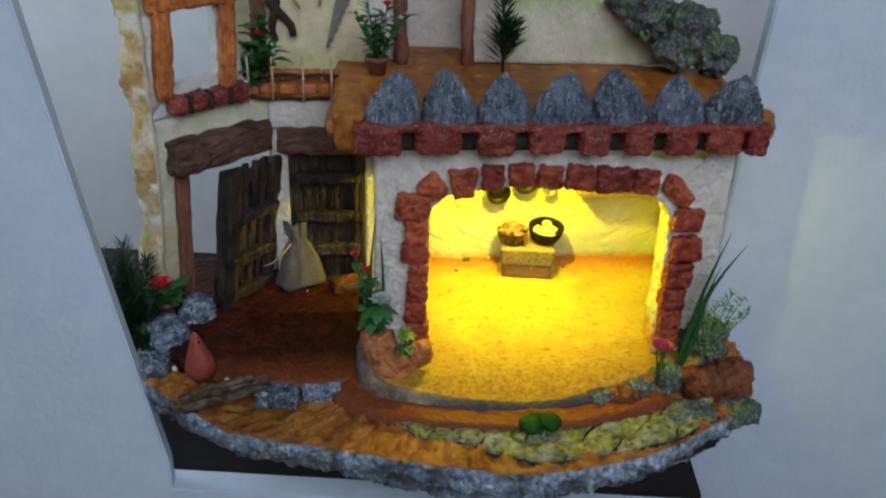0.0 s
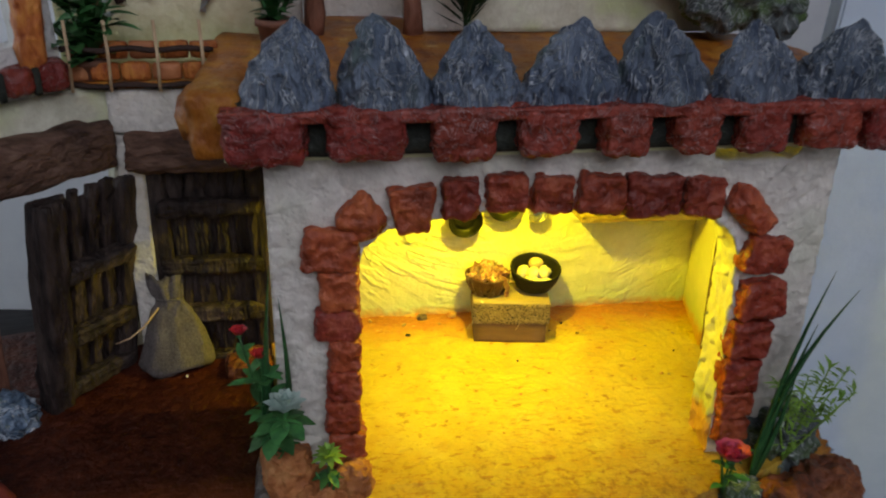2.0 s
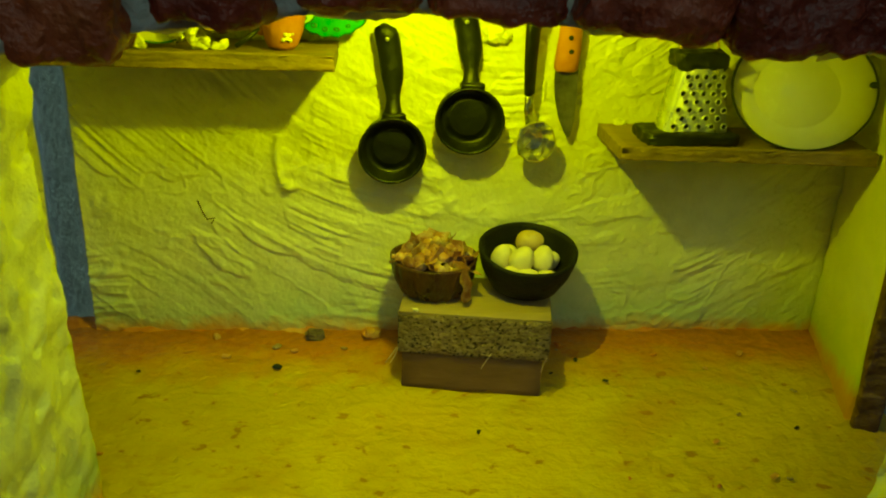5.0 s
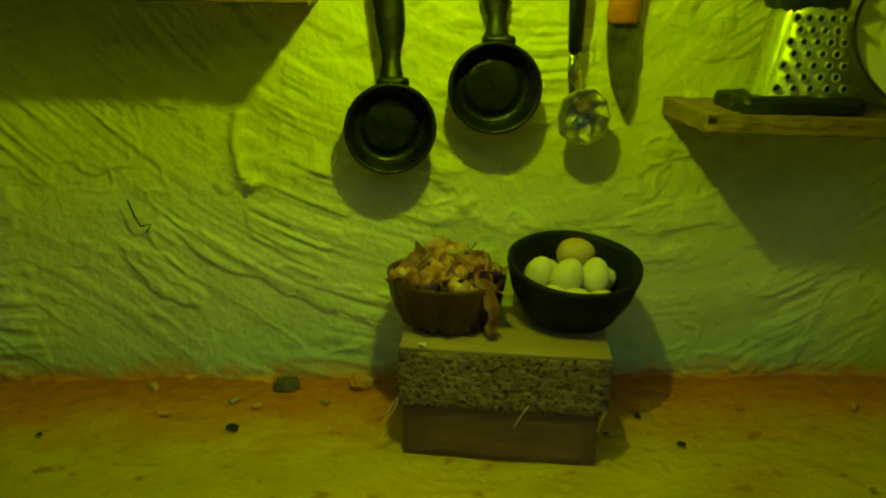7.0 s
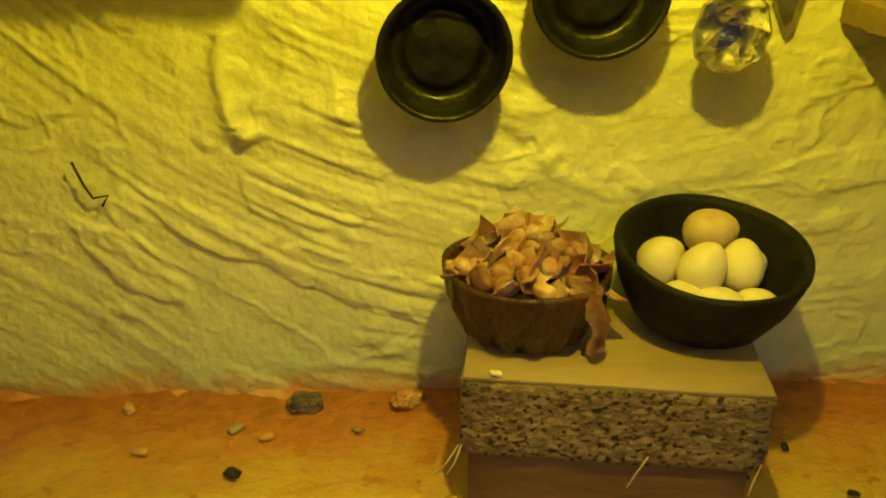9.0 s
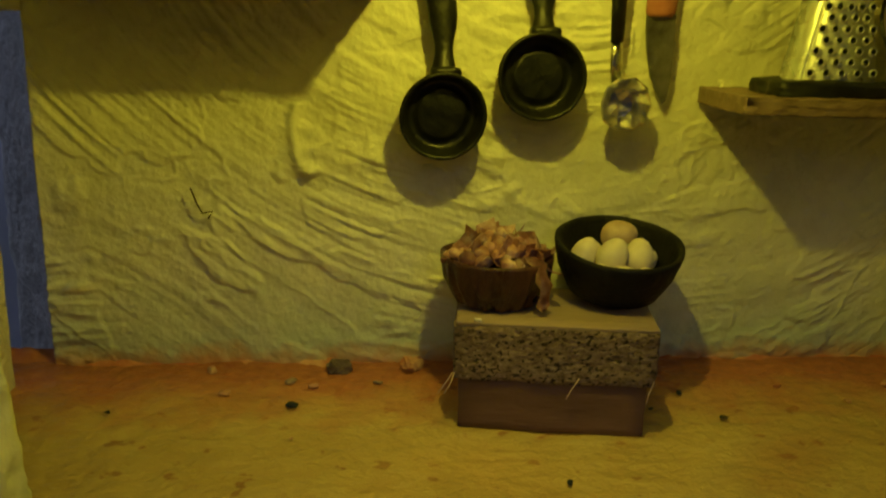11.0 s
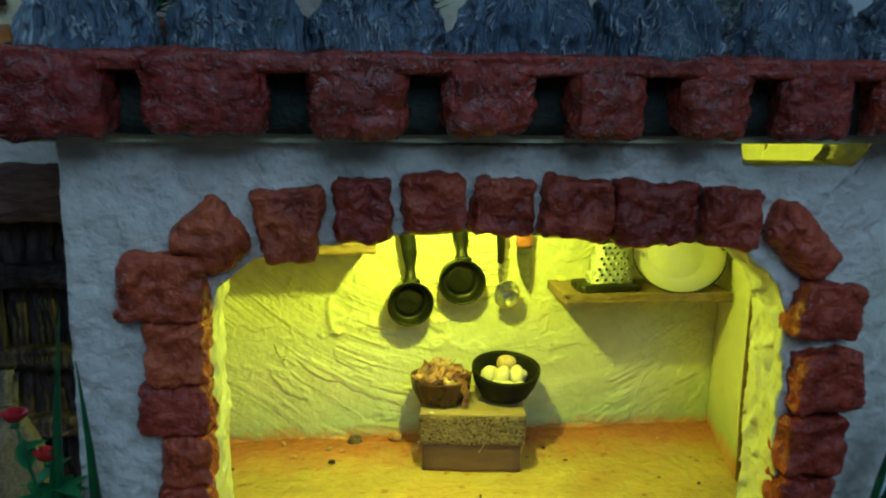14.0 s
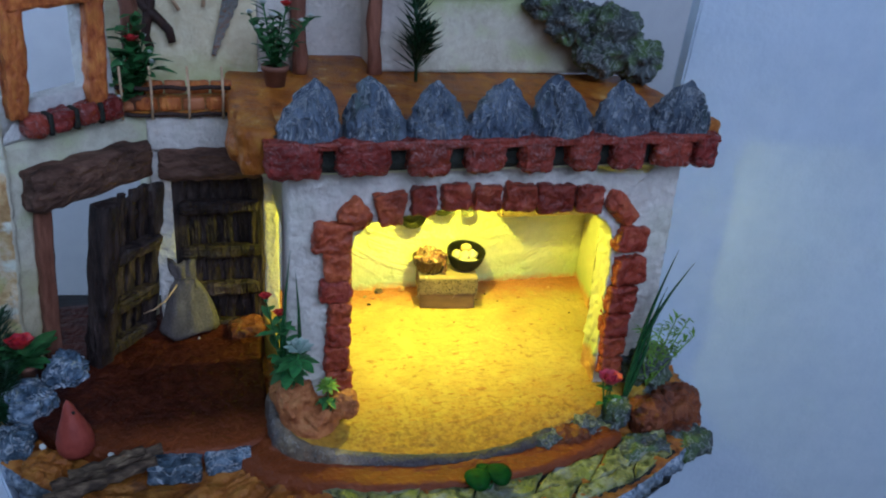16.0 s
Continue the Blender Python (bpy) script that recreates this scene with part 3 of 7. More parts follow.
def plain_box(x0, x1, y0, y1, z0, z1):
    bm = bmesh.new()
    bmesh.ops.create_cube(bm, size=1.0)
    bmesh.ops.transform(bm, matrix=Matrix.LocRotScale(((x0 + x1) / 2, (y0 + y1) / 2, (z0 + z1) / 2), None, (x1 - x0, y1 - y0, z1 - z0)), verts=bm.verts[:])
    return bm


# ---- the room round the model ----
X0, X1, Y0, Y1, Z0, Z1 = -1.7, 1.7, -1.4, 0.80, -0.85, 1.9
structure("floor", plain_box(X0, X1, Y0, Y1, Z0 - 0.05, Z0), room_floor, "brown wooden room floor", "floor", False)
structure("ceiling", plain_box(X0, X1, Y0, Y1, Z1, Z1 + 0.05), bounce_cut_grey, "unseen room ceiling, grey to cut bounced light", "ceiling", False)
structure("wall_north", plain_box(X0 - 0.1, X1 + 0.1, Y1, Y1 + 0.1, Z0 - 0.05, Z1 + 0.05), room_paint, "plain white painted wall behind the model", "wall", False)
# unseen window opening, added to hold the side fill lamp
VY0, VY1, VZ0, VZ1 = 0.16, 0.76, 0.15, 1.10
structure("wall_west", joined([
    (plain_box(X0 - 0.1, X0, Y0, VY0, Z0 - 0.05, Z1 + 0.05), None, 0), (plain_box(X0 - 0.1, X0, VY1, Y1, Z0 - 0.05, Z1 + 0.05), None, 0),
    (plain_box(X0 - 0.1, X0, VY0, VY1, Z0 - 0.05, VZ0), None, 0), (plain_box(X0 - 0.1, X0, VY0, VY1, VZ1, Z1 + 0.05), None, 0)]), bounce_cut_grey, "unseen grey wall round the added side window", "wall", False)
win3 = tagged(new("added_window"), "added unseen side window round the fill lamp", "window", "", "structure")
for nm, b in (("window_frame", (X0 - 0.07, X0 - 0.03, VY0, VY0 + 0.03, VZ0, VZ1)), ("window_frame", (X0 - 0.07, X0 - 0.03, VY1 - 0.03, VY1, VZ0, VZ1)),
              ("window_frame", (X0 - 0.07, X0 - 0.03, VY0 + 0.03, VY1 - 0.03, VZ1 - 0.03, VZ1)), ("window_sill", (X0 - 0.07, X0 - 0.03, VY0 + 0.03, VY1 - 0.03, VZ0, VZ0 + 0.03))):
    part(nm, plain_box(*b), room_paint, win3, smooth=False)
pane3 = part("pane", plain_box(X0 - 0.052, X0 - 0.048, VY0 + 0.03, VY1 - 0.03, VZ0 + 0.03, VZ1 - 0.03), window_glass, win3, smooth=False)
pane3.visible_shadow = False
structure("wall_east", plain_box(X1, X1 + 0.1, Y0, Y1, Z0 - 0.05, Z1 + 0.05), bounce_cut_grey, "unseen room wall, grey to cut bounced light", "wall", False)
WX0, WX1, WZ0, WZ1 = -0.65, 0.95, 0.56, 1.48
structure("wall_south", joined([
    (plain_box(X0 - 0.1, WX0, Y0 - 0.1, Y0, Z0 - 0.05, Z1 + 0.05), None, 0), (plain_box(WX1, X1 + 0.1, Y0 - 0.1, Y0, Z0 - 0.05, Z1 + 0.05), None, 0),
    (plain_box(WX0, WX1, Y0 - 0.1, Y0, Z0 - 0.05, WZ0), None, 0), (plain_box(WX0, WX1, Y0 - 0.1, Y0, WZ1, Z1 + 0.05), None, 0)]),
    bounce_cut_grey, "unseen grey wall with a window opening", "wall", False)
win = tagged(new("window_1"), "white framed window letting in daylight", "window", "", "structure")
for nm, b in (("window_frame", (WX0, WX0 + 0.05, Y0 - 0.07, Y0 - 0.03, WZ0, WZ1)), ("window_frame", (WX1 - 0.05, WX1, Y0 - 0.07, Y0 - 0.03, WZ0, WZ1)),
              ("window_frame", (WX0 + 0.05, WX1 - 0.05, Y0 - 0.07, Y0 - 0.03, WZ1 - 0.05, WZ1)), ("window_sill", (WX0 + 0.05, WX1 - 0.05, Y0 - 0.07, Y0 - 0.03, WZ0, WZ0 + 0.05))):
    part(nm, plain_box(*b), room_paint, win, smooth=False)
pane = part("pane", plain_box(WX0 + 0.05, WX1 - 0.05, Y0 - 0.052, Y0 - 0.048, WZ0 + 0.05, WZ1 - 0.05), window_glass, win, smooth=False)
pane.visible_shadow = False

TABLE = -0.115
table = thing("table", "dark stained wooden table under the model house", "table", (-0.172, 0.101, Z0), -8.2)
part("tabletop", moved(rounded_box(0.67, 0.350, 0.03, 3, 0.15), pose(0, 0, TABLE - Z0 - 0.015)), dark_wood, table)
for lx in (-0.29, 0.29):
    for ly in (-0.15, 0.15):
        part("leg", moved(rounded_box(0.05, 0.05, TABLE - Z0 - 0.03, 2, 0.1), pose(lx, ly, (TABLE - Z0 - 0.03) / 2)), dark_wood, table)

# white foam boards standing in front of the table, with a gap in which the model stands
BY = -0.03


def board(name, pts, label, y=BY, turn=0.0, thick=0.012):
    bm = bmesh.new()
    front = [bm.verts.new((x, y - turn * (x - pts[0][0]), z)) for x, z in pts]
    back = [bm.verts.new((x, y - turn * (x - pts[0][0]) + thick, z)) for x, z in pts]
    bm.faces.new(front)
    bm.faces.new(back[::-1])
    for i in range(len(pts)):
        j = (i + 1) % len(pts)
        bm.faces.new((front[i], back[i], back[j], front[j]))
    bmesh.ops.recalc_face_normals(bm, faces=bm.faces[:])
    bmesh.ops.bevel(bm, geom=bm.edges[:], offset=0.0012, segments=2, affect="EDGES")
    return tagged(part(name, bm, foam_white, smooth=False), label, "foam board", "boards round the model")


board("foam_board", [(-1.1, Z0), (-0.2419, Z0), (-0.2419, -0.0955), (-0.2563, -0.0103), (-0.2697, 0.0711), (-0.2817, 0.1508), (-0.2918, 0.2173), (-0.3045, 0.285), (-1.1, 0.285)],
      "white foam board standing upright with a slanting edge", -0.090)
board("foam_board", [(0.167, Z0), (0.9, Z0), (0.9, 0.285), (0.185, 0.285), (0.180, 0.204), (0.177, 0.157), (0.167, -0.19)],
      "white foam board standing upright beside the model house", 0.010, 0.24)
board("foam_board", [(-0.249, Z0), (0.165, Z0), (0.165, -0.116), (-0.249, -0.116)], "low white foam board standing before the table", -0.090, 0.144, 0.022)

# ---- the model house: ground and floors ----
def ground_top(x, y):
    z = -0.036 + 0.05 * (y + 0.10)
    k = max(0.0, min(1.0, (x + 0.185) / 0.115))
    z += 0.008 * k * k * (3 - 2 * k)
    if x > 0.09:
        z += 0.002 * min(1.0, (x - 0.09) / 0.03)
    if x < -0.19:
        z += 0.006 * min(1.0, (-0.19 - x) / 0.03)
    return z + 0.0015 * fbm((x, y, 0), 60, 4)


BASE = smooth_loop([(-0.268, -0.062), (-0.238, -0.100), (-0.200, -0.128), (-0.160, -0.143), (-0.120, -0.158), (-0.080, -0.174), (-0.045, -0.182), (-0.012, -0.188),
                    (0.022, -0.184), (0.055, -0.178), (0.090, -0.164), (0.122, -0.148), (0.146, -0.128), (0.158, -0.100), (0.162, -0.066), (0.150, -0.040),
                    (0.146, 0.0), (0.140, 0.050), (0.0, 0.060), (-0.150, 0.060), (-0.245, 0.050), (-0.256, 0.0), (-0.257, -0.034)], 20)
base_mesh = mound(BASE, ground_top, -0.064, 24, 16, 0.86, 0.0042, 120, 1.0)
roughen(base_mesh, 0.0022, 330, 7.0)
base = structure("ground", base_mesh, [ochre_ground, rim_stone],
                 "ochre painted model ground with a ragged grey stone rim", "ground")
structure("plinth", mound([(x * 0.74, y * 0.66 + 0.02) for x, y in BASE], lambda x, y: -0.06, TABLE, 3, 4, 1.0, 0.0015, 80, 3.0), [dark_recess, dark_recess],
          "dark rough plinth under the model ground", "plinth")


def floor_z(x, y):
    return 0.13 * y - (0.0 if y > -0.11 else 0.15 * (-0.11 - y))


KITCHEN = smooth_loop([(-0.1015, -0.060), (-0.105, -0.080), (-0.1045, -0.100), (-0.088, -0.1165), (-0.060, -0.125), (-0.026, -0.131), (0.010, -0.1330), (0.040, -0.126),
                       (0.064, -0.118), (0.095, -0.108), (0.126, -0.095), (0.131, -0.050), (0.131, 0.0), (0.131, 0.031), (0.06, 0.034), (-0.03, 0.034), (-0.102, 0.031), (-0.1015, -0.02)], 6)
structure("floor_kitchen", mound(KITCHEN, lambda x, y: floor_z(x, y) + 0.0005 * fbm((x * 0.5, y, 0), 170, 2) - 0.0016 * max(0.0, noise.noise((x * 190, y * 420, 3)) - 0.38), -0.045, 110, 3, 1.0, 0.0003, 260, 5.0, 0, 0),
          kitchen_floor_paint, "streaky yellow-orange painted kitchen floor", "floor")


def patio_z(x, y):
    return -0.0060 + 0.18 * y


PATIO = smooth_loop([(-0.108, 0.034), (-0.1105, -0.02), (-0.1105, -0.066), (-0.113, -0.092), (-0.130, -0.099), (-0.160, -0.098), (-0.190, -0.094), (-0.216, -0.083),
                     (-0.242, -0.060), (-0.250, -0.030), (-0.250, 0.0), (-0.246, 0.036), (-0.16, 0.036)], 6)
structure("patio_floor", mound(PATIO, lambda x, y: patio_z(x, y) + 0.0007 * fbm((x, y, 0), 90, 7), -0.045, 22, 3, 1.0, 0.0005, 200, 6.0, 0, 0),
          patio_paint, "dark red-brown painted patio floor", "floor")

# ---- kitchen walls ----
BACK = 0.028


def trowel(x, z):
    """Relief of the hand-spread plaster: combed strokes along arcs about a point above, with ridges and lumps."""
    dx, dz = x - 0.030 + 0.007 * noise.noise((x * 20, z * 20, 1)), z - 0.150 + 0.007 * noise.noise((x * 20, z * 20, 5))
    r, a = math.hypot(dx, dz), math.atan2(dx, -dz)
    where = max(0.12, min(1.0, 0.62 + 1.9 * noise.noise((x * 34, z * 34, 9))))
    comb = 0.55 * noise.noise((r * 480, a * 3.0, 0.5)) + 0.95 * noise.noise((r * 900, a * 4.5, 2.5)) + 0.4 * noise.noise((r * 2000, a * 11.0, 4.5))
    ex, ez = x + 0.110 + 0.010 * noise.noise((x * 30, z * 30, 21)), z - 0.105 + 0.010 * noise.noise((x * 30, z * 30, 25))
    r2, a2 = math.hypot(ex, ez), math.atan2(ez, ex)
    other = max(0.0, min(1.0, 2.6 * noise.noise((x * 26, z * 26, 33)) - 0.25))
    comb = comb * (1 - other) + other * (0.9 * noise.noise((r2 * 560, a2 * 5.0, 0.5)) + 0.65 * noise.noise((r2 * 1150, a2 * 8.0, 2.5)))
    sweep = noise.noise((r * 190, a * 3.2, 7.5))
    edge = noise.noise((x * 62 + sweep, z * 62, 3.0)) + 0.2 * noise.noise((x * 260, z * 260, 2))
    ridge = max(0.0, 1 - abs(edge) * 9) * max(0.0, min(1.0, 0.5 + 2 * noise.noise((x * 45, z * 45, 12))))
    lumps = max(0.0, fbm((x, 0, z), 85, 8) - 0.42)
    spread = noise.noise((x * 36, z * 36, 17)) + 0.45 * noise.noise((r * 130, a * 3.0, 19)) + 0.12 * noise.noise((x * 210, z * 210, 23))
    step = max(0.0, min(1.0, (spread - 0.02) / 0.07))
    layer = step * step * (3 - 2 * step) * (0.8 + 0.5 * noise.noise((x * 20, z * 20, 27)))
    drip = math.exp(-((x + 0.0345 - 0.0008 * math.sin(z * 300)) / 0.0011) ** 2) * (0.0012 if 0.0495 < z < 0.0630 else 0.0) + 0.0030 * math.exp(-(((x + 0.0322) / 0.0019) ** 2 + ((z - 0.0486) / 0.0013) ** 2))
    return 0.00066 * comb * where * (0.35 + 0.65 * step) + 0.00030 * sweep + 0.00034 * ridge + 0.00048 * layer + 0.0020 * lumps + 0.0009 * fbm((x, 0, z), 24, 6) + 0.00020 * fbm((x, 0, z), 420, 2) + drip


def back_wall():
    bm = bmesh.new()
    nx, nz, x0, x1, z0, z1 = 640, 420, -0.0893, 0.134, -0.02, 0.132
    rows = []
    for j in range(nz + 1):
        rows.append([bm.verts.new((x0 + (x1 - x0) * i / nx, BACK - trowel(x0 + (x1 - x0) * i / nx, z0 + (z1 - z0) * j / nz), z0 + (z1 - z0) * j / nz)) for i in range(nx + 1)])
    for a, b in zip(rows, rows[1:]):
        for i in range(nx):
            bm.faces.new((a[i], a[i + 1], b[i + 1], b[i]))
    rim = rows[0] + [r[-1] for r in rows[1:]] + rows[-1][-2::-1] + [r[0] for r in rows[-2:0:-1]]
    far = [bm.verts.new((v.co.x, BACK + 0.012, v.co.z)) for v in rim]
    for i in range(len(rim)):
        j = (i + 1) % len(rim)
        bm.faces.new((rim[j], rim[i], far[i], far[j]))
    bm.faces.new(far[::-1])
    return bm


structure("wall_kitchen_corner", rough_panel([(-0.1080, BACK - 0.0004, 0.0800), (-0.0891, BACK - 0.0004, 0.0808), (-0.0891, BACK - 0.0004, 0.1320), (-0.1080, BACK - 0.0004, 0.1320)], 30, 60, 0.011, 0.0009, 160, 3.0), lamp_yellow_plaster,
          "white plaster wall corner over an opening", "wall")
structure("wall_kitchen_jamb", moved(rounded_box(0.0098, 0.0100, 0.112, 14, 0.2, 0.0006, 180, 6), pose(-0.0998, 0.0155, 0.0420)), plaster, "white plaster jamb beside the patio door", "wall")
# added panel, turned to the side lamp so the corner gap looks bright
structure("wall_patio_return", rough_panel([(-0.1250, 0.0980, -0.030), (-0.0835, 0.0415, -0.030), (-0.0835, 0.0415, 0.120), (-0.1250, 0.0980, 0.120)], 24, 60, 0.006, 0.0012, 150, 13.0), plaster,
          "added white plaster panel angled to catch the side light", "wall")
structure("wall_kitchen_back", back_wall(), lamp_yellow_plaster, "white hand-trowelled plaster kitchen wall, lamp yellow put into its colour", "wall")


def skirting():
    """The painted fillet where the kitchen wall meets the floor."""
    bm = bmesh.new()
    rows = []
    n = 120
    for i in range(n + 1):
        x = -0.106 + 0.236 * i / n
        w = 0.0034 + 0.0009 * fbm((x, 0, 0), 60, 3) + 0.0006 * fbm((x, 0, 0), 240, 5)
        rows.append([bm.verts.new((x, BACK + 0.003 - w * 1.9 * s + 0.0004 * fbm((x, s, 0), 300, 2), floor_z(x, BACK) - 0.0015 + w * 1.35 * (1 - s) ** 1.6 + 0.0004 * fbm((x, s, 1), 300, 5)))
                     for s in (0, 0.2, 0.4, 0.6, 0.8, 1.0)] + [bm.verts.new((x, BACK + 0.003, -0.004))])
    for a, b in zip(rows, rows[1:]):
        for k in range(len(a)):
            bm.faces.new((a[k], a[(k + 1) % len(a)], b[(k + 1) % len(a)], b[k]))
    bm.faces.new(rows[0])
    bm.faces.new(rows[-1][::-1])
    bmesh.ops.recalc_face_normals(bm, faces=bm.faces[:])
    return bm


structure("baseboard", skirting(), skirting_paint, "rough orange painted fillet along the wall foot", "baseboard")
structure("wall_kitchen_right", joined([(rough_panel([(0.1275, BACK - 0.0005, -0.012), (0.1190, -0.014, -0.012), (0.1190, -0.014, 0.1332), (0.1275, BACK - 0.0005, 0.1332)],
                                                     20, 40, 0.006, 0.0008, 120, 3.0, 0.0012), None, 0)]), lamp_yellow_plaster,
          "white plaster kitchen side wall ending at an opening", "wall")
structure("wall_kitchen_header", rough_panel([(0.1190, -0.0140, 0.1180), (0.1150, -0.0730, 0.1180), (0.1150, -0.0730, 0.1330), (0.1190, -0.0140, 0.1330)], 24, 16, 0.006, 0.0009, 140, 9.0), lamp_yellow_plaster,
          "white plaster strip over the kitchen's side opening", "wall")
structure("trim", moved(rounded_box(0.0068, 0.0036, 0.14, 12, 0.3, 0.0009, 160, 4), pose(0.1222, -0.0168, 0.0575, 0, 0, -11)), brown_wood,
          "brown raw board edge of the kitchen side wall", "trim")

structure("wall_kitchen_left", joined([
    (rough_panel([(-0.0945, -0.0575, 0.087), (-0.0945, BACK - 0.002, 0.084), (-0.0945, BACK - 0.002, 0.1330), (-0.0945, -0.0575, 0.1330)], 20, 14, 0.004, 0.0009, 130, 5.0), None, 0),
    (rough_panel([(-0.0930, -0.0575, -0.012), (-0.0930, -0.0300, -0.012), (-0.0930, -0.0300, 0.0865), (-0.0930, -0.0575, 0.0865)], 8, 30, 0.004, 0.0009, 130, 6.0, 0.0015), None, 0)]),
    lamp_yellow_plaster, "white plaster kitchen side wall over a doorway", "wall")

# front wall with its arch
ARCH_IN = [(-0.0665, -0.030), (-0.0668, 0.000), (-0.0668, 0.040), (-0.0668, 0.086), (-0.0640, 0.0970), (-0.0550, 0.1045), (-0.0380, 0.1075), (-0.0105, 0.1110), (0.0250, 0.1092), (0.0560, 0.1072),
           (0.0660, 0.1068), (0.0670, 0.1062), (0.0755, 0.1040), (0.0840, 0.0975), (0.0890, 0.0860), (0.0900, 0.045), (0.0895, 0.000), (0.0890, -0.030)]
ARCH_OUT = [(-0.0995, -0.030), (-0.0992, 0.000), (-0.0992, 0.040), (-0.0992, 0.085), (-0.0992, 0.110), (-0.0992, 0.1345), (-0.0650, 0.1345), (-0.0105, 0.1326), (0.0250, 0.1328), (0.0560, 0.1336),
            (0.0715, 0.1342), (0.0722, 0.1272), (0.1075, 0.1268), (0.1090, 0.1342), (0.1245, 0.1342), (0.1245, 0.070), (0.1250, 0.020), (0.1250, -0.030)]


def even(inner, outer, step):
    """Both lines cut alike, into stretches about step long along the inner one."""
    a, b = [], []
    for k in range(len(inner) - 1):
        n = max(1, round(math.dist(inner[k], inner[k + 1]) / step), round(math.dist(outer[k], outer[k + 1]) / (step * 4)))
        for i in range(n):
            t = i / n
            a.append(tuple(p + (q - p) * t for p, q in zip(inner[k], inner[k + 1])))
            b.append(tuple(p + (q - p) * t for p, q in zip(outer[k], outer[k + 1])))
    return a + [inner[-1]], b + [outer[-1]]


# reveal faces use the yellower plaster, so lamplight is coloured in there
facade = structure("wall_facade", holed_wall(*even(ARCH_IN, ARCH_OUT, 0.0011), None, -0.0905, -0.058, 26, 0.0013, 190, 2.0, 0.0023, 34,
                   lambda x, z: 0.013 * max(0.0, min(1.0, (-0.052 - x) / 0.015)) * max(0.0, min(1.0, (0.092 - z) / 0.085)) - 0.013 * max(0.0, min(1.0, (x - 0.066) / 0.016)), 1), [plaster, lamp_yellow_plaster],
                   "off-white plaster front wall with a wide brick arch", "wall")

# terrace slab over the kitchen, which is the kitchen's ceiling
structure("ceiling_kitchen", plain_box(-0.112, 0.140, -0.094, 0.040, 0.1335, 0.140), lamp_yellow_plaster, "white plaster kitchen ceiling under the terrace", "ceiling", False)
TERRACE = smooth_loop([(-0.122, -0.092), (-0.06, -0.0950), (0.0, -0.0950), (0.07, -0.0950), (0.138, -0.0945), (0.146, -0.07), (0.150, -0.036), (0.150, 0.0), (0.149, 0.035), (0.08, 0.047), (0.0, 0.050), (-0.03, 0.10), (-0.08, 0.10),
                       (-0.09, 0.05), (-0.121, 0.049), (-0.123, 0.0), (-0.124, -0.05)], 6)
structure("terrace_floor", mound(TERRACE, lambda x, y: 0.154 + 0.0006 * fbm((x, y, 0), 70, 3), 0.1405, 18, 2, 1.0, 0.0006, 130, 8.0, 0, 0), terrace_paint,
          "orange painted terrace floor", "floor")

led = thing("led_lamp", "small LED lamp fixed under the kitchen ceiling", "lamp", (0.0065, -0.0355, 0.1335))
part("base", moved(lathe([(0, 0), (0.005, 0), (0.005, -0.003), (0.0030, -0.004), (0.0026, -0.0110), (0, -0.0118)], 18), pose(0, 0, 0)), led_plastic, led)

# ---- left wing ----
WU, WN = Vector((math.cos(radians(30)), math.sin(radians(30)), 0)), Vector((-math.sin(radians(30)), math.cos(radians(30)), 0))


def wing(bm, keep=None):
    """Takes a mesh from the wing wall's own measures (x along the wall, y to its back, z up) to its place: slanting, slightly out of level, its foot set back."""
    for v in bm.verts:
        x, y, z = v.co
        p = Vector((-0.180, 0.001, 0)) + WU * x + WN * (y + 0.14 * max(0.0, 0.115 - z))
        v.co = Vector((p.x, p.y, z + 0.085 * min(0.0, x)))
    return bm


WING_IN = [(-0.0575, -0.020), (-0.0575, 0.03), (-0.0575, 0.101), (-0.040, 0.103), (-0.010, 0.104), (0.0110, 0.1040), (0.0110, 0.03), (0.0110, -0.020)]
WING_OUT = [(-0.0720, -0.020), (-0.0720, 0.03), (-0.0720, 0.1385), (-0.045, 0.1385), (-0.010, 0.1385), (0.0180, 0.1385), (0.0180, 0.03), (0.0180, -0.020)]
structure("wall_wing_lower", wing(holed_wall(*even(WING_IN, WING_OUT, 0.0025), None, 0.0, 0.010, 8, 0.0014, 150, 4.0, 0.0012)), cream_plaster,
          "cream plaster wing wall with a doorway", "wall")
WIN_IN = [(-0.0530, 0.1590), (-0.0535, 0.180), (-0.0540, 0.2055), (-0.038, 0.2060), (-0.0224, 0.2062), (-0.0222, 0.180), (-0.0221, 0.1610), (-0.037, 0.1600), (-0.0530, 0.1590)]
WIN_OUT = [(-0.0720, 0.1390), (-0.0720, 0.180), (-0.0720, 0.2470), (-0.038, 0.2490), (-0.0080, 0.2480), (-0.0075, 0.180), (-0.0050, 0.1390), (-0.037, 0.1390), (-0.0720, 0.1390)]
structure("wall_wing_upper", wing(holed_wall(*even(WIN_IN, WIN_OUT, 0.0025), None, 0.0, 0.012, 8, 0.0013, 190, 5.0, 0.0014)), grey_stucco,
          "grey-white rough stucco wing wall with a window opening", "wall")


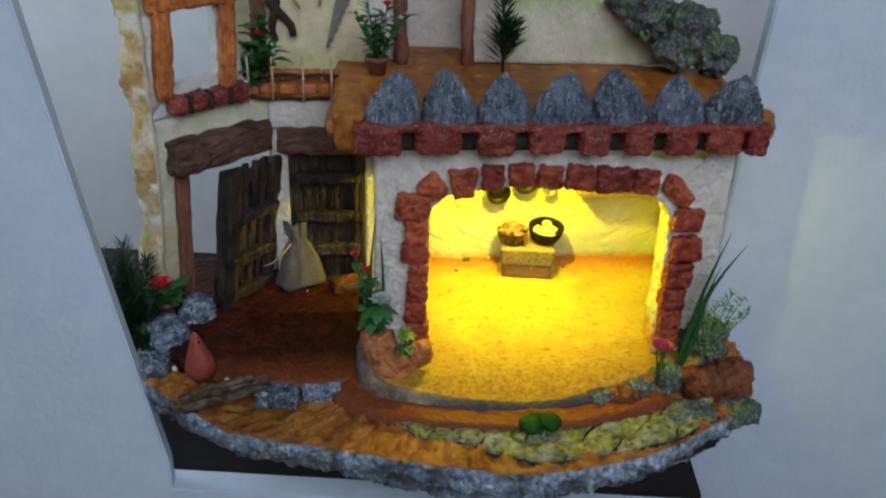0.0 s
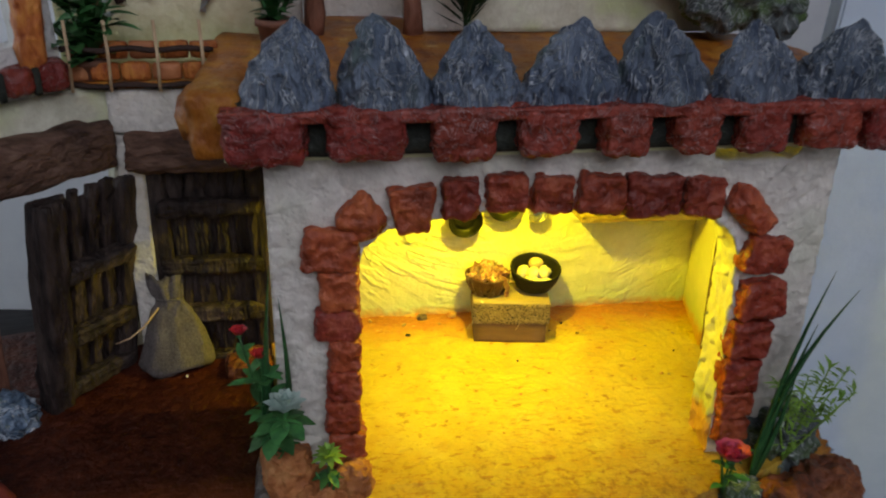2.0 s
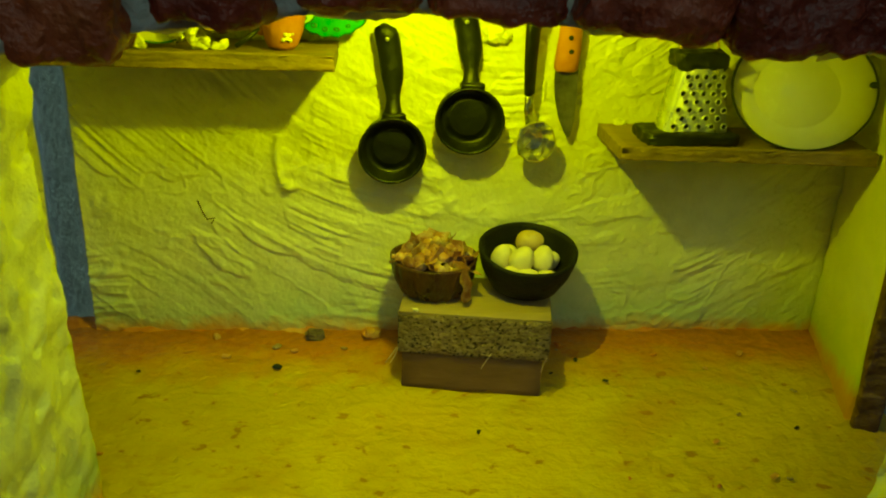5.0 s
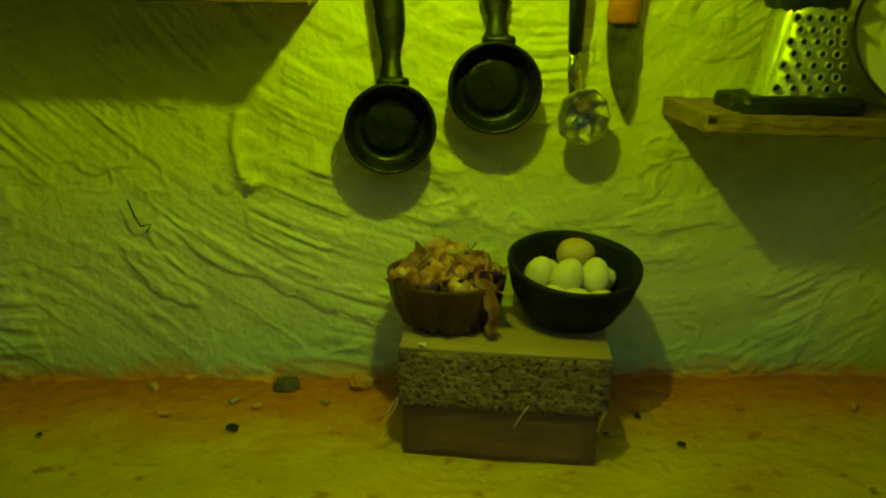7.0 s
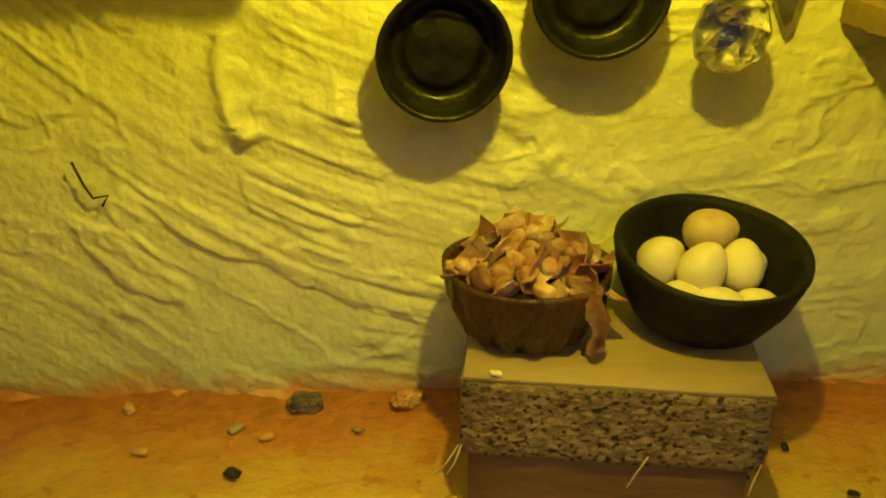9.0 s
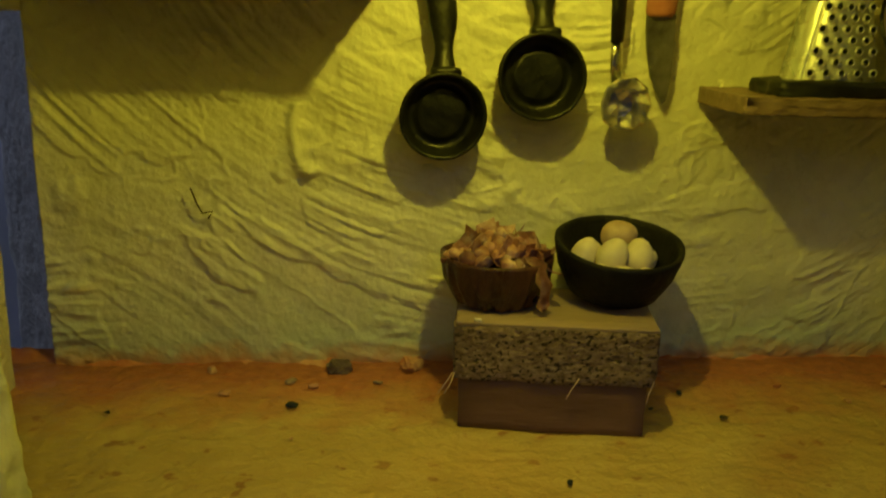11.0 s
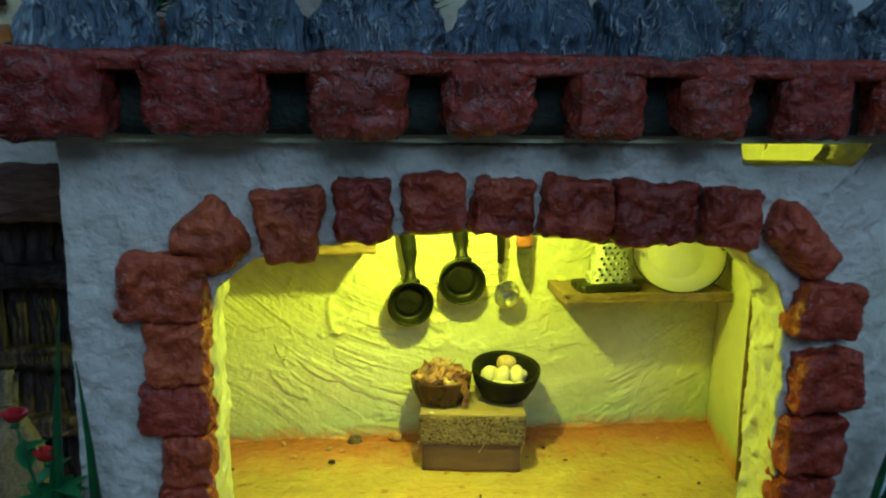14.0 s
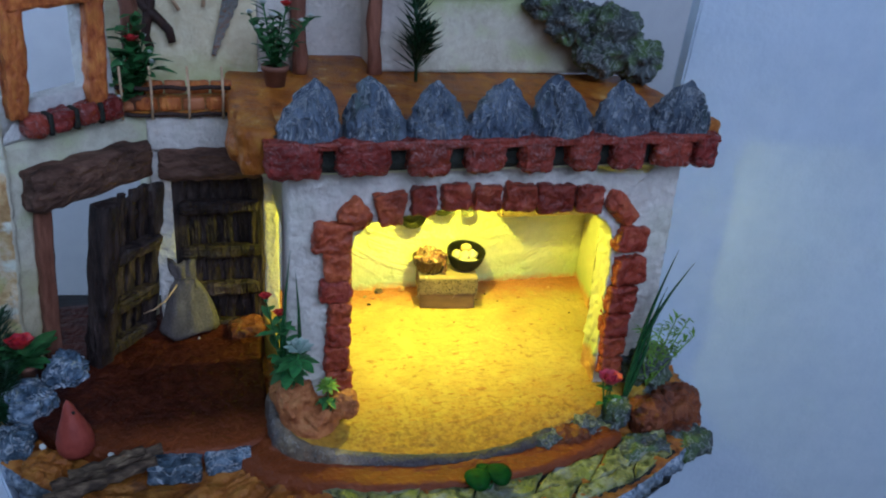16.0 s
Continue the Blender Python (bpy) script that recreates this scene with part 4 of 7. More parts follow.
def ragged_edge():
    bm = bmesh.new()
    rows = []
    for j in range(121):
        z = -0.024 + 0.272 * j / 120
        out = -0.0815 + 0.0042 * fbm((z, 0, 0), 42, 2) + 0.0016 * fbm((z, 0, 0), 210, 3)
        seam = -0.0695 + 0.0018 * fbm((z, 1, 0), 60, 4)
        ring = [(-0.0675, 0.001), (seam + 0.0006, -0.0030), (seam - 0.0016, -0.0036), (seam * 0.66 + out * 0.34, -0.0010), (seam * 0.33 + out * 0.67, 0.0005), (out + 0.001, 0.0020), (out, 0.0055), (out + 0.0025, 0.0105), (-0.0680, 0.0110)]
        rows.append([bm.verts.new((x + 0.0006 * fbm((x, k, z), 300, 6), y + 0.0013 * fbm((x, y, z), 210, 4 + k), z)) for k, (x, y) in enumerate(ring)])
    for a, b in zip(rows, rows[1:]):
        for k in range(len(a)):
            f = bm.faces.new((a[k], a[(k + 1) % len(a)], b[(k + 1) % len(a)], b[k]))
            f.material_index = 1 if 2 <= k <= 6 else 0
    bm.faces.new(rows[0][::-1])
    bm.faces.new(rows[-1])
    bmesh.ops.recalc_face_normals(bm, faces=bm.faces[:])
    return wing(bm)


structure("wall_wing_edge", ragged_edge(), [cream_plaster, raw_edge], "ragged beige outer edge of the wing wall", "wall")
structure("wall_patio_back", joined([(rough_panel([(-0.1700, 0.0120, -0.03), (-0.1590, 0.0120, -0.03), (-0.1590, 0.0060, 0.1170), (-0.1700, 0.0060, 0.1170)], 8, 60, 0.015, 0.0007, 150, 3.0), None, 0),
                                       (rough_panel([(-0.1700, 0.0035, 0.1172), (-0.1060, 0.0035, 0.1172), (-0.1060, 0.0035, 0.1370), (-0.1700, 0.0035, 0.1370)], 40, 14, 0.024, 0.0007, 150, 5.0), None, 0)]),
          plaster, "white plaster wall round the patio door", "wall")
structure("balcony_floor", plain_box(-0.184, -0.1225, 0.004, 0.052, 0.1375, 0.1395), terrace_paint, "orange painted balcony floor", "floor", False)
structure("wall_tools", rough_panel([(-0.198, 0.048, 0.1395), (-0.1030, 0.048, 0.1395), (-0.1030, 0.048, 0.262), (-0.198, 0.048, 0.262)], 60, 68, 0.01, 0.0011, 130, 6.0), tan_plaster,
          "cream plaster balcony wall with hanging tools", "wall")
structure("wall_balcony_white", rough_panel([(-0.1025, 0.0475, 0.1550), (-0.0825, 0.0475, 0.1550), (-0.0825, 0.0475, 0.262), (-0.1025, 0.0475, 0.262)], 10, 40, 0.009, 0.0010, 120, 16.0), plaster,
          "narrow white plaster wall beside the balcony", "wall")
structure("wall_recess", joined([(plain_box(-0.0822, -0.0785, 0.0480, 0.100, 0.1545, 0.262), None, 0), (plain_box(-0.0285, -0.025, 0.0480, 0.100, 0.1545, 0.262), None, 0),
                                 (plain_box(-0.0785, -0.0285, 0.097, 0.100, 0.1545, 0.262), None, 0)]), plaster, "white plaster recess behind the terrace posts", "wall", False)
structure("wall_terrace_white", rough_panel([(-0.0247, 0.046, 0.1545), (0.0, 0.046, 0.1545), (0.0, 0.046, 0.262), (-0.0247, 0.046, 0.262)], 8, 34, 0.008, 0.0009, 110, 7.0), plaster,
          "narrow white plaster wall on the terrace", "wall")
structure("wall_terrace_low", joined([(rough_panel([(0.0005, 0.044, 0.1545), (0.136, 0.041, 0.1545), (0.084, 0.042, 0.203), (0.0005, 0.044, 0.203)], 30, 16, 0.012, 0.0010, 110, 8.0), None, 0)]),
          cream_plaster, "low cream and moss-green plaster wall on the terrace", "wall")


# ---- bricks and stones that can be told apart ----
def brick(parent, name, mats, at, size, turn=0.0, seed=0.0, amp=0.0011, r=0.28, n=5, tip=0.0, yaw=0.0, freq=190, taper=0.0):
    bm = rounded_box(*size, n, r, amp, freq, seed)
    for v in bm.verts:
        v.co.x *= 1 + 2 * taper * v.co.z / size[2]
    roughen(bm, 0.0005, 520, seed)
    ob = part(name, bm, mats, parent)
    ob.matrix_basis = pose(*at, tip, turn, yaw)
    return ob


def crag(w, d, h, seed, rugged=1.0):
    """A jagged rock with ridges and hollows."""
    bm = rounded_box(w, d, h, 26, 0.42, 0.0, 75, seed)
    for v in bm.verts:
        q = Vector(v.co) + Vector((seed, 0, 0)) * 0.37
        n = Vector((v.co.x / w, v.co.y / d, v.co.z / h)) * 2
        k = 2.8 / max(w, d, h)
        ridge = 1 - 2.6 * abs(noise.noise(q * k)) + 0.6 * (1 - 2.6 * abs(noise.noise(q * k * 2.3)))
        v.co += n * min(w, d, h) * rugged * (0.12 * fbm(q, 60, seed) + 0.12 * ridge + 0.05 * noise.noise(q * k * 6))
    return bm


ARCH_TOP = [  # x, z, width, height, turn, taper
    (-0.0643, 0.1101, 0.0160, 0.0160, -40, 0.10), (-0.0460, 0.1131, 0.0150, 0.0175, -3, 0.22), (-0.0281, 0.1168, 0.0138, 0.0157, 0, 0.02), (-0.0105, 0.1184, 0.0154, 0.0140, 0, 0.0),
    (0.0073, 0.1176, 0.0152, 0.0142, 4, -0.06), (0.0264, 0.1169, 0.0178, 0.0155, 5, -0.08), (0.0473, 0.1157, 0.0220, 0.0158, 2, 0.03), (0.0682, 0.1141, 0.0160, 0.0150, 6, 0.06),
    (0.0897, 0.1070, 0.0232, 0.0128, 42, 0.05)]
ARCH_LEFT = [(-0.0763, 0.0982, 0.0205, 0.0160, 4, -0.03), (-0.0735, 0.0819, 0.0146, 0.0164, 0, 0.02), (-0.0745, 0.0671, 0.0172, 0.0134, 0, 0.0), (-0.0721, 0.0540, 0.0126, 0.0134, 3, 0.0),
             (-0.0728, 0.0401, 0.0126, 0.0136, -2, 0.0), (-0.0735, 0.0248, 0.0140, 0.0150, 2, 0.0), (-0.0722, 0.0105, 0.0150, 0.0132, -2, 0.0), (-0.0725, -0.0040, 0.0140, 0.0140, 1, 0.0)]
ARCH_RIGHT = [(0.0992, 0.0880, 0.0185, 0.0155, 6, -0.06), (0.1009, 0.0676, 0.0190, 0.0170, -4, -0.08), (0.0985, 0.0487, 0.0178, 0.0168, 2, 0.0), (0.0972, 0.0312, 0.0162, 0.0152, 4, 0.0),
              (0.0978, 0.0160, 0.0154, 0.0132, -3, 0.0), (0.0972, 0.0025, 0.0144, 0.0120, 2, 0.0)]
for i, (bx, bz, bw, bh, bt, tp) in enumerate(ARCH_TOP + ARCH_LEFT + ARCH_RIGHT):
    brick(facade, "brick", arch_brick_paint, (bx, -0.0915, bz), (bw, 0.0110, bh), bt, i * 1.7, 0.0013, 0.42 if abs(bt) >= 40 else 0.16, 18, 0, 0, 170, tp)

# near-black core: the shade in the gaps between bricks is its colour
ledge = structure("ledge", moved(rounded_box(0.246, 0.012, 0.0210, 6, 0.2, 0.0008, 150, 2), pose(0.0110, -0.0925, 0.1460)), [dark_recess], "brick roof ledge over the arch", "ledge")
LEDGE_BRICKS = [(-0.1105, -0.0842), (-0.0762, -0.0499), (-0.0401, -0.0188), (-0.0091, 0.0111), (0.0210, 0.0378), (0.0480, 0.0650), (0.0735, 0.0907), (0.0984, 0.1191), (0.1235, 0.1350)]
for i, (xa, xb) in enumerate(LEDGE_BRICKS):
    brick(ledge, "brick", ledge_brick_paint, ((xa + xb) / 2, -0.1003, 0.1448 + (0.0006 if i % 2 else 0)), (xb - xa + 0.001, 0.0165, 0.0190), 0, 30 + i * 1.3, 0.0015, 0.24, 20, 0, 0, 150)
part("coping", moved(rounded_box(0.248, 0.0162, 0.0048, 34, 0.3, 0.0010, 190, 5), pose(0.0122, -0.1000, 0.1522)), ledge_brick_paint, ledge, "dark red painted top band")
part("coping", moved(rounded_box(0.020, 0.044, 0.024, 10, 0.2, 0.0016, 130, 9), pose(-0.1135, -0.0760, 0.1470)), terrace_paint, ledge, "orange painted corner stone")
part("coping", moved(rounded_box(0.014, 0.024, 0.020, 6, 0.4, 0.0014, 130, 12), pose(0.1350, -0.0880, 0.1500)), terrace_paint, ledge, "orange painted corner stone")


def roof_rock(seed, w, h):
    bm = bmesh.new()
    bmesh.ops.create_icosphere(bm, subdivisions=6, radius=1.0)
    for v in bm.verts:
        x, y, z = v.co
        up = (z + 1) / 2
        r = max(1e-4, math.hypot(x, y))
        wide = (1.0 - up ** (1.62 + 0.35 * math.sin(seed * 2.7))) ** 0.84 + 0.02 if r > 2e-4 else 0.0
        v.co = Vector((x / r * wide * w / 2 * 1.05 + 0.0045 * math.sin(seed * 1.9 + 0.6) * up ** 1.5, y / r * wide * 0.0120, h * up))
        q = Vector(v.co)
        sway = 0.006 * fbm(q, 70, seed + 7)
        cord = 1 - 3.2 * abs(noise.noise(((q.x + sway) * 210 + seed * 9, q.y * 120, q.z * 90 + seed)))
        v.co += Vector((x, y, 0.2 * max(0.0, z))) * (0.0026 * fbm(q, 80, seed) + 0.0013 * cord)
    return bm


for i, rx in enumerate((-0.0885, -0.0555, -0.0245, 0.0095, 0.0435, 0.0798, 0.1140)):
    w = (0.031, 0.032, 0.032, 0.036, 0.034, 0.034, 0.035)[i]
    rock = part("roof_stone", roof_rock(i * 2.3, w, 0.0295 + 0.0015 * math.sin(i * 2)), roof_stone)
    rock.matrix_basis = pose(rx, -0.0950, 0.1535, 0, 0, 12 * math.sin(i * 3))
    tagged(rock, "blue-grey cone-shaped roof stone with white veins", "roof stone", "stones along the roof ledge")

# threshold stones along the kitchen floor's front
def lip():
    """The rounded front lip of the kitchen floor."""
    line = spaced(edge_line, 0.0025)
    bm, rows = bmesh.new(), []
    for k, (x, y) in enumerate(line):
        a, b = Vector(line[max(0, k - 1)]), Vector(line[min(len(line) - 1, k + 1)])
        d = (b - a).normalized()
        out = Vector((d.y, -d.x)) if d.y < 0 or d.x > 0 else Vector((-d.y, d.x))
        if out.y > 0.2:
            out = -out
        z = floor_z(x, y)
        ring = []
        for s, (o, h) in enumerate(((-0.0050, -0.0030), (-0.0036, 0.0003), (-0.0014, 0.0008), (0.0010, 0.0003), (0.0026, -0.0018), (0.0036, -0.0060), (0.0042, -0.0120), (0.0046, -0.0190))):
            rag = 0.0010 * fbm((x, y, s * 0.004), 150, 4) + 0.0005 * fbm((x, y, s * 0.004), 480, 5)
            p = Vector((x, y)) + out * (o + rag)
            ring.append(bm.verts.new((p.x, p.y, z + h + 0.6 * rag)))
        rows.append(ring)
    for a, b in zip(rows, rows[1:]):
        for k in range(len(a)):
            bm.faces.new((a[k], a[(k + 1) % len(a)], b[(k + 1) % len(a)], b[k]))
    bm.faces.new(rows[0])
    bm.faces.new(rows[-1][::-1])
    bmesh.ops.recalc_face_normals(bm, faces=bm.faces[:])
    return bm


edge_line = [(-0.1085, -0.070), (-0.1085, -0.086), (-0.1065, -0.100), (-0.1010, -0.1100), (-0.0920, -0.1175), (-0.0800, -0.1215), (-0.066, -0.1258), (-0.048, -0.1300), (-0.030, -0.1325), (-0.012, -0.1345), (0.006, -0.1345),
             (0.022, -0.1325), (0.036, -0.1285), (0.050, -0.1225)]
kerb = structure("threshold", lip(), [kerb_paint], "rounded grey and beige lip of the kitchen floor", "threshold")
PATH_IN = [(-0.1140, -0.088), (-0.1120, -0.104), (-0.0960, -0.1200), (-0.0680, -0.1315), (-0.0310, -0.1390), (0.006, -0.1410), (0.040, -0.1360), (0.066, -0.1270), (0.085, -0.1210)]
PATH_OUT = [(-0.1280, -0.095), (-0.1260, -0.112), (-0.1040, -0.1320), (-0.0720, -0.1440), (-0.0320, -0.1510), (0.006, -0.1520), (0.044, -0.1470), (0.072, -0.1380), (0.092, -0.1310)]
structure("path", mound(smooth_loop(PATH_IN + PATH_OUT[::-1], 5), lambda x, y: ground_top(x, y) + 0.0062, -0.050, 8, 2, 1.0, 0.0005, 200, 9.0, 0, 0), patio_paint, "dark red-brown painted path round the kitchen floor", "path")
random.seed(4)
for i, (sx, sy, sz, w, d, h, turn, mt) in enumerate([
        (-0.1632, -0.0995, -0.0305, 0.0285, 0.0235, 0.0110, -2, slate_blue), (-0.1352, -0.0965, -0.0305, 0.0255, 0.0250, 0.0120, 5, slate_blue),
        (0.0455, -0.1265, -0.0250, 0.0170, 0.0120, 0.0110, 20, moss_stone), (0.0720, -0.1200, -0.0235, 0.0160, 0.0130, 0.0120, 0, moss_stone), (0.0975, -0.1120, -0.0200, 0.0180, 0.0150, 0.0130, 40, moss_stone),
        (0.0600, -0.1240, -0.0285, 0.0240, 0.0180, 0.0190, 10, rust_rock), (0.0850, -0.1190, -0.0300, 0.0180, 0.0160, 0.0120, -20, moss_stone),
        (0.1170, -0.1170, -0.0240, 0.0260, 0.0230, 0.0260, 14, rust_rock), (0.1400, -0.1080, -0.0260, 0.0280, 0.0300, 0.0280, -15, rust_rock), (0.1250, -0.0850, -0.0100, 0.0330, 0.0260, 0.0330, 30, moss_stone),
        (0.1330, -0.1230, -0.0350, 0.0300, 0.0200, 0.0180, 5, rust_rock), (0.1545, -0.1020, -0.0310, 0.0080, 0.0240, 0.0220, -30, rust_rock),
        (0.1030, -0.1380, -0.0320, 0.0300, 0.0200, 0.0130, 0, moss_stone), (0.1380, -0.1330, -0.0330, 0.0260, 0.0180, 0.0120, 20, moss_stone),
        (-0.1180, 0.0020, -0.0060, 0.0230, 0.0180, 0.0110, 12, rust_rock), (-0.2440, -0.0470, -0.0160, 0.0240, 0.0300, 0.0250, 20, slate_blue), (-0.2240, -0.0300, -0.0080, 0.0180, 0.0180, 0.0200, -10, slate_blue),
        (-0.2490, -0.0720, -0.0250, 0.0200, 0.0200, 0.0140, 5, slate_blue), (-0.2290, -0.0930, -0.0285, 0.0220, 0.0160, 0.0100, -25, ochre_ground),
        (-0.0960, -0.0975, 0.0035, 0.0190, 0.0170, 0.0200, 10, bed_soil), (-0.0705, -0.1030, 0.0005, 0.0140, 0.0130, 0.0150, -15, bed_soil), (-0.0850, -0.1060, -0.0050, 0.0150, 0.0120, 0.0110, 30, bed_soil)]):
    st = part("stone", rounded_box(w, d, h, 12, 0.16, 0.0014, 150, 50 + i) if i < 2 else crag(w, d, h, 50 + i, 0.55 if mt in (rust_rock, bed_soil) else 1.0), mt)
    st.matrix_basis = pose(sx, sy, sz, 4 * math.sin(i), 4 * math.cos(i * 2), turn)
    tagged(st, {"slate_blue": "blue-grey painted stone at the patio edge", "rust_rock": "rust-brown rough stone beside the arch", "moss_stone": "mossy grey stone at the model's edge",
                "ochre_ground": "ochre painted stone at the patio edge", "bed_soil": "orange-brown clay lump at the arch's foot"}[mt.name], "stone", "stones round the model ground")

for k, (px, py, pz, pr) in enumerate(((0.1165, -0.0990, 0.0080, 0.0024), (0.0935, -0.1135, -0.0085, 0.0017), (-0.1480, -0.0050, -0.0062, 0.0007), (-0.2310, -0.0880, -0.0180, 0.0016), (-0.1960, -0.0985, -0.0205, 0.0014))):
    tagged(part("pebble", moved(crag(pr * 2, pr * 1.7, pr * 1.5, 130 + k, 0.6), pose(px, py, pz, 0, 0, 40 * k)), petal_white), "small white pebble lying on the model ground", "pebble", "white pebbles")

# cracked mossy paving in front of the threshold
PAVE_IN = [(-0.0930, -0.1300), (-0.0680, -0.1425), (-0.0370, -0.1500), (-0.0100, -0.1525), (0.0230, -0.1500), (0.0510, -0.1460), (0.0780, -0.1400), (0.1010, -0.1330), (0.1250, -0.1240)]
PAVE_OUT = [(-0.0940, -0.1335), (-0.0740, -0.1530), (-0.0500, -0.1590), (-0.0270, -0.1710), (-0.0040, -0.1800), (0.0260, -0.1760), (0.0550, -0.1720), (0.0840, -0.1630), (0.1200, -0.1470)]


def along(line, u):
    """The point at the share u of a line of points."""
    k = max(0.0, min(0.9999, u)) * (len(line) - 1)
    return Vector(line[int(k)]).lerp(Vector(line[int(k) + 1]), k - int(k))


def paving_piece(u0, u1, v0, v1, slant, seed):
    """A flat mossy stone, parted from its neighbours by thin crooked cracks."""
    loop = []
    for a, b, c, d in ((u0, u1, v0, v0), (u1, u1, v0, v1), (u1, u0, v1, v1), (u0, u0, v1, v0)):
        for k in range(9):
            u, v = a + (b - a) * k / 9, c + (d - c) * k / 9
            u += slant * (v - 0.5) + 0.006 * noise.noise((u * 22, v * 5, 3.0))
            v += 0.05 * noise.noise((u * 30, v * 3, 9.0))
            loop.append(along(PAVE_IN, u).lerp(along(PAVE_OUT, u), max(0.0, min(1.0, v))))
    mid = sum(loop, Vector((0, 0))) / len(loop)
    loop = [p + (mid - p).normalized() * 0.0007 for p in loop]
    bm = mound([(p.x, p.y) for p in loop], lambda x, y: ground_top(x, y) + 0.0028 + 0.0016 * fbm((x, y, seed), 90, 3) + 0.0007 * fbm((x, y, seed), 330, 4), -0.046, 9, 2, 1.0, 0.0004, 300, seed, 0, 0)
    return bm


# added dark layer that darkens the cracks between the paving stones
structure("paving_bed", mound([tuple(p) for p in [along(PAVE_IN, k / 40) for k in range(41)] + [along(PAVE_OUT, 1 - k / 40) for k in range(41)]],
                              lambda x, y: ground_top(x, y) + 0.0004, -0.050, 8, 2, 1.0, 0.0005, 200, 9.0, 0, 0), dark_recess, "dark layer added under the joints between paving stones", "ground")
for i, (u0, u1, v0, v1, slant) in enumerate([(0.02, 0.15, 0, 1, 0.0), (0.15, 0.27, 0, 0.62, 0.03), (0.15, 0.30, 0.62, 1, 0.0), (0.27, 0.41, 0, 0.55, 0.04), (0.30, 0.44, 0.55, 1, 0.03), (0.41, 0.57, 0, 0.5, 0.03),
                                             (0.44, 0.54, 0.5, 1, -0.02), (0.54, 0.70, 0.5, 1, -0.03), (0.57, 0.73, 0, 0.5, -0.03), (0.73, 0.86, 0, 0.6, -0.04), (0.70, 0.88, 0.6, 1, 0.0), (0.86, 0.99, 0, 0.6, 0.0), (0.88, 0.99, 0.6, 1, 0.0)]):
    part("paving_stone", paving_piece(u0, u1, v0, v1, slant, 70.0 + i), moss_ground, base)
structure("flower_bed", mound(smooth_loop([(-0.1075, -0.0700), (-0.1070, -0.0850), (-0.1040, -0.0990), (-0.0960, -0.1090), (-0.0840, -0.1120), (-0.0745, -0.1040), (-0.0725, -0.0850), (-0.0745, -0.0700)], 6),
                              lambda x, y: -0.0060 + 0.0080 * max(0.0, 1 - ((x + 0.091) / 0.022) ** 2) * max(0.0, min(1.0, (y + 0.114) / 0.024)) + 0.0040 * fbm((x, y, 2), 95, 4), -0.030, 24, 3, 1.0, 0.0012, 200, 3.0, 0, 0),
          bed_soil, "orange-brown painted earth bed at the arch's foot", "ground")

# ---- kitchen things ----
def crumb(size, seed):
    """A fluffy clump of dried plaster."""
    bm = rounded_box(size * 1.5, size * 0.9, size * 0.9, 12, 0.45, 0.0, 200, seed)
    for v in bm.verts:
        q = Vector(v.co) + Vector((seed * 0.01, 0, 0))
        v.co *= 1 + 0.55 * noise.noise(q * 520) + 0.30 * noise.noise(q * 1300)
    return bm


def shelf(label, x0, x1, y0, y1, z0, z1, slant=0.0, seed=0.0, pitch=0.0):
    s = thing("shelf", label, "shelf", ((x0 + x1) / 2, (y0 + y1) / 2, (z0 + z1) / 2), 0, "kitchen wall shelves")
    s.matrix_basis = pose((x0 + x1) / 2, (y0 + y1) / 2, (z0 + z1) / 2, pitch, slant, 0)
    w, d, h = x1 - x0, y1 - y0, z1 - z0
    part("board", rounded_box(w, d, h, 26, 0.08, 0.00022, 420, seed), shelf_wood, s)
    part("sawn_edge", moved(rounded_box(w - 0.0006, 0.0008, h - 0.0005, 22, 0.10, 0.0004, 600, seed + 3), pose(0, -d / 2, 0)), shelf_edge, s, "darker rough sawn front edge")
    for k in range(5):
        part("glue_blob", moved(crumb(0.0022, 60 + k + seed * 7), pose(-w * 0.42 + w * 0.21 * k, d / 2 - 0.0012, h / 2 + 0.0002)), lamp_yellow_plaster, s, "blob of dried plaster")
    return s


SHELF_L, SHELF_R = 0.0890, 0.0680
shelf("small wooden wall shelf carrying painted plates", -0.0872, -0.0180, 0.004, 0.0275, 0.0851, SHELF_L, 0, 1)
shelf("small wooden wall shelf carrying a grater and plate", 0.0533, 0.1215, 0.003, 0.0270, 0.0643, SHELF_R, 0.8, 2)
shelf("empty wooden wall shelf under the ceiling", 0.0563, 0.1215, 0.001, 0.0270, 0.1060, 0.1101, 0, 3, 8.0)


def flat_rod(pts, rad, flat):
    """A rod that is wide in x and flat in y."""
    bm = bmesh.new()
    rings = [[bm.verts.new((p[0] + r * math.cos(a), p[1] + r * flat * math.sin(a), p[2])) for a in (2 * math.pi * k / 14 for k in range(14))] for p, r in zip(pts, rad)]
    for a, b in zip(rings, rings[1:]):
        for k in range(14):
            bm.faces.new((a[k], a[(k + 1) % 14], b[(k + 1) % 14], b[k]))
    bm.faces.new(rings[0][::-1])
    bm.faces.new(rings[-1])
    return bm


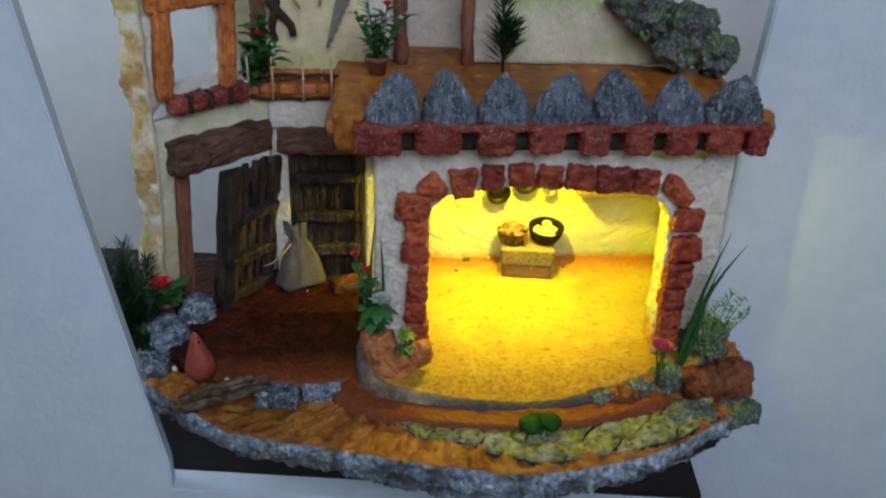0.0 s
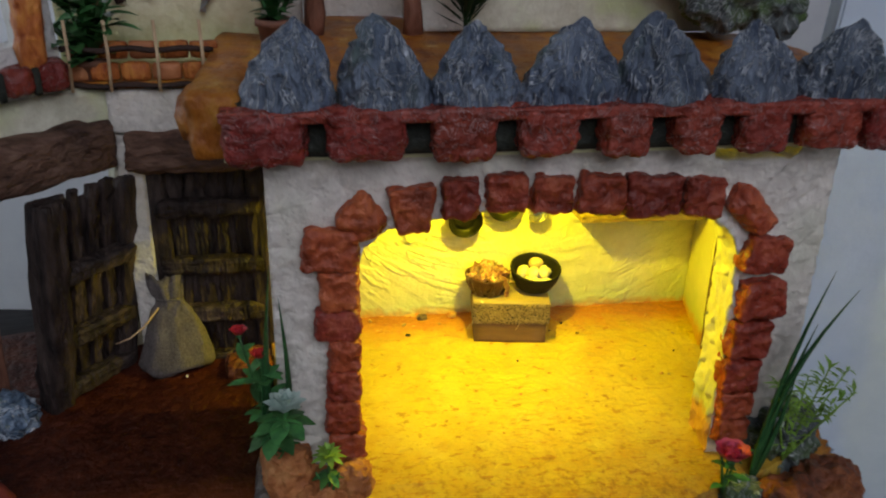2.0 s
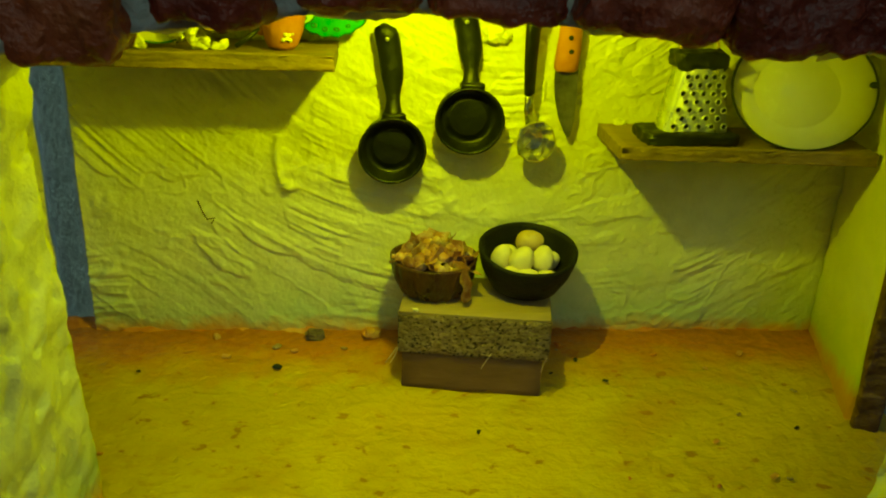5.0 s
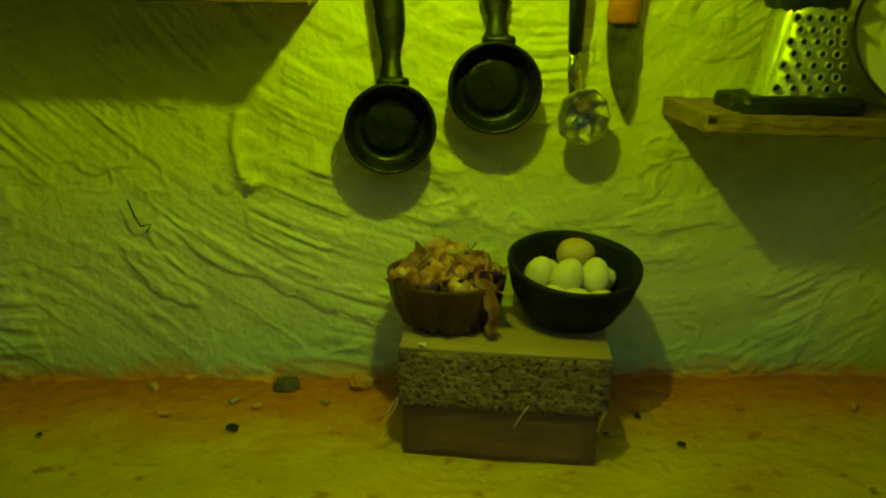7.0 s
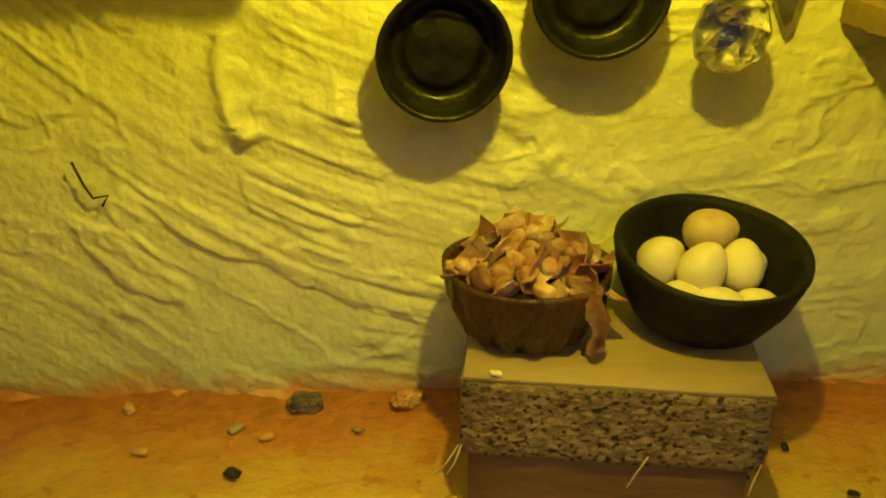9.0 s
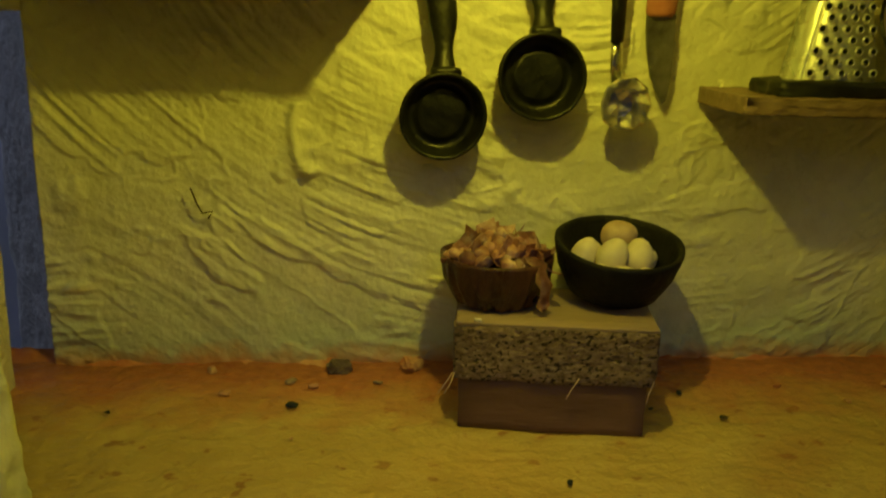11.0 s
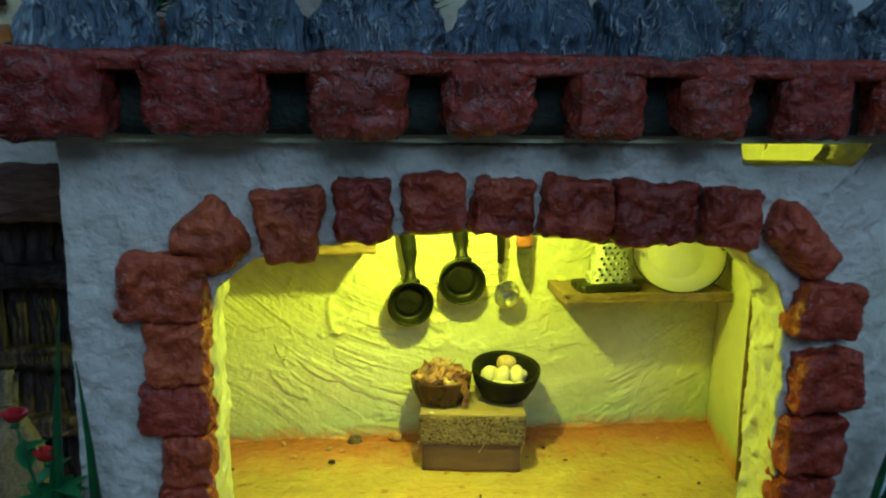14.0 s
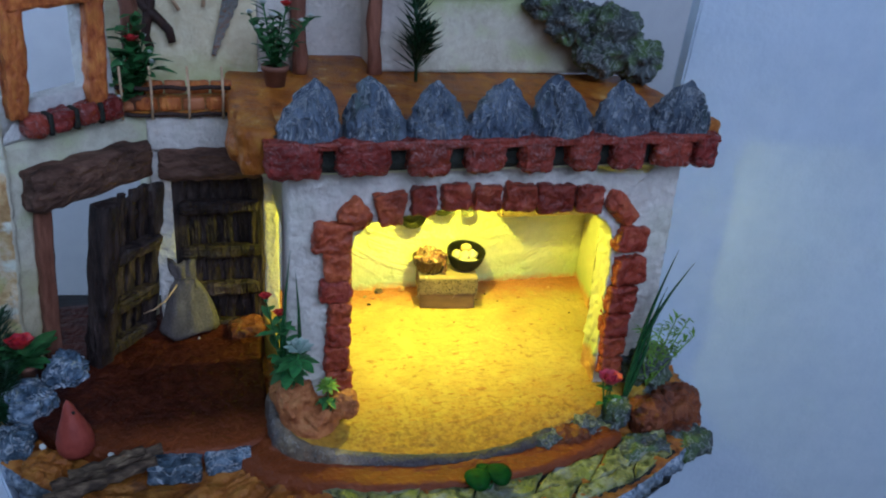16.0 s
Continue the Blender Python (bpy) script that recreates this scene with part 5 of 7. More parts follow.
def pan(label, x, top, cz, r, bend, seed):
    """A cast frying pan hanging by its handle, open side to the room."""
    p = thing("frying_pan", label, "frying pan", (x, BACK - 0.0012, cz), 0, "pans hanging on the kitchen wall")
    prof = [(0, -0.0012), (r * 0.80, -0.0012), (r * 0.90, -0.0022), (r * 0.98, -0.0078), (r * 1.0, -0.0086), (r * 0.95, -0.0090), (r * 0.90, -0.0084), (r * 0.80, -0.0036), (r * 0.72, -0.0034), (r * 0.62, -0.0034),
            (r * 0.58, -0.0040), (r * 0.50, -0.0041), (0, -0.0041)]
    body = lathe([(a, -b) for a, b in prof], 40, lambda a, i: 1 + 0.012 * math.sin(2 * a + seed))
    part("dish", moved(body, pose(0, 0, 0, 90, 0, 0)), cast_black, p)
    h = top - cz
    pts, rad = [], []
    for i in range(22):
        q = i / 21
        pts.append((bend * (-0.0024 * q + 0.0009 * math.sin(q * 3.1)), -0.0070 + 0.0030 * q + 0.0012 * math.sin(q * 3.1), r * 0.90 + (h - r * 0.90) * q))
        wide = 0.0029 - 0.0011 * math.exp(-((q - 0.22) / 0.16) ** 2) + 0.0004 * q
        rad.append(wide * math.sqrt(max(0.03, 1 - max(0.0, (q - 0.88) / 0.12) ** 2)))
    handle = part("handle", flat_rod(pts, rad, 0.6), cast_black, p)
    e = Vector(pts[-4])
    part("hanging_ring", moved(lathe([(0.0007, 0), (0.0011, 0.0004), (0.0014, 0), (0.0011, -0.0004), (0.0007, 0)], 14), pose(e.x, e.y - 0.0013, e.z - 0.0004, 90, 0, 0)), steel, handle, "small metal ring in the handle's eye")
    part("nail", tube([(e.x, 0.0014, e.z - 0.0002), (e.x, e.y - 0.0022, e.z - 0.0002)], 0.0006, 8), steel, p, "bright nail head")
    part("ferrule", moved(rounded_box(0.0064, 0.0040, 0.0024, 3, 0.4, 0.0002, 400, 1), pose(bend * 0.0004, -0.0066, r * 0.98)), cast_black, p)
    return p


pan("small black frying pan hanging by its handle", -0.0037, 0.0943, 0.0618, 0.0091, 1.0, 0)
pan("black frying pan with a round base hanging up", 0.0166, 0.0985, 0.0702, 0.0092, 1.0, 2)

spoon = thing("serving_spoon", "silver foil serving spoon with a black handle", "spoon", (0.0326, BACK - 0.003, 0.0), 0)
part("handle", tube([(-0.0003, -0.0045, 0.0775), (-0.0006, -0.0050, 0.0850), (-0.0005, -0.0045, 0.0930), (0.0, -0.0040, 0.0985), (0.0, -0.0038, 0.1000)], [0.0019, 0.0022, 0.0026, 0.0029, 0.0014], 12, True, 0.6), cast_black, spoon)
part("ring", moved(lathe([(0.0006, 0), (0.0010, 0.0004), (0.0014, 0), (0.0010, -0.0004), (0.0006, 0)], 14), pose(0.0, -0.0060, 0.0968, 90, 0, 0)), steel, spoon, "small bright ring at the handle's end")
part("neck", tube([(-0.0003, -0.0042, 0.0780), (0.0, -0.0036, 0.0735), (0.0008, -0.0030, 0.0695)], [0.0016, 0.0019, 0.0022], 8, True, 0.5), foil, spoon)
random.seed(11)
sb = bmesh.new()
rim = [sb.verts.new((0.0020 + 0.0056 * math.cos(a) * random.uniform(0.92, 1.08), -0.0062 + random.uniform(-0.0005, 0.0005), 0.0648 + 0.0060 * math.sin(a) * random.uniform(0.93, 1.07))) for a in (k * math.pi / 5 for k in range(10))]
mid_ring = [sb.verts.new((0.0020 + 0.0032 * math.cos(a + 0.2), -0.0026 + random.uniform(-0.0007, 0.0007), 0.0648 + 0.0034 * math.sin(a + 0.2))) for a in (k * math.pi / 5 for k in range(10))]
deep = sb.verts.new((0.0022, -0.0012, 0.0648))
for k in range(10):
    j = (k + 1) % 10
    sb.faces.new((rim[k], rim[j], mid_ring[j]))
    sb.faces.new((rim[k], mid_ring[j], mid_ring[k]))
    sb.faces.new((mid_ring[k], mid_ring[j], deep))
bmesh.ops.recalc_face_normals(sb, faces=sb.faces[:])
bmesh.ops.solidify(sb, geom=sb.faces[:], thickness=0.0004)
part("bowl", sb, foil, spoon, "crumpled silver foil bowl", smooth=False)

knife = thing("kitchen_knife", "kitchen knife with an orange clay handle", "knife", (0.0426, BACK - 0.0008, 0.0), 0)
part("handle", flat_rod([(-0.0002, -0.0026, 0.0828), (-0.0002, -0.0026, 0.0836), (0.0, -0.0026, 0.0870), (0.0003, -0.0026, 0.0920), (0.0004, -0.0026, 0.0965), (0.0004, -0.0026, 0.0988), (0.0004, -0.0026, 0.1000), (0.0004, -0.0026, 0.1006)], [0.0026, 0.0033, 0.0034, 0.0032, 0.0029, 0.0026, 0.0018, 0.0006], 0.7), clay_orange, knife)
for k in range(3):
    part("rivet_hole", moved(lathe([(0, 0.0003), (0.0007, 0.0003), (0.0007, -0.0003), (0, -0.0003)], 10), pose(0.0004 * (k - 1), -0.0046, 0.0955 - 0.0036 * k, 90, 0, 0)), dark_recess, knife, "small dark rivet hole")
kb = bmesh.new()
outline = [(-0.0030, 0.0834), (0.0033, 0.0834), (0.0035, 0.0765), (0.0034, 0.0700), (0.0026, 0.0652), (0.0018, 0.0645), (0.0006, 0.0665), (-0.0012, 0.0705), (-0.0024, 0.0755), (-0.0030, 0.0800)]
fr = [kb.verts.new((x, -0.0026, z)) for x, z in outline]
bk = [kb.verts.new((x, -0.0018, z)) for x, z in outline]
kb.faces.new(fr)
kb.faces.new(bk[::-1])
for k in range(len(fr)):
    kb.faces.new((fr[k], bk[k], bk[(k + 1) % len(fr)], fr[(k + 1) % len(fr)]))
bmesh.ops.recalc_face_normals(kb, faces=kb.faces[:])
part("blade", kb, blade_steel, knife, "dull grey steel blade", smooth=False)

grater = thing("grater", "silver cheese grater with black ends on a shelf", "grater", (0.0735, 0.0110, SHELF_R), 3)


def grater_body():
    bm = bmesh.new()
    w0, w1, d0, d1, h = 0.0084, 0.0052, 0.0046, 0.0046, 0.0165
    ring0 = [(-w0, -d0), (w0, -d0), (w0, d0), (-w0, d0)]
    ring1 = [(-w1, -d1), (w1, -d1), (w1, d1), (-w1, d1)]
    lo = [bm.verts.new((x, y, 0.003)) for x, y in ring0]
    hi = [bm.verts.new((x, y, 0.003 + h)) for x, y in ring1]
    for k in range(4):
        bm.faces.new((lo[k], lo[(k + 1) % 4], hi[(k + 1) % 4], hi[k]))
    bmesh.ops.bevel(bm, geom=[e for e in bm.edges if abs(e.verts[0].co.z - e.verts[1].co.z) > 0.001], offset=0.0008, segments=3, affect="EDGES")
    return bm


gb = part("body", grater_body(), saw_steel, grater)
for row in range(7):
    for col in range(5 if row % 2 == 0 else 4):
        s = (row + 0.7) / 7.6
        z = 0.0035 + 0.0160 * s
        w = 0.0070 * (1 - s) + 0.0043 * s
        x = w * ((col + (0 if row % 2 == 0 else 0.5)) / 2 - 1)
        y = -0.0047
        part("grater_hole", joined([(lathe([(0.00062, 0.0000), (0.00095, 0.0001), (0.00076, 0.0005), (0.00062, 0.0003)], 8), pose(x, y, z, 90, 0, 0), 0),
                                    (lathe([(0, 0.00014), (0.00066, 0.00014), (0.00066, 0)], 8), pose(x, y, z, 90, 0, 0), 1)]), [saw_steel, dark_recess], gb, "punched hole with a raised rim")
part("base_band", moved(rounded_box(0.0246, 0.0130, 0.0036, 9, 0.25, 0.0007, 420, 4), pose(-0.0010, -0.0002, 0.0016)), paint_black, grater, "black painted base band")
part("top_band", moved(rounded_box(0.0128, 0.0095, 0.0044, 9, 0.25, 0.0007, 420, 6), pose(-0.0004, 0, 0.0212)), paint_black, grater, "black painted top band")
part("handle", tube([(0.0052, 0.001, 0.0228)] + [(0.0052 * math.cos(a), 0.001, 0.0228 + 0.0052 * math.sin(a)) for a in (0.4, 0.9, 1.4, 1.9, 2.4, 2.8)] + [(-0.0052, 0.001, 0.0228)], 0.00035, 8), stick_pale, grater, "thin pale wire handle")


def dish_mesh(r, depth, scallop=0, sides=56, flat=0.62):
    wave = (lambda a, i: 1 + (0.045 * abs(math.sin(scallop * a / 2)) if i in (3, 4, 5) else 0.0)) if scallop else None
    return lathe([(0, 0.0006), (r * flat * 0.95, 0.0006), (r * flat, 0.0003), (r * 0.99, -depth), (r, -depth - 0.0003), (r * 0.985, -depth - 0.0007), (r * flat, -0.0005), (r * flat * 0.93, 0.0), (0, 0.0)], sides, wave)


def flat_ring(r0, r1, y, sides=40, a0=0.0, a1=2 * math.pi, grow=0.0):
    """A thin painted band (in the plate's plane), possibly an arc that winds outwards."""
    bm = bmesh.new()
    n = max(6, int(sides * (a1 - a0) / (2 * math.pi)))
    rows = []
    for i in range(n + 1):
        a = a0 + (a1 - a0) * i / n
        g = grow * i / n
        rows.append([bm.verts.new(((r0 + g) * math.cos(a), (r0 + g) * math.sin(a), y)), bm.verts.new(((r1 + g) * math.cos(a), (r1 + g) * math.sin(a), y)),
                     bm.verts.new(((r1 + g) * math.cos(a), (r1 + g) * math.sin(a), y + 0.0001)), bm.verts.new(((r0 + g) * math.cos(a), (r0 + g) * math.sin(a), y + 0.0001))])
    for a, b in zip(rows, rows[1:]):
        for k in range(4):
            bm.faces.new((a[k], a[(k + 1) % 4], b[(k + 1) % 4], b[k]))
    return bm


def dot(x, y, z, rx, ry, turn=0.0):
    return moved(lathe([(0, 0.00008), (1.0, 0.00005), (1.0, -0.0003), (0, -0.0003)], 10), Matrix.Translation((x, y, z)) @ Matrix.Rotation(radians(turn), 4, "Z") @ Matrix.Diagonal((rx, ry, 1, 1)))


def ring_mark():
    """A small painted ring, nearly flush with the glaze."""
    return lathe([(0.35, 0.00004), (0.45, 0.00008), (0.95, 0.00008), (1.0, 0.00004), (1.0, -0.0003), (0.35, -0.0003), (0.35, 0.00004)], 12)


def plate(label, x, y, z, r, lean, turn, mats, rim_mat, scallop=0, sq=1.0, depth=0.0016):
    """A plate leaning against the wall; its own z axis points into the room."""
    p = thing("plate", label, "plate", (x, y, z), 0, "painted plates on the shelf")
    p.matrix_basis = pose(x, y, z, 90 + lean, 0, turn) @ Matrix.Diagonal((1, sq, 1, 1))
    p.rotation_mode = "XYZ"
    body = dish_mesh(r, -depth, scallop)
    part("dish", body, mats, p)
    if rim_mat:
        part("rim_band", lathe([(r * 0.982, depth + 0.0004), (r * 1.003, depth + 0.0007), (r * 1.018, depth + 0.0003), (r * 1.003, depth - 0.0003), (r * 0.982, depth + 0.0004)], 84, (lambda a, i: 1 + 0.045 * abs(math.sin(scallop * a / 2))) if scallop else None),
             rim_mat, p, "painted rim")
    return p


p1 = plate("cream plate with a green rim and dark spiral", -0.0598, 0.0120, SHELF_L + 0.0110, 0.0118, -18, 0, china_cream, paint_green, 0, 0.90)
part("spiral", flat_ring(0.0014, 0.0019, 0.0008, 40, 0.4, 6.0, 0.0014), paint_green, p1, "dark green painted spiral")
part("spiral", flat_ring(0.0040, 0.0048, 0.0009, 40, 2.4, 7.6, 0.0004), paint_green, p1, "dark green painted arc")
p2 = plate("peach-rimmed plate with orange dots", -0.0452, 0.0150, SHELF_L + 0.0132, 0.0100, -12, 0, china_peach, paint_black, 18)
part("well", lathe([(0, 0.0007), (0.0080, 0.0007), (0.0080, 0.0010), (0, 0.0010)], 36), china_cream, p2, "cream painted centre")
p3 = plate("pale green scalloped plate with small green leaves", -0.0310, 0.0178, SHELF_L + 0.0142, 0.0104, -12, 0, china_mint, paint_green, 18)
part("well", lathe([(0, 0.0007), (0.0078, 0.0007), (0.0078, 0.0010), (0, 0.0010)], 36), china_cream, p3, "cream painted centre")
p4 = plate("bright green plate with an orange flower", -0.0194, 0.0204, SHELF_L + 0.0130, 0.0108, -12, 0, china_green, paint_green, 20, 1.0)
for pl, col, rr, cnt in ((p2, paint_red, 0.0093, 16), (p3, paint_green, 0.0093, 16), (p4, paint_green, 0.0094, 20)):
    for k in range(cnt):
        a = 2 * math.pi * (k + 0.5) / cnt
        part("painted_dot", moved(ring_mark(), Matrix.Translation((rr * math.cos(a), rr * math.sin(a), 0.0013)) @ Matrix.Rotation(a + 0.3 * math.sin(k * 7), 4, "Z") @ Matrix.Diagonal((0.00062 + 0.0001 * math.sin(k * 5), 0.00078 + 0.00012 * math.sin(k * 3), 1, 1))), col, pl)
for k in range(5):
    a = 2 * math.pi * k / 5 + 0.3
    part("petal", dot(0.0019 * math.cos(a) - 0.0005, 0.0019 * math.sin(a) + 0.001, 0.0009, 0.0017, 0.0008, math.degrees(a)), paint_red, p4, "orange-red painted petal")
for k, (dx, dy, tu) in enumerate(((-0.0004, -0.0030, 95), (-0.0012, -0.0048, 70), (0.0006, -0.0046, 110), (-0.0010, 0.0048, 120), (0.0010, 0.0052, 30))):
    part("stem", dot(dx, dy, 0.0009, 0.0014, 0.0003, tu), paint_black, p4)
for dx, dy, tu in ((-0.0022, 0.0030, 140), (-0.0030, 0.0026, 110), (0.0022, 0.0030, 40), (0.0030, 0.0026, 70)):
    part("leaf_mark", dot(dx, dy, 0.0012, 0.0017, 0.0008, tu), leaf_mark_green, p3)
for dx, dy in ((-0.0035, 0.0008), (0.0, 0.0014), (0.0035, 0.0002), (-0.002, -0.002), (0.002, -0.003)):
    part("painted_dot", dot(dx, dy, 0.0012, 0.0005, 0.0005), paint_black, p3)

big = plate("large cream oval plate with a dark rim", 0.1014, 0.0130, SHELF_R + 0.0130, 0.0198, -20, 2, china_cream, paint_black, 0, 0.79, 0.0042)
part("chip", dot(0.0190, 0.0018, 0.0042, 0.0014, 0.0011), dark_recess, big, "dark chip on the rim")

cup = thing("cup", "orange clay cup with small white flowers", "cup")
cup.matrix_basis = pose(-0.0312, 0.0118, SHELF_L + 0.0004, 0, 6, -10) @ Matrix.Scale(0.90, 4)
part("body", lathe([(0, 0), (0.0036, 0), (0.0044, 0.0012), (0.0055, 0.0050), (0.0060, 0.0098), (0.0062, 0.0110), (0.0059, 0.0113), (0.0054, 0.0106), (0.0049, 0.0050), (0.0038, 0.0018), (0, 0.0014)], 30), clay_orange, cup)
part("handle", tube([(-0.0050, 0.0, 0.0036), (-0.0078, 0.0, 0.0042), (-0.0094, 0.0, 0.0068), (-0.0092, 0.0, 0.0100), (-0.0074, 0.0, 0.0116), (-0.0054, 0.0, 0.0098)], [0.0014, 0.0017, 0.0018, 0.0018, 0.0016, 0.0013], 10), clay_orange, cup)
for k, (a, zz) in enumerate(((-60, 0.0034), (-55, 0.0044), (-66, 0.0046), (-50, 0.0030), (-44, 0.0050), (-70, 0.0030))):
    q = radians(a)
    part("painted_dot", moved(lathe([(0, 0.0002), (0.0006, 0.0001), (0.0006, -0.0008), (0, -0.0008)], 8), pose(0.0053 * math.cos(q), 0.0053 * math.sin(q), zz, 90, 0, 90 + a)), china_cream, cup)
pipe = tagged(part("clay_pipe", tube([(-0.0415, 0.0075, SHELF_L + 0.0010), (-0.0385, 0.0085, SHELF_L + 0.0030), (-0.0360, 0.0095, SHELF_L + 0.0052)], [0.0006, 0.0007, 0.0005], 8), paint_black), "short thin black stick leaning beside the cup", "stick")
for k, (gx, gy, gz, gs) in enumerate(((-0.0715, 0.0100, SHELF_L + 0.0145, 0.0058), (-0.0670, 0.0150, SHELF_L + 0.0220, 0.0040), (-0.0735, 0.0130, SHELF_L, 0.0040), (-0.0640, 0.0075, SHELF_L, 0.0032), (-0.0540, 0.0085, SHELF_L + 0.0022, 0.0056), (-0.0500, 0.0085, SHELF_L, 0.0032), (-0.0450, 0.0085, SHELF_L, 0.0026))):
    g = part("plaster_crumb", crumb(gs, 40 + k), lamp_yellow_plaster)
    g.matrix_basis = pose(gx, gy, gz + gs * 0.42, 20 * k, 10, 33 * k)
    tagged(g, "crumb of dried plaster stuck by the plates", "plaster crumb", "plaster crumbs on the shelf")
cr = part("plaster_crumb", crumb(0.0042, 49), lamp_yellow_plaster)
cr.matrix_basis = pose(0.0236, BACK - 0.0012, 0.0915)
tagged(cr, "lump of dried plaster on the wall", "plaster crumb", "plaster crumbs on the shelf")

# block with two bowls
block = thing("wooden_block", "small block of two glued boards used as a table", "wooden block", (0.0199, 0.0098, floor_z(0, 0.0)), -8.5)
part("upper_board", joined([(moved(rounded_box(0.0408, 0.0250, 0.0120, 12, 0.06, 0.0004, 500, 3), pose(0, 0, 0.0170)), None, 0)]), block_side, block, "porous cut edge of a pale board")
part("board_face", moved(rounded_box(0.0402, 0.0246, 0.0008, 4, 0.3, 0.0001, 400, 2), pose(0, 0, 0.0231)), block_wood, block, "smooth pale wooden face")
part("lower_board", moved(rounded_box(0.0382, 0.0240, 0.0122, 6, 0.06, 0.0002, 400, 5), pose(-0.0002, 0.0004, 0.0058)), block_low, block, "darker lower board")
for k, (hx, ang) in enumerate(((-0.0200, 60), (-0.0204, 30), (0.0198, -50), (0.0050, -20))):
    part("splinter", tube([(hx, -0.0126, 0.0128), (hx + 0.0018 * math.cos(radians(ang + 180)), -0.0138, 0.0105), (hx + 0.0030 * math.cos(radians(ang + 170)), -0.0142, 0.0088)], 0.00012, 5), stick_pale, block)
TOP = 0.0235


def bowl(name, label, x, y, r, h, mat, wave=None, lean=(0, 0)):
    b = thing(name, label, "bowl", (x, y, TOP + 0.0001), 0)
    b.matrix_basis = pose(x, y, TOP + 0.0001, lean[0], lean[1], 0)
    prof = [(0, 0), (r * 0.62, 0), (r * 0.72, 0.0008), (r * 0.90, h * 0.5), (r * 0.99, h * 0.93), (r * 0.985, h), (r * 0.93, h), (r * 0.89, h * 0.92), (r * 0.80, h * 0.5), (r * 0.60, h * 0.18), (0, h * 0.14)]
    part("bowl_body", lathe(prof, 90, wave), mat, b)
    return b


EB = pose(0.0335, 0.0140, TOP + 0.0022, 11, 1, 0)
egg_bowl = bowl("egg_bowl", "black clay bowl heaped with pale eggs", 0.0335, 0.0140, 0.0137, 0.0116, bowl_black, lambda a, i: 1 + 0.012 * math.sin(2 * a + 1) + 0.006 * math.sin(5 * a))
egg_bowl.matrix_basis = EB


def egg(label, mat, x, y, z, r, turn, tip):
    bm = bmesh.new()
    bmesh.ops.create_uvsphere(bm, u_segments=20, v_segments=14, radius=1)
    for v in bm.verts:
        k = 1 - 0.14 * v.co.z
        v.co = Vector((v.co.x * r * k, v.co.y * r * k, v.co.z * r * 1.22))
    e = part("egg", bm, mat)
    e.matrix_basis = pose(x, y, z, tip, 12, turn)
    return tagged(e, label, "egg", "eggs in the black bowl")


for k, (ex, ey, ez, er, tu, ti, br) in enumerate((
        (-0.0070, 0.0000, 0.0098, 0.0031, 20, 15, 0), (-0.0020, -0.0030, 0.0108, 0.0034, 60, 20, 0), (0.0040, -0.0015, 0.0102, 0.0033, 10, -20, 0), (-0.0010, -0.0080, 0.0078, 0.0032, 80, 70, 0), (0.0045, -0.0075, 0.0074, 0.0030, 100, 80, 0),
        (0.0010, 0.0042, 0.0122, 0.0034, 70, 75, 1), (-0.0050, -0.0055, 0.0072, 0.0030, 30, 60, 0), (0.0030, 0.0050, 0.0070, 0.0032, 0, 60, 0), (-0.0050, 0.0050, 0.0070, 0.0032, 40, 50, 0), (0.0070, 0.0030, 0.0068, 0.0028, 40, 50, 0))):
    egg("pale tan spotted egg" if br else "pale cream egg lying in the bowl", egg_brown if br else egg_shell, *(EB @ Vector((ex, ey, ez - 0.0012))), er * 0.96, tu, ti)

nut_bowl = bowl("nut_bowl", "carved brown wooden bowl heaped with onion pieces", 0.0080, 0.0130, 0.0121, 0.0106, basket_wood,
                lambda a, i: 1 + (0.045 * math.sin(15 * a) if 0 < i < 4 else 0.012 * math.sin(5 * a) + 0.01 * math.sin(3 * a)))
random.seed(21)
onion = []
for k in range(95):
    a, q = random.uniform(0, 2 * math.pi), math.sqrt(random.random())
    hx, hy = 0.0102 * q * math.cos(a), 0.0102 * q * math.sin(a)
    hz = 0.0092 + 0.0050 * (1 - q * q) + random.uniform(-0.0006, 0.0008)
    s = random.uniform(0.0011, 0.0024)
    if k % 3:
        b = rounded_box(s * 1.7, s * 1.3, s, 2, 0.45, 0.0004, 500, k)
    else:
        b = bmesh.new()
        bmesh.ops.create_grid(b, x_segments=4, y_segments=3, size=1)
        for v in b.verts:
            v.co = Vector((v.co.x * s * 1.5, v.co.y * s, 0.9 * s * (v.co.x ** 2 * 0.7 + v.co.y * 0.4) + random.uniform(-0.0002, 0.0002)))
        bmesh.ops.solidify(b, geom=b.faces[:], thickness=0.0002)
    onion.append((b, pose(hx, hy, hz, random.uniform(-70, 70), random.uniform(-70, 70), random.uniform(0, 360))))
for k, (b, m) in enumerate(onion):
    o = part("onion_piece", b, nut_skin, smooth=k % 3 != 0)
    o.matrix_basis = Matrix.Translation((0.0080, 0.0130, TOP)) @ m
    tagged(o, "small dry brown onion piece heaped in the bowl", "onion piece", "onion pieces in the wooden bowl")
peel = bmesh.new()
pr = []
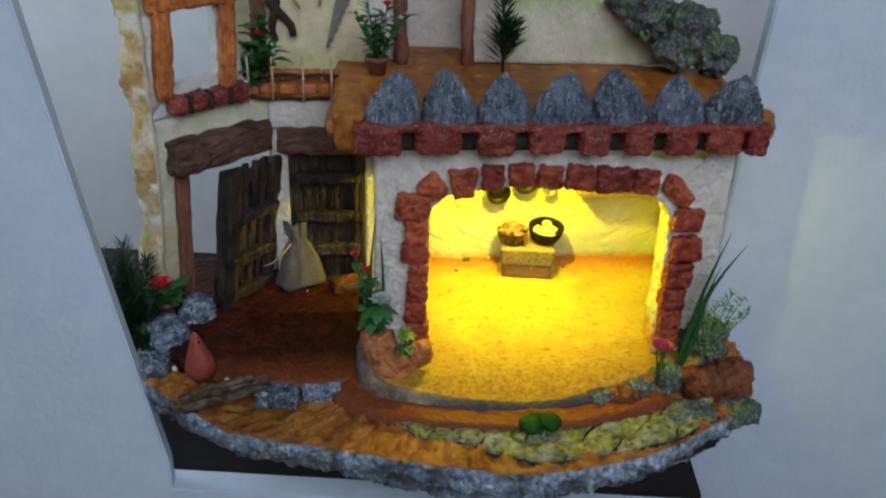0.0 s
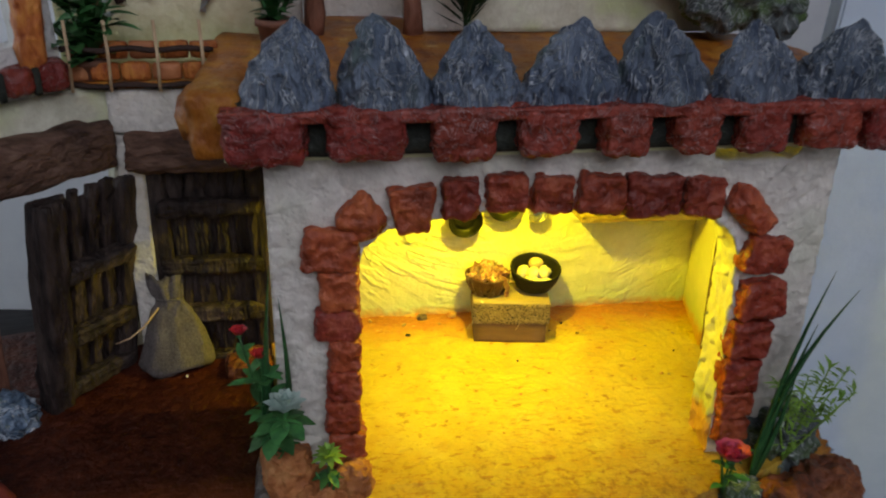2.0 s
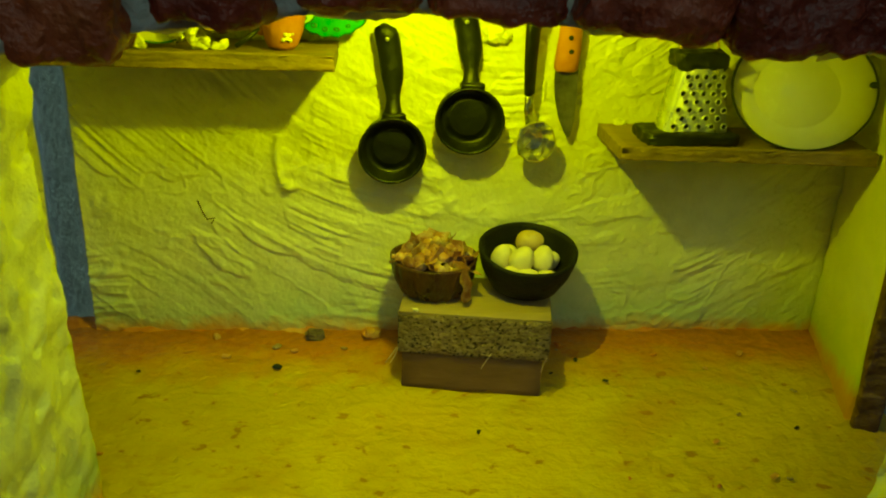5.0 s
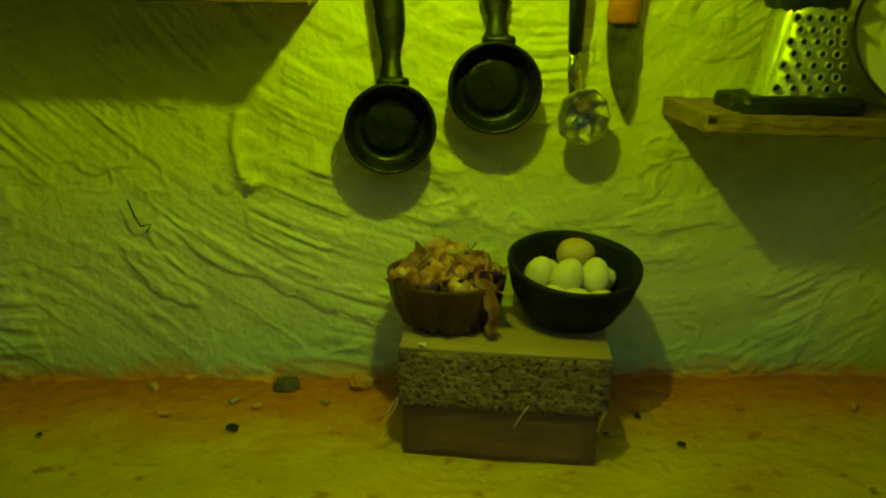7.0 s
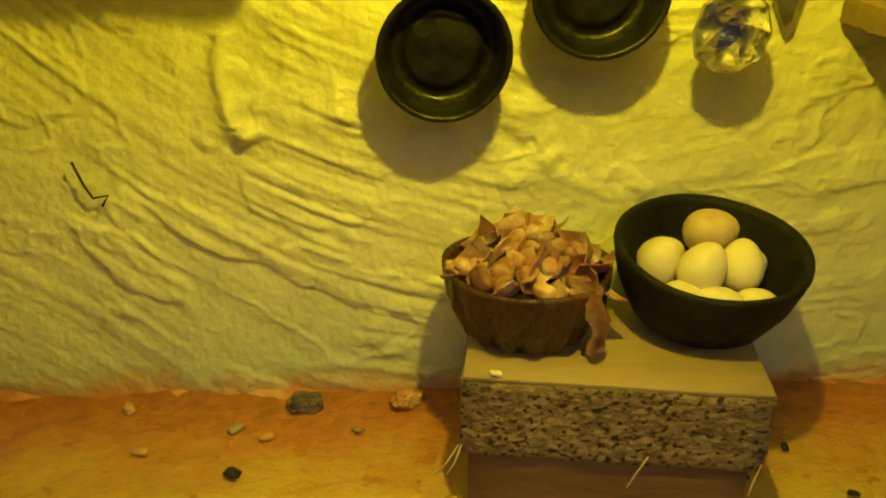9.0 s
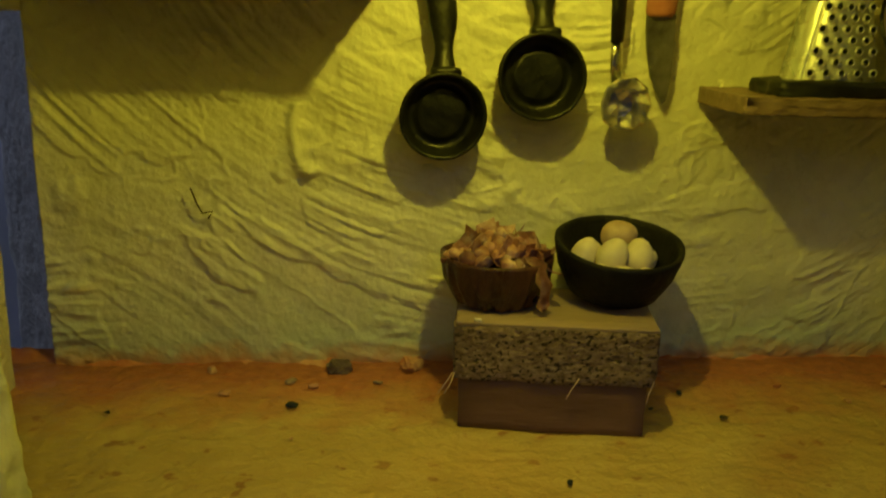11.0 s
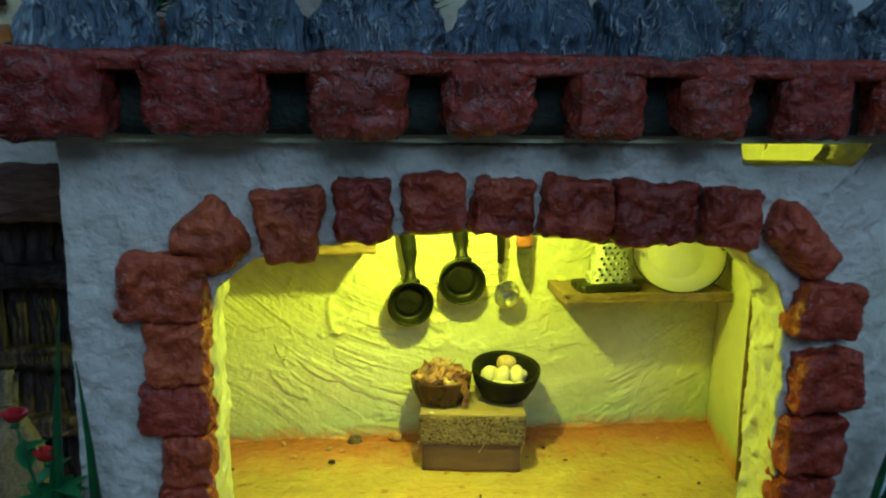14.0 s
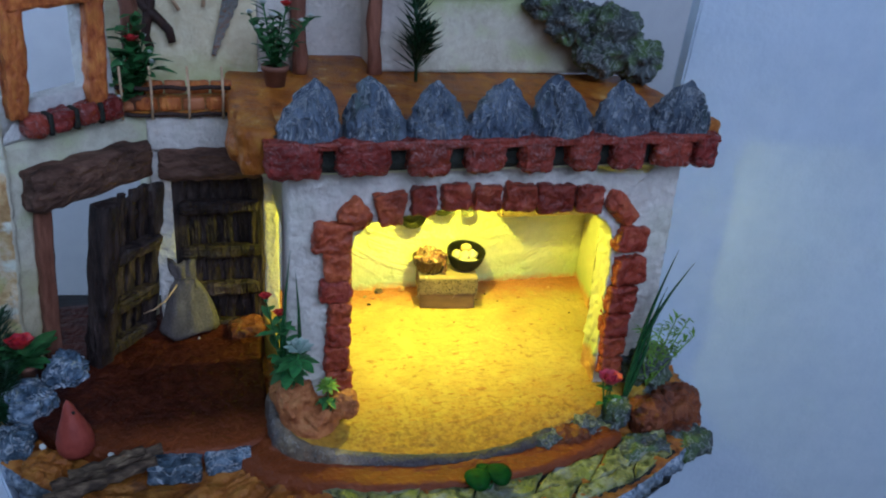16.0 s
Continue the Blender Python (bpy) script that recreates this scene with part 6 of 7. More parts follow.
for i in range(9):
    s = i / 8
    c = Vector((0.0060 + 0.0022 * math.sin(s * 2.2), -0.0082 - 0.0028 * math.sin(s * 2.4), 0.0118 - 0.0105 * s ** 1.2))
    wdt = 0.0019 * (1 - 0.5 * s) * (1 + 0.3 * math.sin(i * 2))
    pr.append([peel.verts.new(c + Vector((-wdt, 0.0003 * math.sin(i), 0.0004))), peel.verts.new(c + Vector((0, -0.0007, 0))), peel.verts.new(c + Vector((wdt, 0.0004, -0.0003)))])
for a, b in zip(pr, pr[1:]):
    for k in range(2):
        peel.faces.new((a[k], a[k + 1], b[k + 1], b[k]))
bmesh.ops.solidify(peel, geom=peel.faces[:], thickness=0.0002)
pe = part("onion_skin", peel, nut_skin)
pe.matrix_basis = pose(0.0080, 0.0130, TOP)
tagged(pe, "papery onion skin hanging over the bowl's rim", "onion skin")
fl = part("onion_piece", rounded_box(0.0016, 0.0012, 0.0007, 3, 0.4, 0.0003, 500, 5), egg_shell)
fl.matrix_basis = pose(0.0025, 0.0006, TOP + 0.0004)
tagged(fl, "pale flake lying beside the wooden bowl", "onion piece", "onion pieces in the wooden bowl")

# specks and chips on the floor's back edge and the wall
random.seed(31)
for k in range(34):
    cx = random.uniform(-0.075, 0.115)
    cy = random.choice((random.uniform(0.006, 0.020), random.uniform(-0.05, 0.018)))
    s = random.uniform(0.0004, 0.0013)
    c = part("paint_chip", rounded_box(s * 2.2, s * 1.4, s * 0.7, 2, 0.4, 0.0003, 500, k), (dark_recess, skirting_paint, lamp_yellow_plaster, block_wood)[k % 4])
    c.matrix_basis = pose(cx, cy, floor_z(cx, cy) + s * 0.3 + 0.0004, 0, 0, random.uniform(0, 180))
    tagged(c, "tiny dried paint chip on the kitchen floor", "paint chip", "paint chips on the kitchen floor")
for k, (cx, cz, sz, mt, lb) in enumerate(((-0.0255, 0.0050, 0.0050, bark, "dark pebble stuck in the painted wall foot"), (-0.0090, 0.0055, 0.0052, skirting_paint, "orange painted lump at the wall foot"), (-0.0052, 0.0030, 0.0020, paint_black, "small black crumb at the wall foot"),
                                          (-0.0690, 0.0030, 0.0018, paint_black, "small black crumb at the wall foot"), (-0.0540, 0.0045, 0.0022, lamp_yellow_plaster, "small plaster lump at the wall foot"))):
    c = part("pebble", crag(sz * 1.0, sz * 0.6, sz * 0.6, 200 + k), mt)
    c.matrix_basis = pose(cx, BACK - 0.0042, cz - 0.0010, 0, 10 * math.sin(k), 30 * k)
    tagged(c, lb, "pebble", "pebbles along the wall foot")
hair = part("thread", tube([(-0.0570, BACK - 0.0024, 0.0450), (-0.0557, BACK - 0.0027, 0.0415), (-0.0547, BACK - 0.0026, 0.0395), (-0.0525, BACK - 0.0026, 0.0399), (-0.0535, BACK - 0.0028, 0.0383)], 0.00022, 6), wire_dark)
tagged(hair, "short dark thread stuck in the wall plaster", "thread")

# ---- left wing things ----
def plank(w, d, h, seed, amp=0.0009):
    """A hacked board: rounded box with long splinters."""
    bm = rounded_box(w, d, h, 12, 0.25, amp, 190, seed)
    for v in bm.verts:
        q = v.co
        groove = noise.noise((q.x * 900 + seed, q.y * 900, q.z * 45)) + 0.6 * noise.noise((q.x * 1700, q.y * 1700 + seed, q.z * 90))
        v.co = q + Vector((q.x / max(w, 1e-6), q.y / max(d, 1e-6), 0)) * 0.0012 * groove
    return bm


def door_leaf(name, label, w, h, rails, seed, thick=0.007, lean=0.0, log=0.0):
    """A door of upright planks with stiles and rails on its front (local -y); its foot is at the origin, x runs from 0 to w, and its top leans to the front."""
    d = tagged(new(name), label, "door", "", "structure")

    def add(nm, bm):
        for v in bm.verts:
            v.co.y -= lean * v.co.z
        part(nm, bm, dark_plank, d)

    n = 4
    add("backing", moved(rounded_box(w - 0.004, 0.0018, h * 0.95, 6, 0.2, 0.0003, 200, seed), pose(w / 2, thick * 0.45, h * 0.49)))
    for k in range(n):
        pw = (w - 0.014) / n
        for j, (za, zb) in enumerate(zip((0.0,) + rails, rails + (h,))):
            if zb - za > 0.014:
                add("plank", moved(plank(pw * (0.66 + 0.1 * math.sin(k * 5 + j * 3 + seed)), thick * 0.42, zb - za + 0.002, seed + k + j * 7, 0.0012), pose(0.007 + pw * (k + 0.5), thick * 0.22, (za + zb) / 2, 0, 3 * math.sin(k * 3 + j), 0)))
    for x in (0.0040, w - 0.0040):
        big = log if x < 0.01 else 0.0
        add("stile", moved(plank(0.0090 + big, thick + big, h + (0.002 if big else 0.0), seed + 20 + x * 100, 0.0013), pose(x, -big * 0.3, h / 2)))
    for k, z in enumerate(rails):
        add("rail", moved(plank(0.0085, thick * 1.05, w - 0.006, seed + 30 + k, 0.0013), pose(w / 2, -thick * 0.40, z, 0, 90, 0)))
    return d


d1 = door_leaf("door_1", "dark rough plank door standing shut", 0.0545, 0.116, (0.006, 0.0335, 0.0600, 0.0905), 3, 0.0072)
d1.matrix_basis = pose(-0.1592, 0.0140, -0.0125)
d2 = door_leaf("door_2", "dark rough plank door standing half open", 0.0500, 0.113, (0.014, 0.042, 0.076), 60, 0.0090, 0.16, 0.0045)
ax, ay, bx_, by_ = -0.2110, -0.0190, -0.1790, 0.0200
d2.matrix_basis = pose(ax, ay, -0.0165, 0, 0, math.degrees(math.atan2(by_ - ay, bx_ - ax)))

lint = tagged(part("lintel", wing(moved(plank(0.0240, 0.0165, 0.0730, 3, 0.0018), pose(-0.0260, -0.0030, 0.1125, -6, 90, 0))), brown_wood), "heavy brown wooden lintel over the wing doorway", "lintel")
lint2 = tagged(part("lintel", moved(plank(0.0205, 0.0180, 0.0600, 6, 0.0016), pose(0, 0, 0, 0, 90, 0)), brown_wood), "heavy brown wooden lintel over the patio door", "lintel")
lint2.matrix_basis = pose(-0.1355, 0.0090, 0.1080, -8, 0, 0)
pst = tagged(part("door_post", wing(moved(plank(0.0085, 0.0095, 0.122, 8, 0.0011), pose(-0.0535, -0.0010, 0.0440))), post_wood), "brown wooden post beside the wing doorway", "post")
frame_w = tagged(new("window_2"), "orange painted wooden window frame without glass", "window", "", "structure")
for nm, cx, cz, w, h, tw_ in (("frame_side", -0.0590, 0.1810, 0.0110, 0.0580, 3), ("frame_side", -0.0165, 0.1810, 0.0104, 0.0600, 3), ("frame_top", -0.0375, 0.2118, 0.0118, 0.0580, 90)):
    part(nm, wing(moved(plank(w, 0.0095, h, cx * 300, 0.0012), pose(cx, -0.0032, cz, 0, tw_, 0))), orange_wood, frame_w)
for k in range(4):
    part("sill_brick", wing(moved(rounded_box(0.0124, 0.0150, 0.0125, 7, 0.32, 0.0012, 170, k * 3), pose(-0.0530 + 0.0138 * k, -0.0040, 0.1475, 0, 4 * math.sin(k * 2), 0))), ledge_brick_paint, frame_w)
    if k:
        part("sill_gap", wing(moved(rounded_box(0.0030, 0.0135, 0.0115, 3, 0.3), pose(-0.0599 + 0.0138 * k, -0.0036, 0.1470))), dark_recess, frame_w)
for k in range(7):
    rb = part("roof_brick", wing(moved(rounded_box(0.0135, 0.0160, 0.0120, 8, 0.35, 0.0020, 170, 90 + k), pose(-0.0660 + 0.0125 * k, 0.0010, 0.2490, 0, 5 * math.sin(k), 0))), arch_brick_paint if k in (3, 4, 5) else moss_stone)
    tagged(rb, "rough red brick on top of the wing wall" if k in (3, 4, 5) else "rough mossy stone on top of the wing wall", "brick" if k in (3, 4, 5) else "stone", "bricks on the wing wall")

# balcony
rail = thing("balcony_railing", "balcony railing of dark twigs and pale sticks", "railing", (0, 0, 0))
for z in (0.1400, 0.1555):
    part("twig", tube([(-0.188 + 0.066 * i / 10, -0.0005 + 0.0006 * math.sin(i * 2), z + 0.0006 * math.sin(i * 1.7)) for i in range(11)], 0.0013, 7), wire_dark, rail)
for k, x in enumerate((-0.182, -0.1660, -0.1457, -0.1268)):
    part("stick", tube([(x, -0.0020, 0.1375), (x + 0.0004, -0.0020, 0.1530), (x, -0.0018, 0.1680)], 0.0008, 6), stick_pale, rail)
tile_row = structure("balcony_edge", plain_box(-0.1890, -0.1225, 0.0012, 0.0080, 0.1396, 0.1410), terrace_paint, "orange tiled balcony edge", "balcony edge", False)
for k in range(5):
    for j in range(2):
        o = part("tile", rounded_box(0.0122, 0.0050, 0.0076, 3, 0.25, 0.0006, 200, k + j * 9), orange_wood if (k + j) % 3 else clay_orange, tile_row)
        o.matrix_basis = pose(-0.1820 + 0.0130 * k + 0.003 * j, 0.0045 + 0.006 * j, 0.1452 + 0.0082 * j)


def hammer(label, x, z, turn, claw):
    h = thing("hammer", label, "hammer", (x, 0.0445, z), 0, "tools hanging on the balcony wall")
    h.matrix_basis = pose(x, 0.0438, z, 0, turn, 0) @ Matrix.Scale(1.25, 4)
    part("handle", tube([(0, 0, 0.0), (0.0002, 0, -0.010), (0, 0, -0.0195)], [0.0009, 0.0008, 0.0009], 8), stick_pale, h)
    part("head", tube([(-0.0065, 0, 0.000 - (0.003 if claw else 0)), (-0.003, 0, 0.0004), (0.0, 0, 0.0006), (0.0060, 0, 0.0004)], [0.0008 if claw else 0.0021, 0.0016 if claw else 0.0021, 0.0019, 0.0023], 12), steel, h)
    return h


hammer("small claw hammer with a wooden handle", -0.1612, 0.2125, -31, True)
hammer("small mallet hammer with a wooden handle", -0.1330, 0.2180, 4, False)
pl = thing("pliers", "small dark brown pliers hanging on the wall", "pliers", (-0.1645, 0.0440, 0.1865), 0, "tools hanging on the balcony wall")
for s in (-1, 1):
    part("arm", moved(tube([(s * 0.0024, 0, 0.0165), (s * 0.0028, 0, 0.0105), (-s * 0.0004, -0.0006, 0.0040), (-s * 0.0040, 0, -0.0020), (-s * 0.0072, 0, -0.0090), (-s * 0.0066, 0, -0.0165)], [0.0020, 0.0030, 0.0034, 0.0028, 0.0028, 0.0024], 10), pose(0, 0, 0, 0, -16, 0)), wire_dark, pl)
saw = thing("hand_saw", "small hand saw with a red-brown handle", "saw", (-0.1085, 0.0440, 0.2080), 0, "tools hanging on the balcony wall")
saw.matrix_basis = pose(-0.1145, 0.0440, 0.2100, 0, 17, 0) @ Matrix.Scale(1.32, 4)
part("handle", moved(lathe([(0.0026, -0.0012), (0.0056, -0.0014), (0.0062, 0), (0.0056, 0.0014), (0.0026, 0.0012), (0.0022, 0), (0.0026, -0.0012)], 26, lambda a, i: 1 + 0.10 * math.cos(2 * a) + 0.08 * math.sin(3 * a)), pose(0.0006, 0, 0, 90, 20, 0) @ Matrix.Diagonal((1.1, 0.9, 1, 1))), clay_red, saw)
sw = bmesh.new()
pts = [(-0.0042, -0.0045), (0.0042, -0.0045)] + [(0.0042 - 0.0040 * k / 12 - (0.0008 if k % 2 else 0.0), -0.0060 - 0.0300 * k / 12) for k in range(13)] + [(-0.0020, -0.0365)]
a = [sw.verts.new((x, -0.0004, z)) for x, z in pts]
b = [sw.verts.new((x, 0.0004, z)) for x, z in pts]
sw.faces.new(a)
sw.faces.new(b[::-1])
for k in range(len(a)):
    sw.faces.new((a[k], b[k], b[(k + 1) % len(a)], a[(k + 1) % len(a)]))
bmesh.ops.recalc_face_normals(sw, faces=sw.faces[:])
part("blade", sw, foil, saw, "bright toothed steel blade", smooth=False)

# terrace posts, bricks and rocks
for k, (px, py) in enumerate(((-0.0776, 0.0420), (-0.0297, 0.0420))):
    o = tagged(part("terrace_post", tube([(px + 0.0008 * math.sin(i * 1.3 + k), py, 0.1535 + 0.0108 * i) for i in range(11)], [0.0047 + 0.0007 * math.sin(i * 2.1 + k) for i in range(11)], 10), post_wood),
               "uneven reddish-brown wooden terrace post", "post", "posts on the terrace")
arch_w = tagged(part("door_arch", tube([(-0.1770, 0.024, 0.1395), (-0.1765, 0.024, 0.165), (-0.1757, 0.024, 0.196), (-0.1785, 0.024, 0.212), (-0.1835, 0.024, 0.226), (-0.1920, 0.024, 0.240)], [0.0055, 0.0058, 0.0060, 0.0060, 0.0056, 0.0050], 12, True, 0.6), post_wood), "curved reddish-brown wooden balcony post", "post", "posts on the terrace")
mortar = structure("wall_terrace_stack", plain_box(-0.001, 0.051, 0.041, 0.052, 0.2035, 0.258), dark_recess, "dark mortar between bricks stacked on the terrace wall", "wall", False)
for row in range(3):
    xs = ((0.0150, 0.0185), (0.0355, 0.0205), (0.0535, 0.0140)) if row % 2 == 0 else ((0.0105, 0.0110), (0.0275, 0.0200), (0.0490, 0.0205))
    for bx, bw in xs:
        part("brick", moved(rounded_box(bw, 0.0150, 0.0162, 6, 0.16, 0.0009, 190, row * 5 + bx * 99), pose(bx - 0.0065, 0.0445, 0.2125 + 0.0180 * row)), ledge_brick_paint, mortar)
for k, (rx, ry, rz, w, d, h) in enumerate(((0.083, 0.032, 0.2010, 0.026, 0.020, 0.015), (0.101, 0.027, 0.1915, 0.032, 0.024, 0.025), (0.124, 0.020, 0.1800, 0.034, 0.027, 0.040), (0.144, 0.016, 0.1700, 0.027, 0.024, 0.025))):
    o = part("rock", crag(w, d, h, 110 + k), moss_stone)
    o.matrix_basis = pose(rx, ry, rz, 10 * k, 8, 25 * k)
    tagged(o, "mossy grey craggy rock at the terrace's end", "rock", "rocks at the terrace's end")

# patio things
sack = thing("sack", "tied burlap sack leaning by the patio door", "sack", (-0.1545, 0.0045, patio_z(0, 0.0045)))
bm = lathe([(0, 0), (0.0170, 0.0), (0.0188, 0.0025), (0.0182, 0.0060), (0.0160, 0.0120), (0.0140, 0.0190), (0.0118, 0.0255), (0.0094, 0.0310), (0.0070, 0.0345), (0.0060, 0.0368), (0.0066, 0.0395), (0.0074, 0.0440), (0.0070, 0.0500),
            (0.0058, 0.0495), (0.0044, 0.0420), (0, 0.0400)], 96, lambda a, i: 1 + (0.20 * math.sin(6 * a) + 0.08 * math.sin(11 * a + 1) if i > 8 else 0.05 * math.sin(3 * a + i * 0.4) + 0.035 * math.sin(8 * a) * min(1.0, i / 4)))
for v in bm.verts:
    v.co.y *= 0.55
    v.co.x += 0.0012 * math.sin(v.co.z * 90) + 0.0018 * math.sin(v.co.x * 300) * (v.co.z > 0.045)
    v.co.z += 0.0022 * math.sin(v.co.x * 420) * (v.co.z > 0.046) + 0.0020 * max(0.0, 1 - v.co.z / 0.006) * math.sin(v.co.x * 190)
    v.co.y += 0.12 * v.co.z
roughen(bm, 0.0011, 120, 3)
part("bag", bm, burlap, sack)
part("cord", tube([(0.0064 * math.cos(a), 0.0044 + 0.0040 * math.sin(a), 0.0368 + 0.0003 * math.sin(3 * a)) for a in (2 * math.pi * k / 14 for k in range(15))] + [(0.0060, -0.0010, 0.0350), (0.0066, -0.0030, 0.0320)], 0.0005, 6), burlap, sack, "thin brown cord")
part("cord_end", tube([(-0.0050, 0.0010, 0.0330), (-0.0120, -0.0045, 0.0255), (-0.0190, -0.0060, 0.0205), (-0.0262, -0.0050, 0.0172)], [0.0006, 0.0006, 0.0005, 0.0004], 6), stick_pale, sack, "stiff pale end of the cord")

gourd = thing("clay_gourd", "red clay gourd-shaped jug with a pointed top", "jug", (-0.2140, -0.0900, patio_z(0, -0.090)))
bm = lathe([(0, 0), (0.0088, 0.0), (0.0112, 0.0035), (0.0116, 0.0085), (0.0098, 0.0150), (0.0068, 0.0215), (0.0046, 0.0265), (0.0030, 0.0310), (0.0010, 0.0340), (0, 0.0345)], 30)
for v in bm.verts:
    v.co.x -= 0.10 * max(0.0, v.co.z - 0.015)
    v.co.z *= 0.97
    v.co.x *= 0.86
    v.co.y *= 0.86
part("body", bm, clay_red, gourd)
part("eye_hole", moved(lathe([(0, 0.0003), (0.0009, 0.0002), (0.0009, -0.0005), (0, -0.0005)], 10), pose(0.0016, -0.0040, 0.0278, 78, 0, 20)), dark_recess, gourd, "small dark round hole")

for k, (x0, y0, x1, y1, r, z) in enumerate(((-0.2230, -0.1190, -0.1700, -0.0960, 0.0030, -0.0215), (-0.2200, -0.1265, -0.1730, -0.1040, 0.0032, -0.0235), (-0.2150, -0.1165, -0.1790, -0.1010, 0.0026, -0.0175), (-0.2260, -0.1245, -0.1950, -0.1120, 0.0024, -0.0240))):
    g = tube([(x0 + (x1 - x0) * i / 12, y0 + (y1 - y0) * i / 12 + 0.0006 * math.sin(i * 1.9 + k), z + 0.0004 * math.sin(i * 2.3)) for i in range(13)], [r * (1 + 0.12 * math.sin(i * 2.7 + k)) for i in range(13)], 10)
    roughen(g, 0.0009, 260, k)
    tagged(part("bark_stick", g, bark), "weathered grey-brown bark stick lying on the patio", "stick", "sticks lying on the patio edge")


# ---- plants ----
def leaf(l, w, fold=0.25, droop=0.3, n=4):
    """A pointed leaf from the origin along +x."""
    bm = bmesh.new()
    rows = []
    for i in range(n + 1):
        s = i / n
        half = w / 2 * math.sin(math.pi * min(1.0, s * 0.92 + 0.06)) ** 0.8
        z = -droop * l * s * s
        rows.append([bm.verts.new((l * s, -half, z + fold * half)), bm.verts.new((l * s, 0, z)), bm.verts.new((l * s, half, z + fold * half))])
    for a, b in zip(rows, rows[1:]):
        for k in range(2):
            bm.faces.new((a[k], b[k], b[k + 1], a[k + 1]))
    return bm


def leaf_mesh(name, mat, *args, **kw):
    return mesh_of(name, leaf(*args, **kw), mat)


def put(name, me, parent, m):
    ob = new(name, me)
    ob.parent = parent
    ob.matrix_basis = m
    return ob


LEAF = {"green": leaf_mesh("leaf", leaf_green, 0.009, 0.0045), "lime": leaf_mesh("leaf", leaf_lime, 0.007, 0.0030), "pale": leaf_mesh("leaf", leaf_pale, 0.0085, 0.0052, fold=0.4, droop=-0.1),
        "wide": leaf_mesh("leaf", leaf_green, 0.0130, 0.0080, droop=0.2), "small": leaf_mesh("leaf", leaf_green, 0.0055, 0.0030), "sprig": leaf_mesh("leaf", leaf_lime, 0.0032, 0.0010, n=2),
        "red": leaf_mesh("petal", petal_red, 0.0042, 0.0046, fold=0.6, droop=-0.5), "pink": leaf_mesh("petal", petal_pink, 0.0050, 0.0054, fold=0.6, droop=-0.5),
        "white": leaf_mesh("petal", petal_white, 0.0030, 0.0030, fold=0.5, droop=-0.4)}


def rosette(parent, kind, at, count, rings, spread=70, size=1.0, name="leaf"):
    for r in range(rings):
        for k in range(count):
            up = spread - (spread - 12) * r / max(1, rings - 1) if rings > 1 else spread
            s = size * (1 - 0.18 * r)
            put(name, LEAF[kind], parent, pose(*at) @ pose(0, 0, 0.0006 * r, 0, -(90 - up), 360 * (k + 0.5 * (r % 2)) / count) @ Matrix.Scale(s, 4))


def flower(parent, kind, at, size=1.0, count=6, rings=3):
    head = part("blossom", lathe([(0, 0.0006), (0.0009 * size, 0.0003), (0.0011 * size, -0.0008), (0, -0.0016)], 8), leaf_green, parent)
    head.matrix_basis = pose(*at)
    for r in range(rings):
        for k in range(count - r):
            put("petal", LEAF[kind], head, pose(0, 0, 0.0004 * r, 0, -(12 + 28 * r), 360 * (k + 0.4 * r) / (count - r)) @ Matrix.Scale(size * (1 - 0.18 * r), 4))


def stems(parent, base_at, tips, r=0.0005, mat=None):
    for t in tips:
        b, e = Vector(base_at), Vector(t)
        m = (b + e) / 2 + Vector((0.12 * (e.x - b.x), 0.1 * (e.y - b.y), 0.12 * (e - b).length))
        part("stem", tube([b, b.lerp(m, 0.6), m, m.lerp(e, 0.6), e], [r * 1.3, r * 1.2, r, r, r * 0.8], 6), mat or leaf_green, parent)


def leaves_along(parent, base_at, tip, kind, count, size=1.0, seed=0):
    rnd = random.Random(seed)
    b, e = Vector(base_at), Vector(tip)
    for k in range(count):
        p = b.lerp(e, (k + 0.8) / (count + 0.6))
        put("leaf", LEAF[kind], parent, pose(*p, 0, -rnd.uniform(10, 50), rnd.uniform(0, 360)) @ Matrix.Scale(size * rnd.uniform(0.7, 1.1), 4))


def flower_pot(parent, r, h):
    part("pot", lathe([(0, 0), (r * 0.72, 0), (r * 0.92, h * 0.75), (r * 1.05, h * 0.76), (r * 1.05, h), (r * 0.92, h), (r * 0.85, h * 0.85), (0, h * 0.85)], 24), pot_clay, parent, "small brown clay pot")


def potted(label, at, r, h, tips, size=1.0, seed=0, leaf_kind="green"):
    p = thing("potted_plant", label, "potted plant", at)
    flower_pot(p, r, h)
    b = (0, 0, h * 0.8)
    stems(p, b, [t[:3] for t in tips])
    for k, t in enumerate(tips):
        leaves_along(p, b, t[:3], leaf_kind, 14, size, seed + k)
        if t[3]:
            flower(p, t[3], t[:3], t[4])
    return p


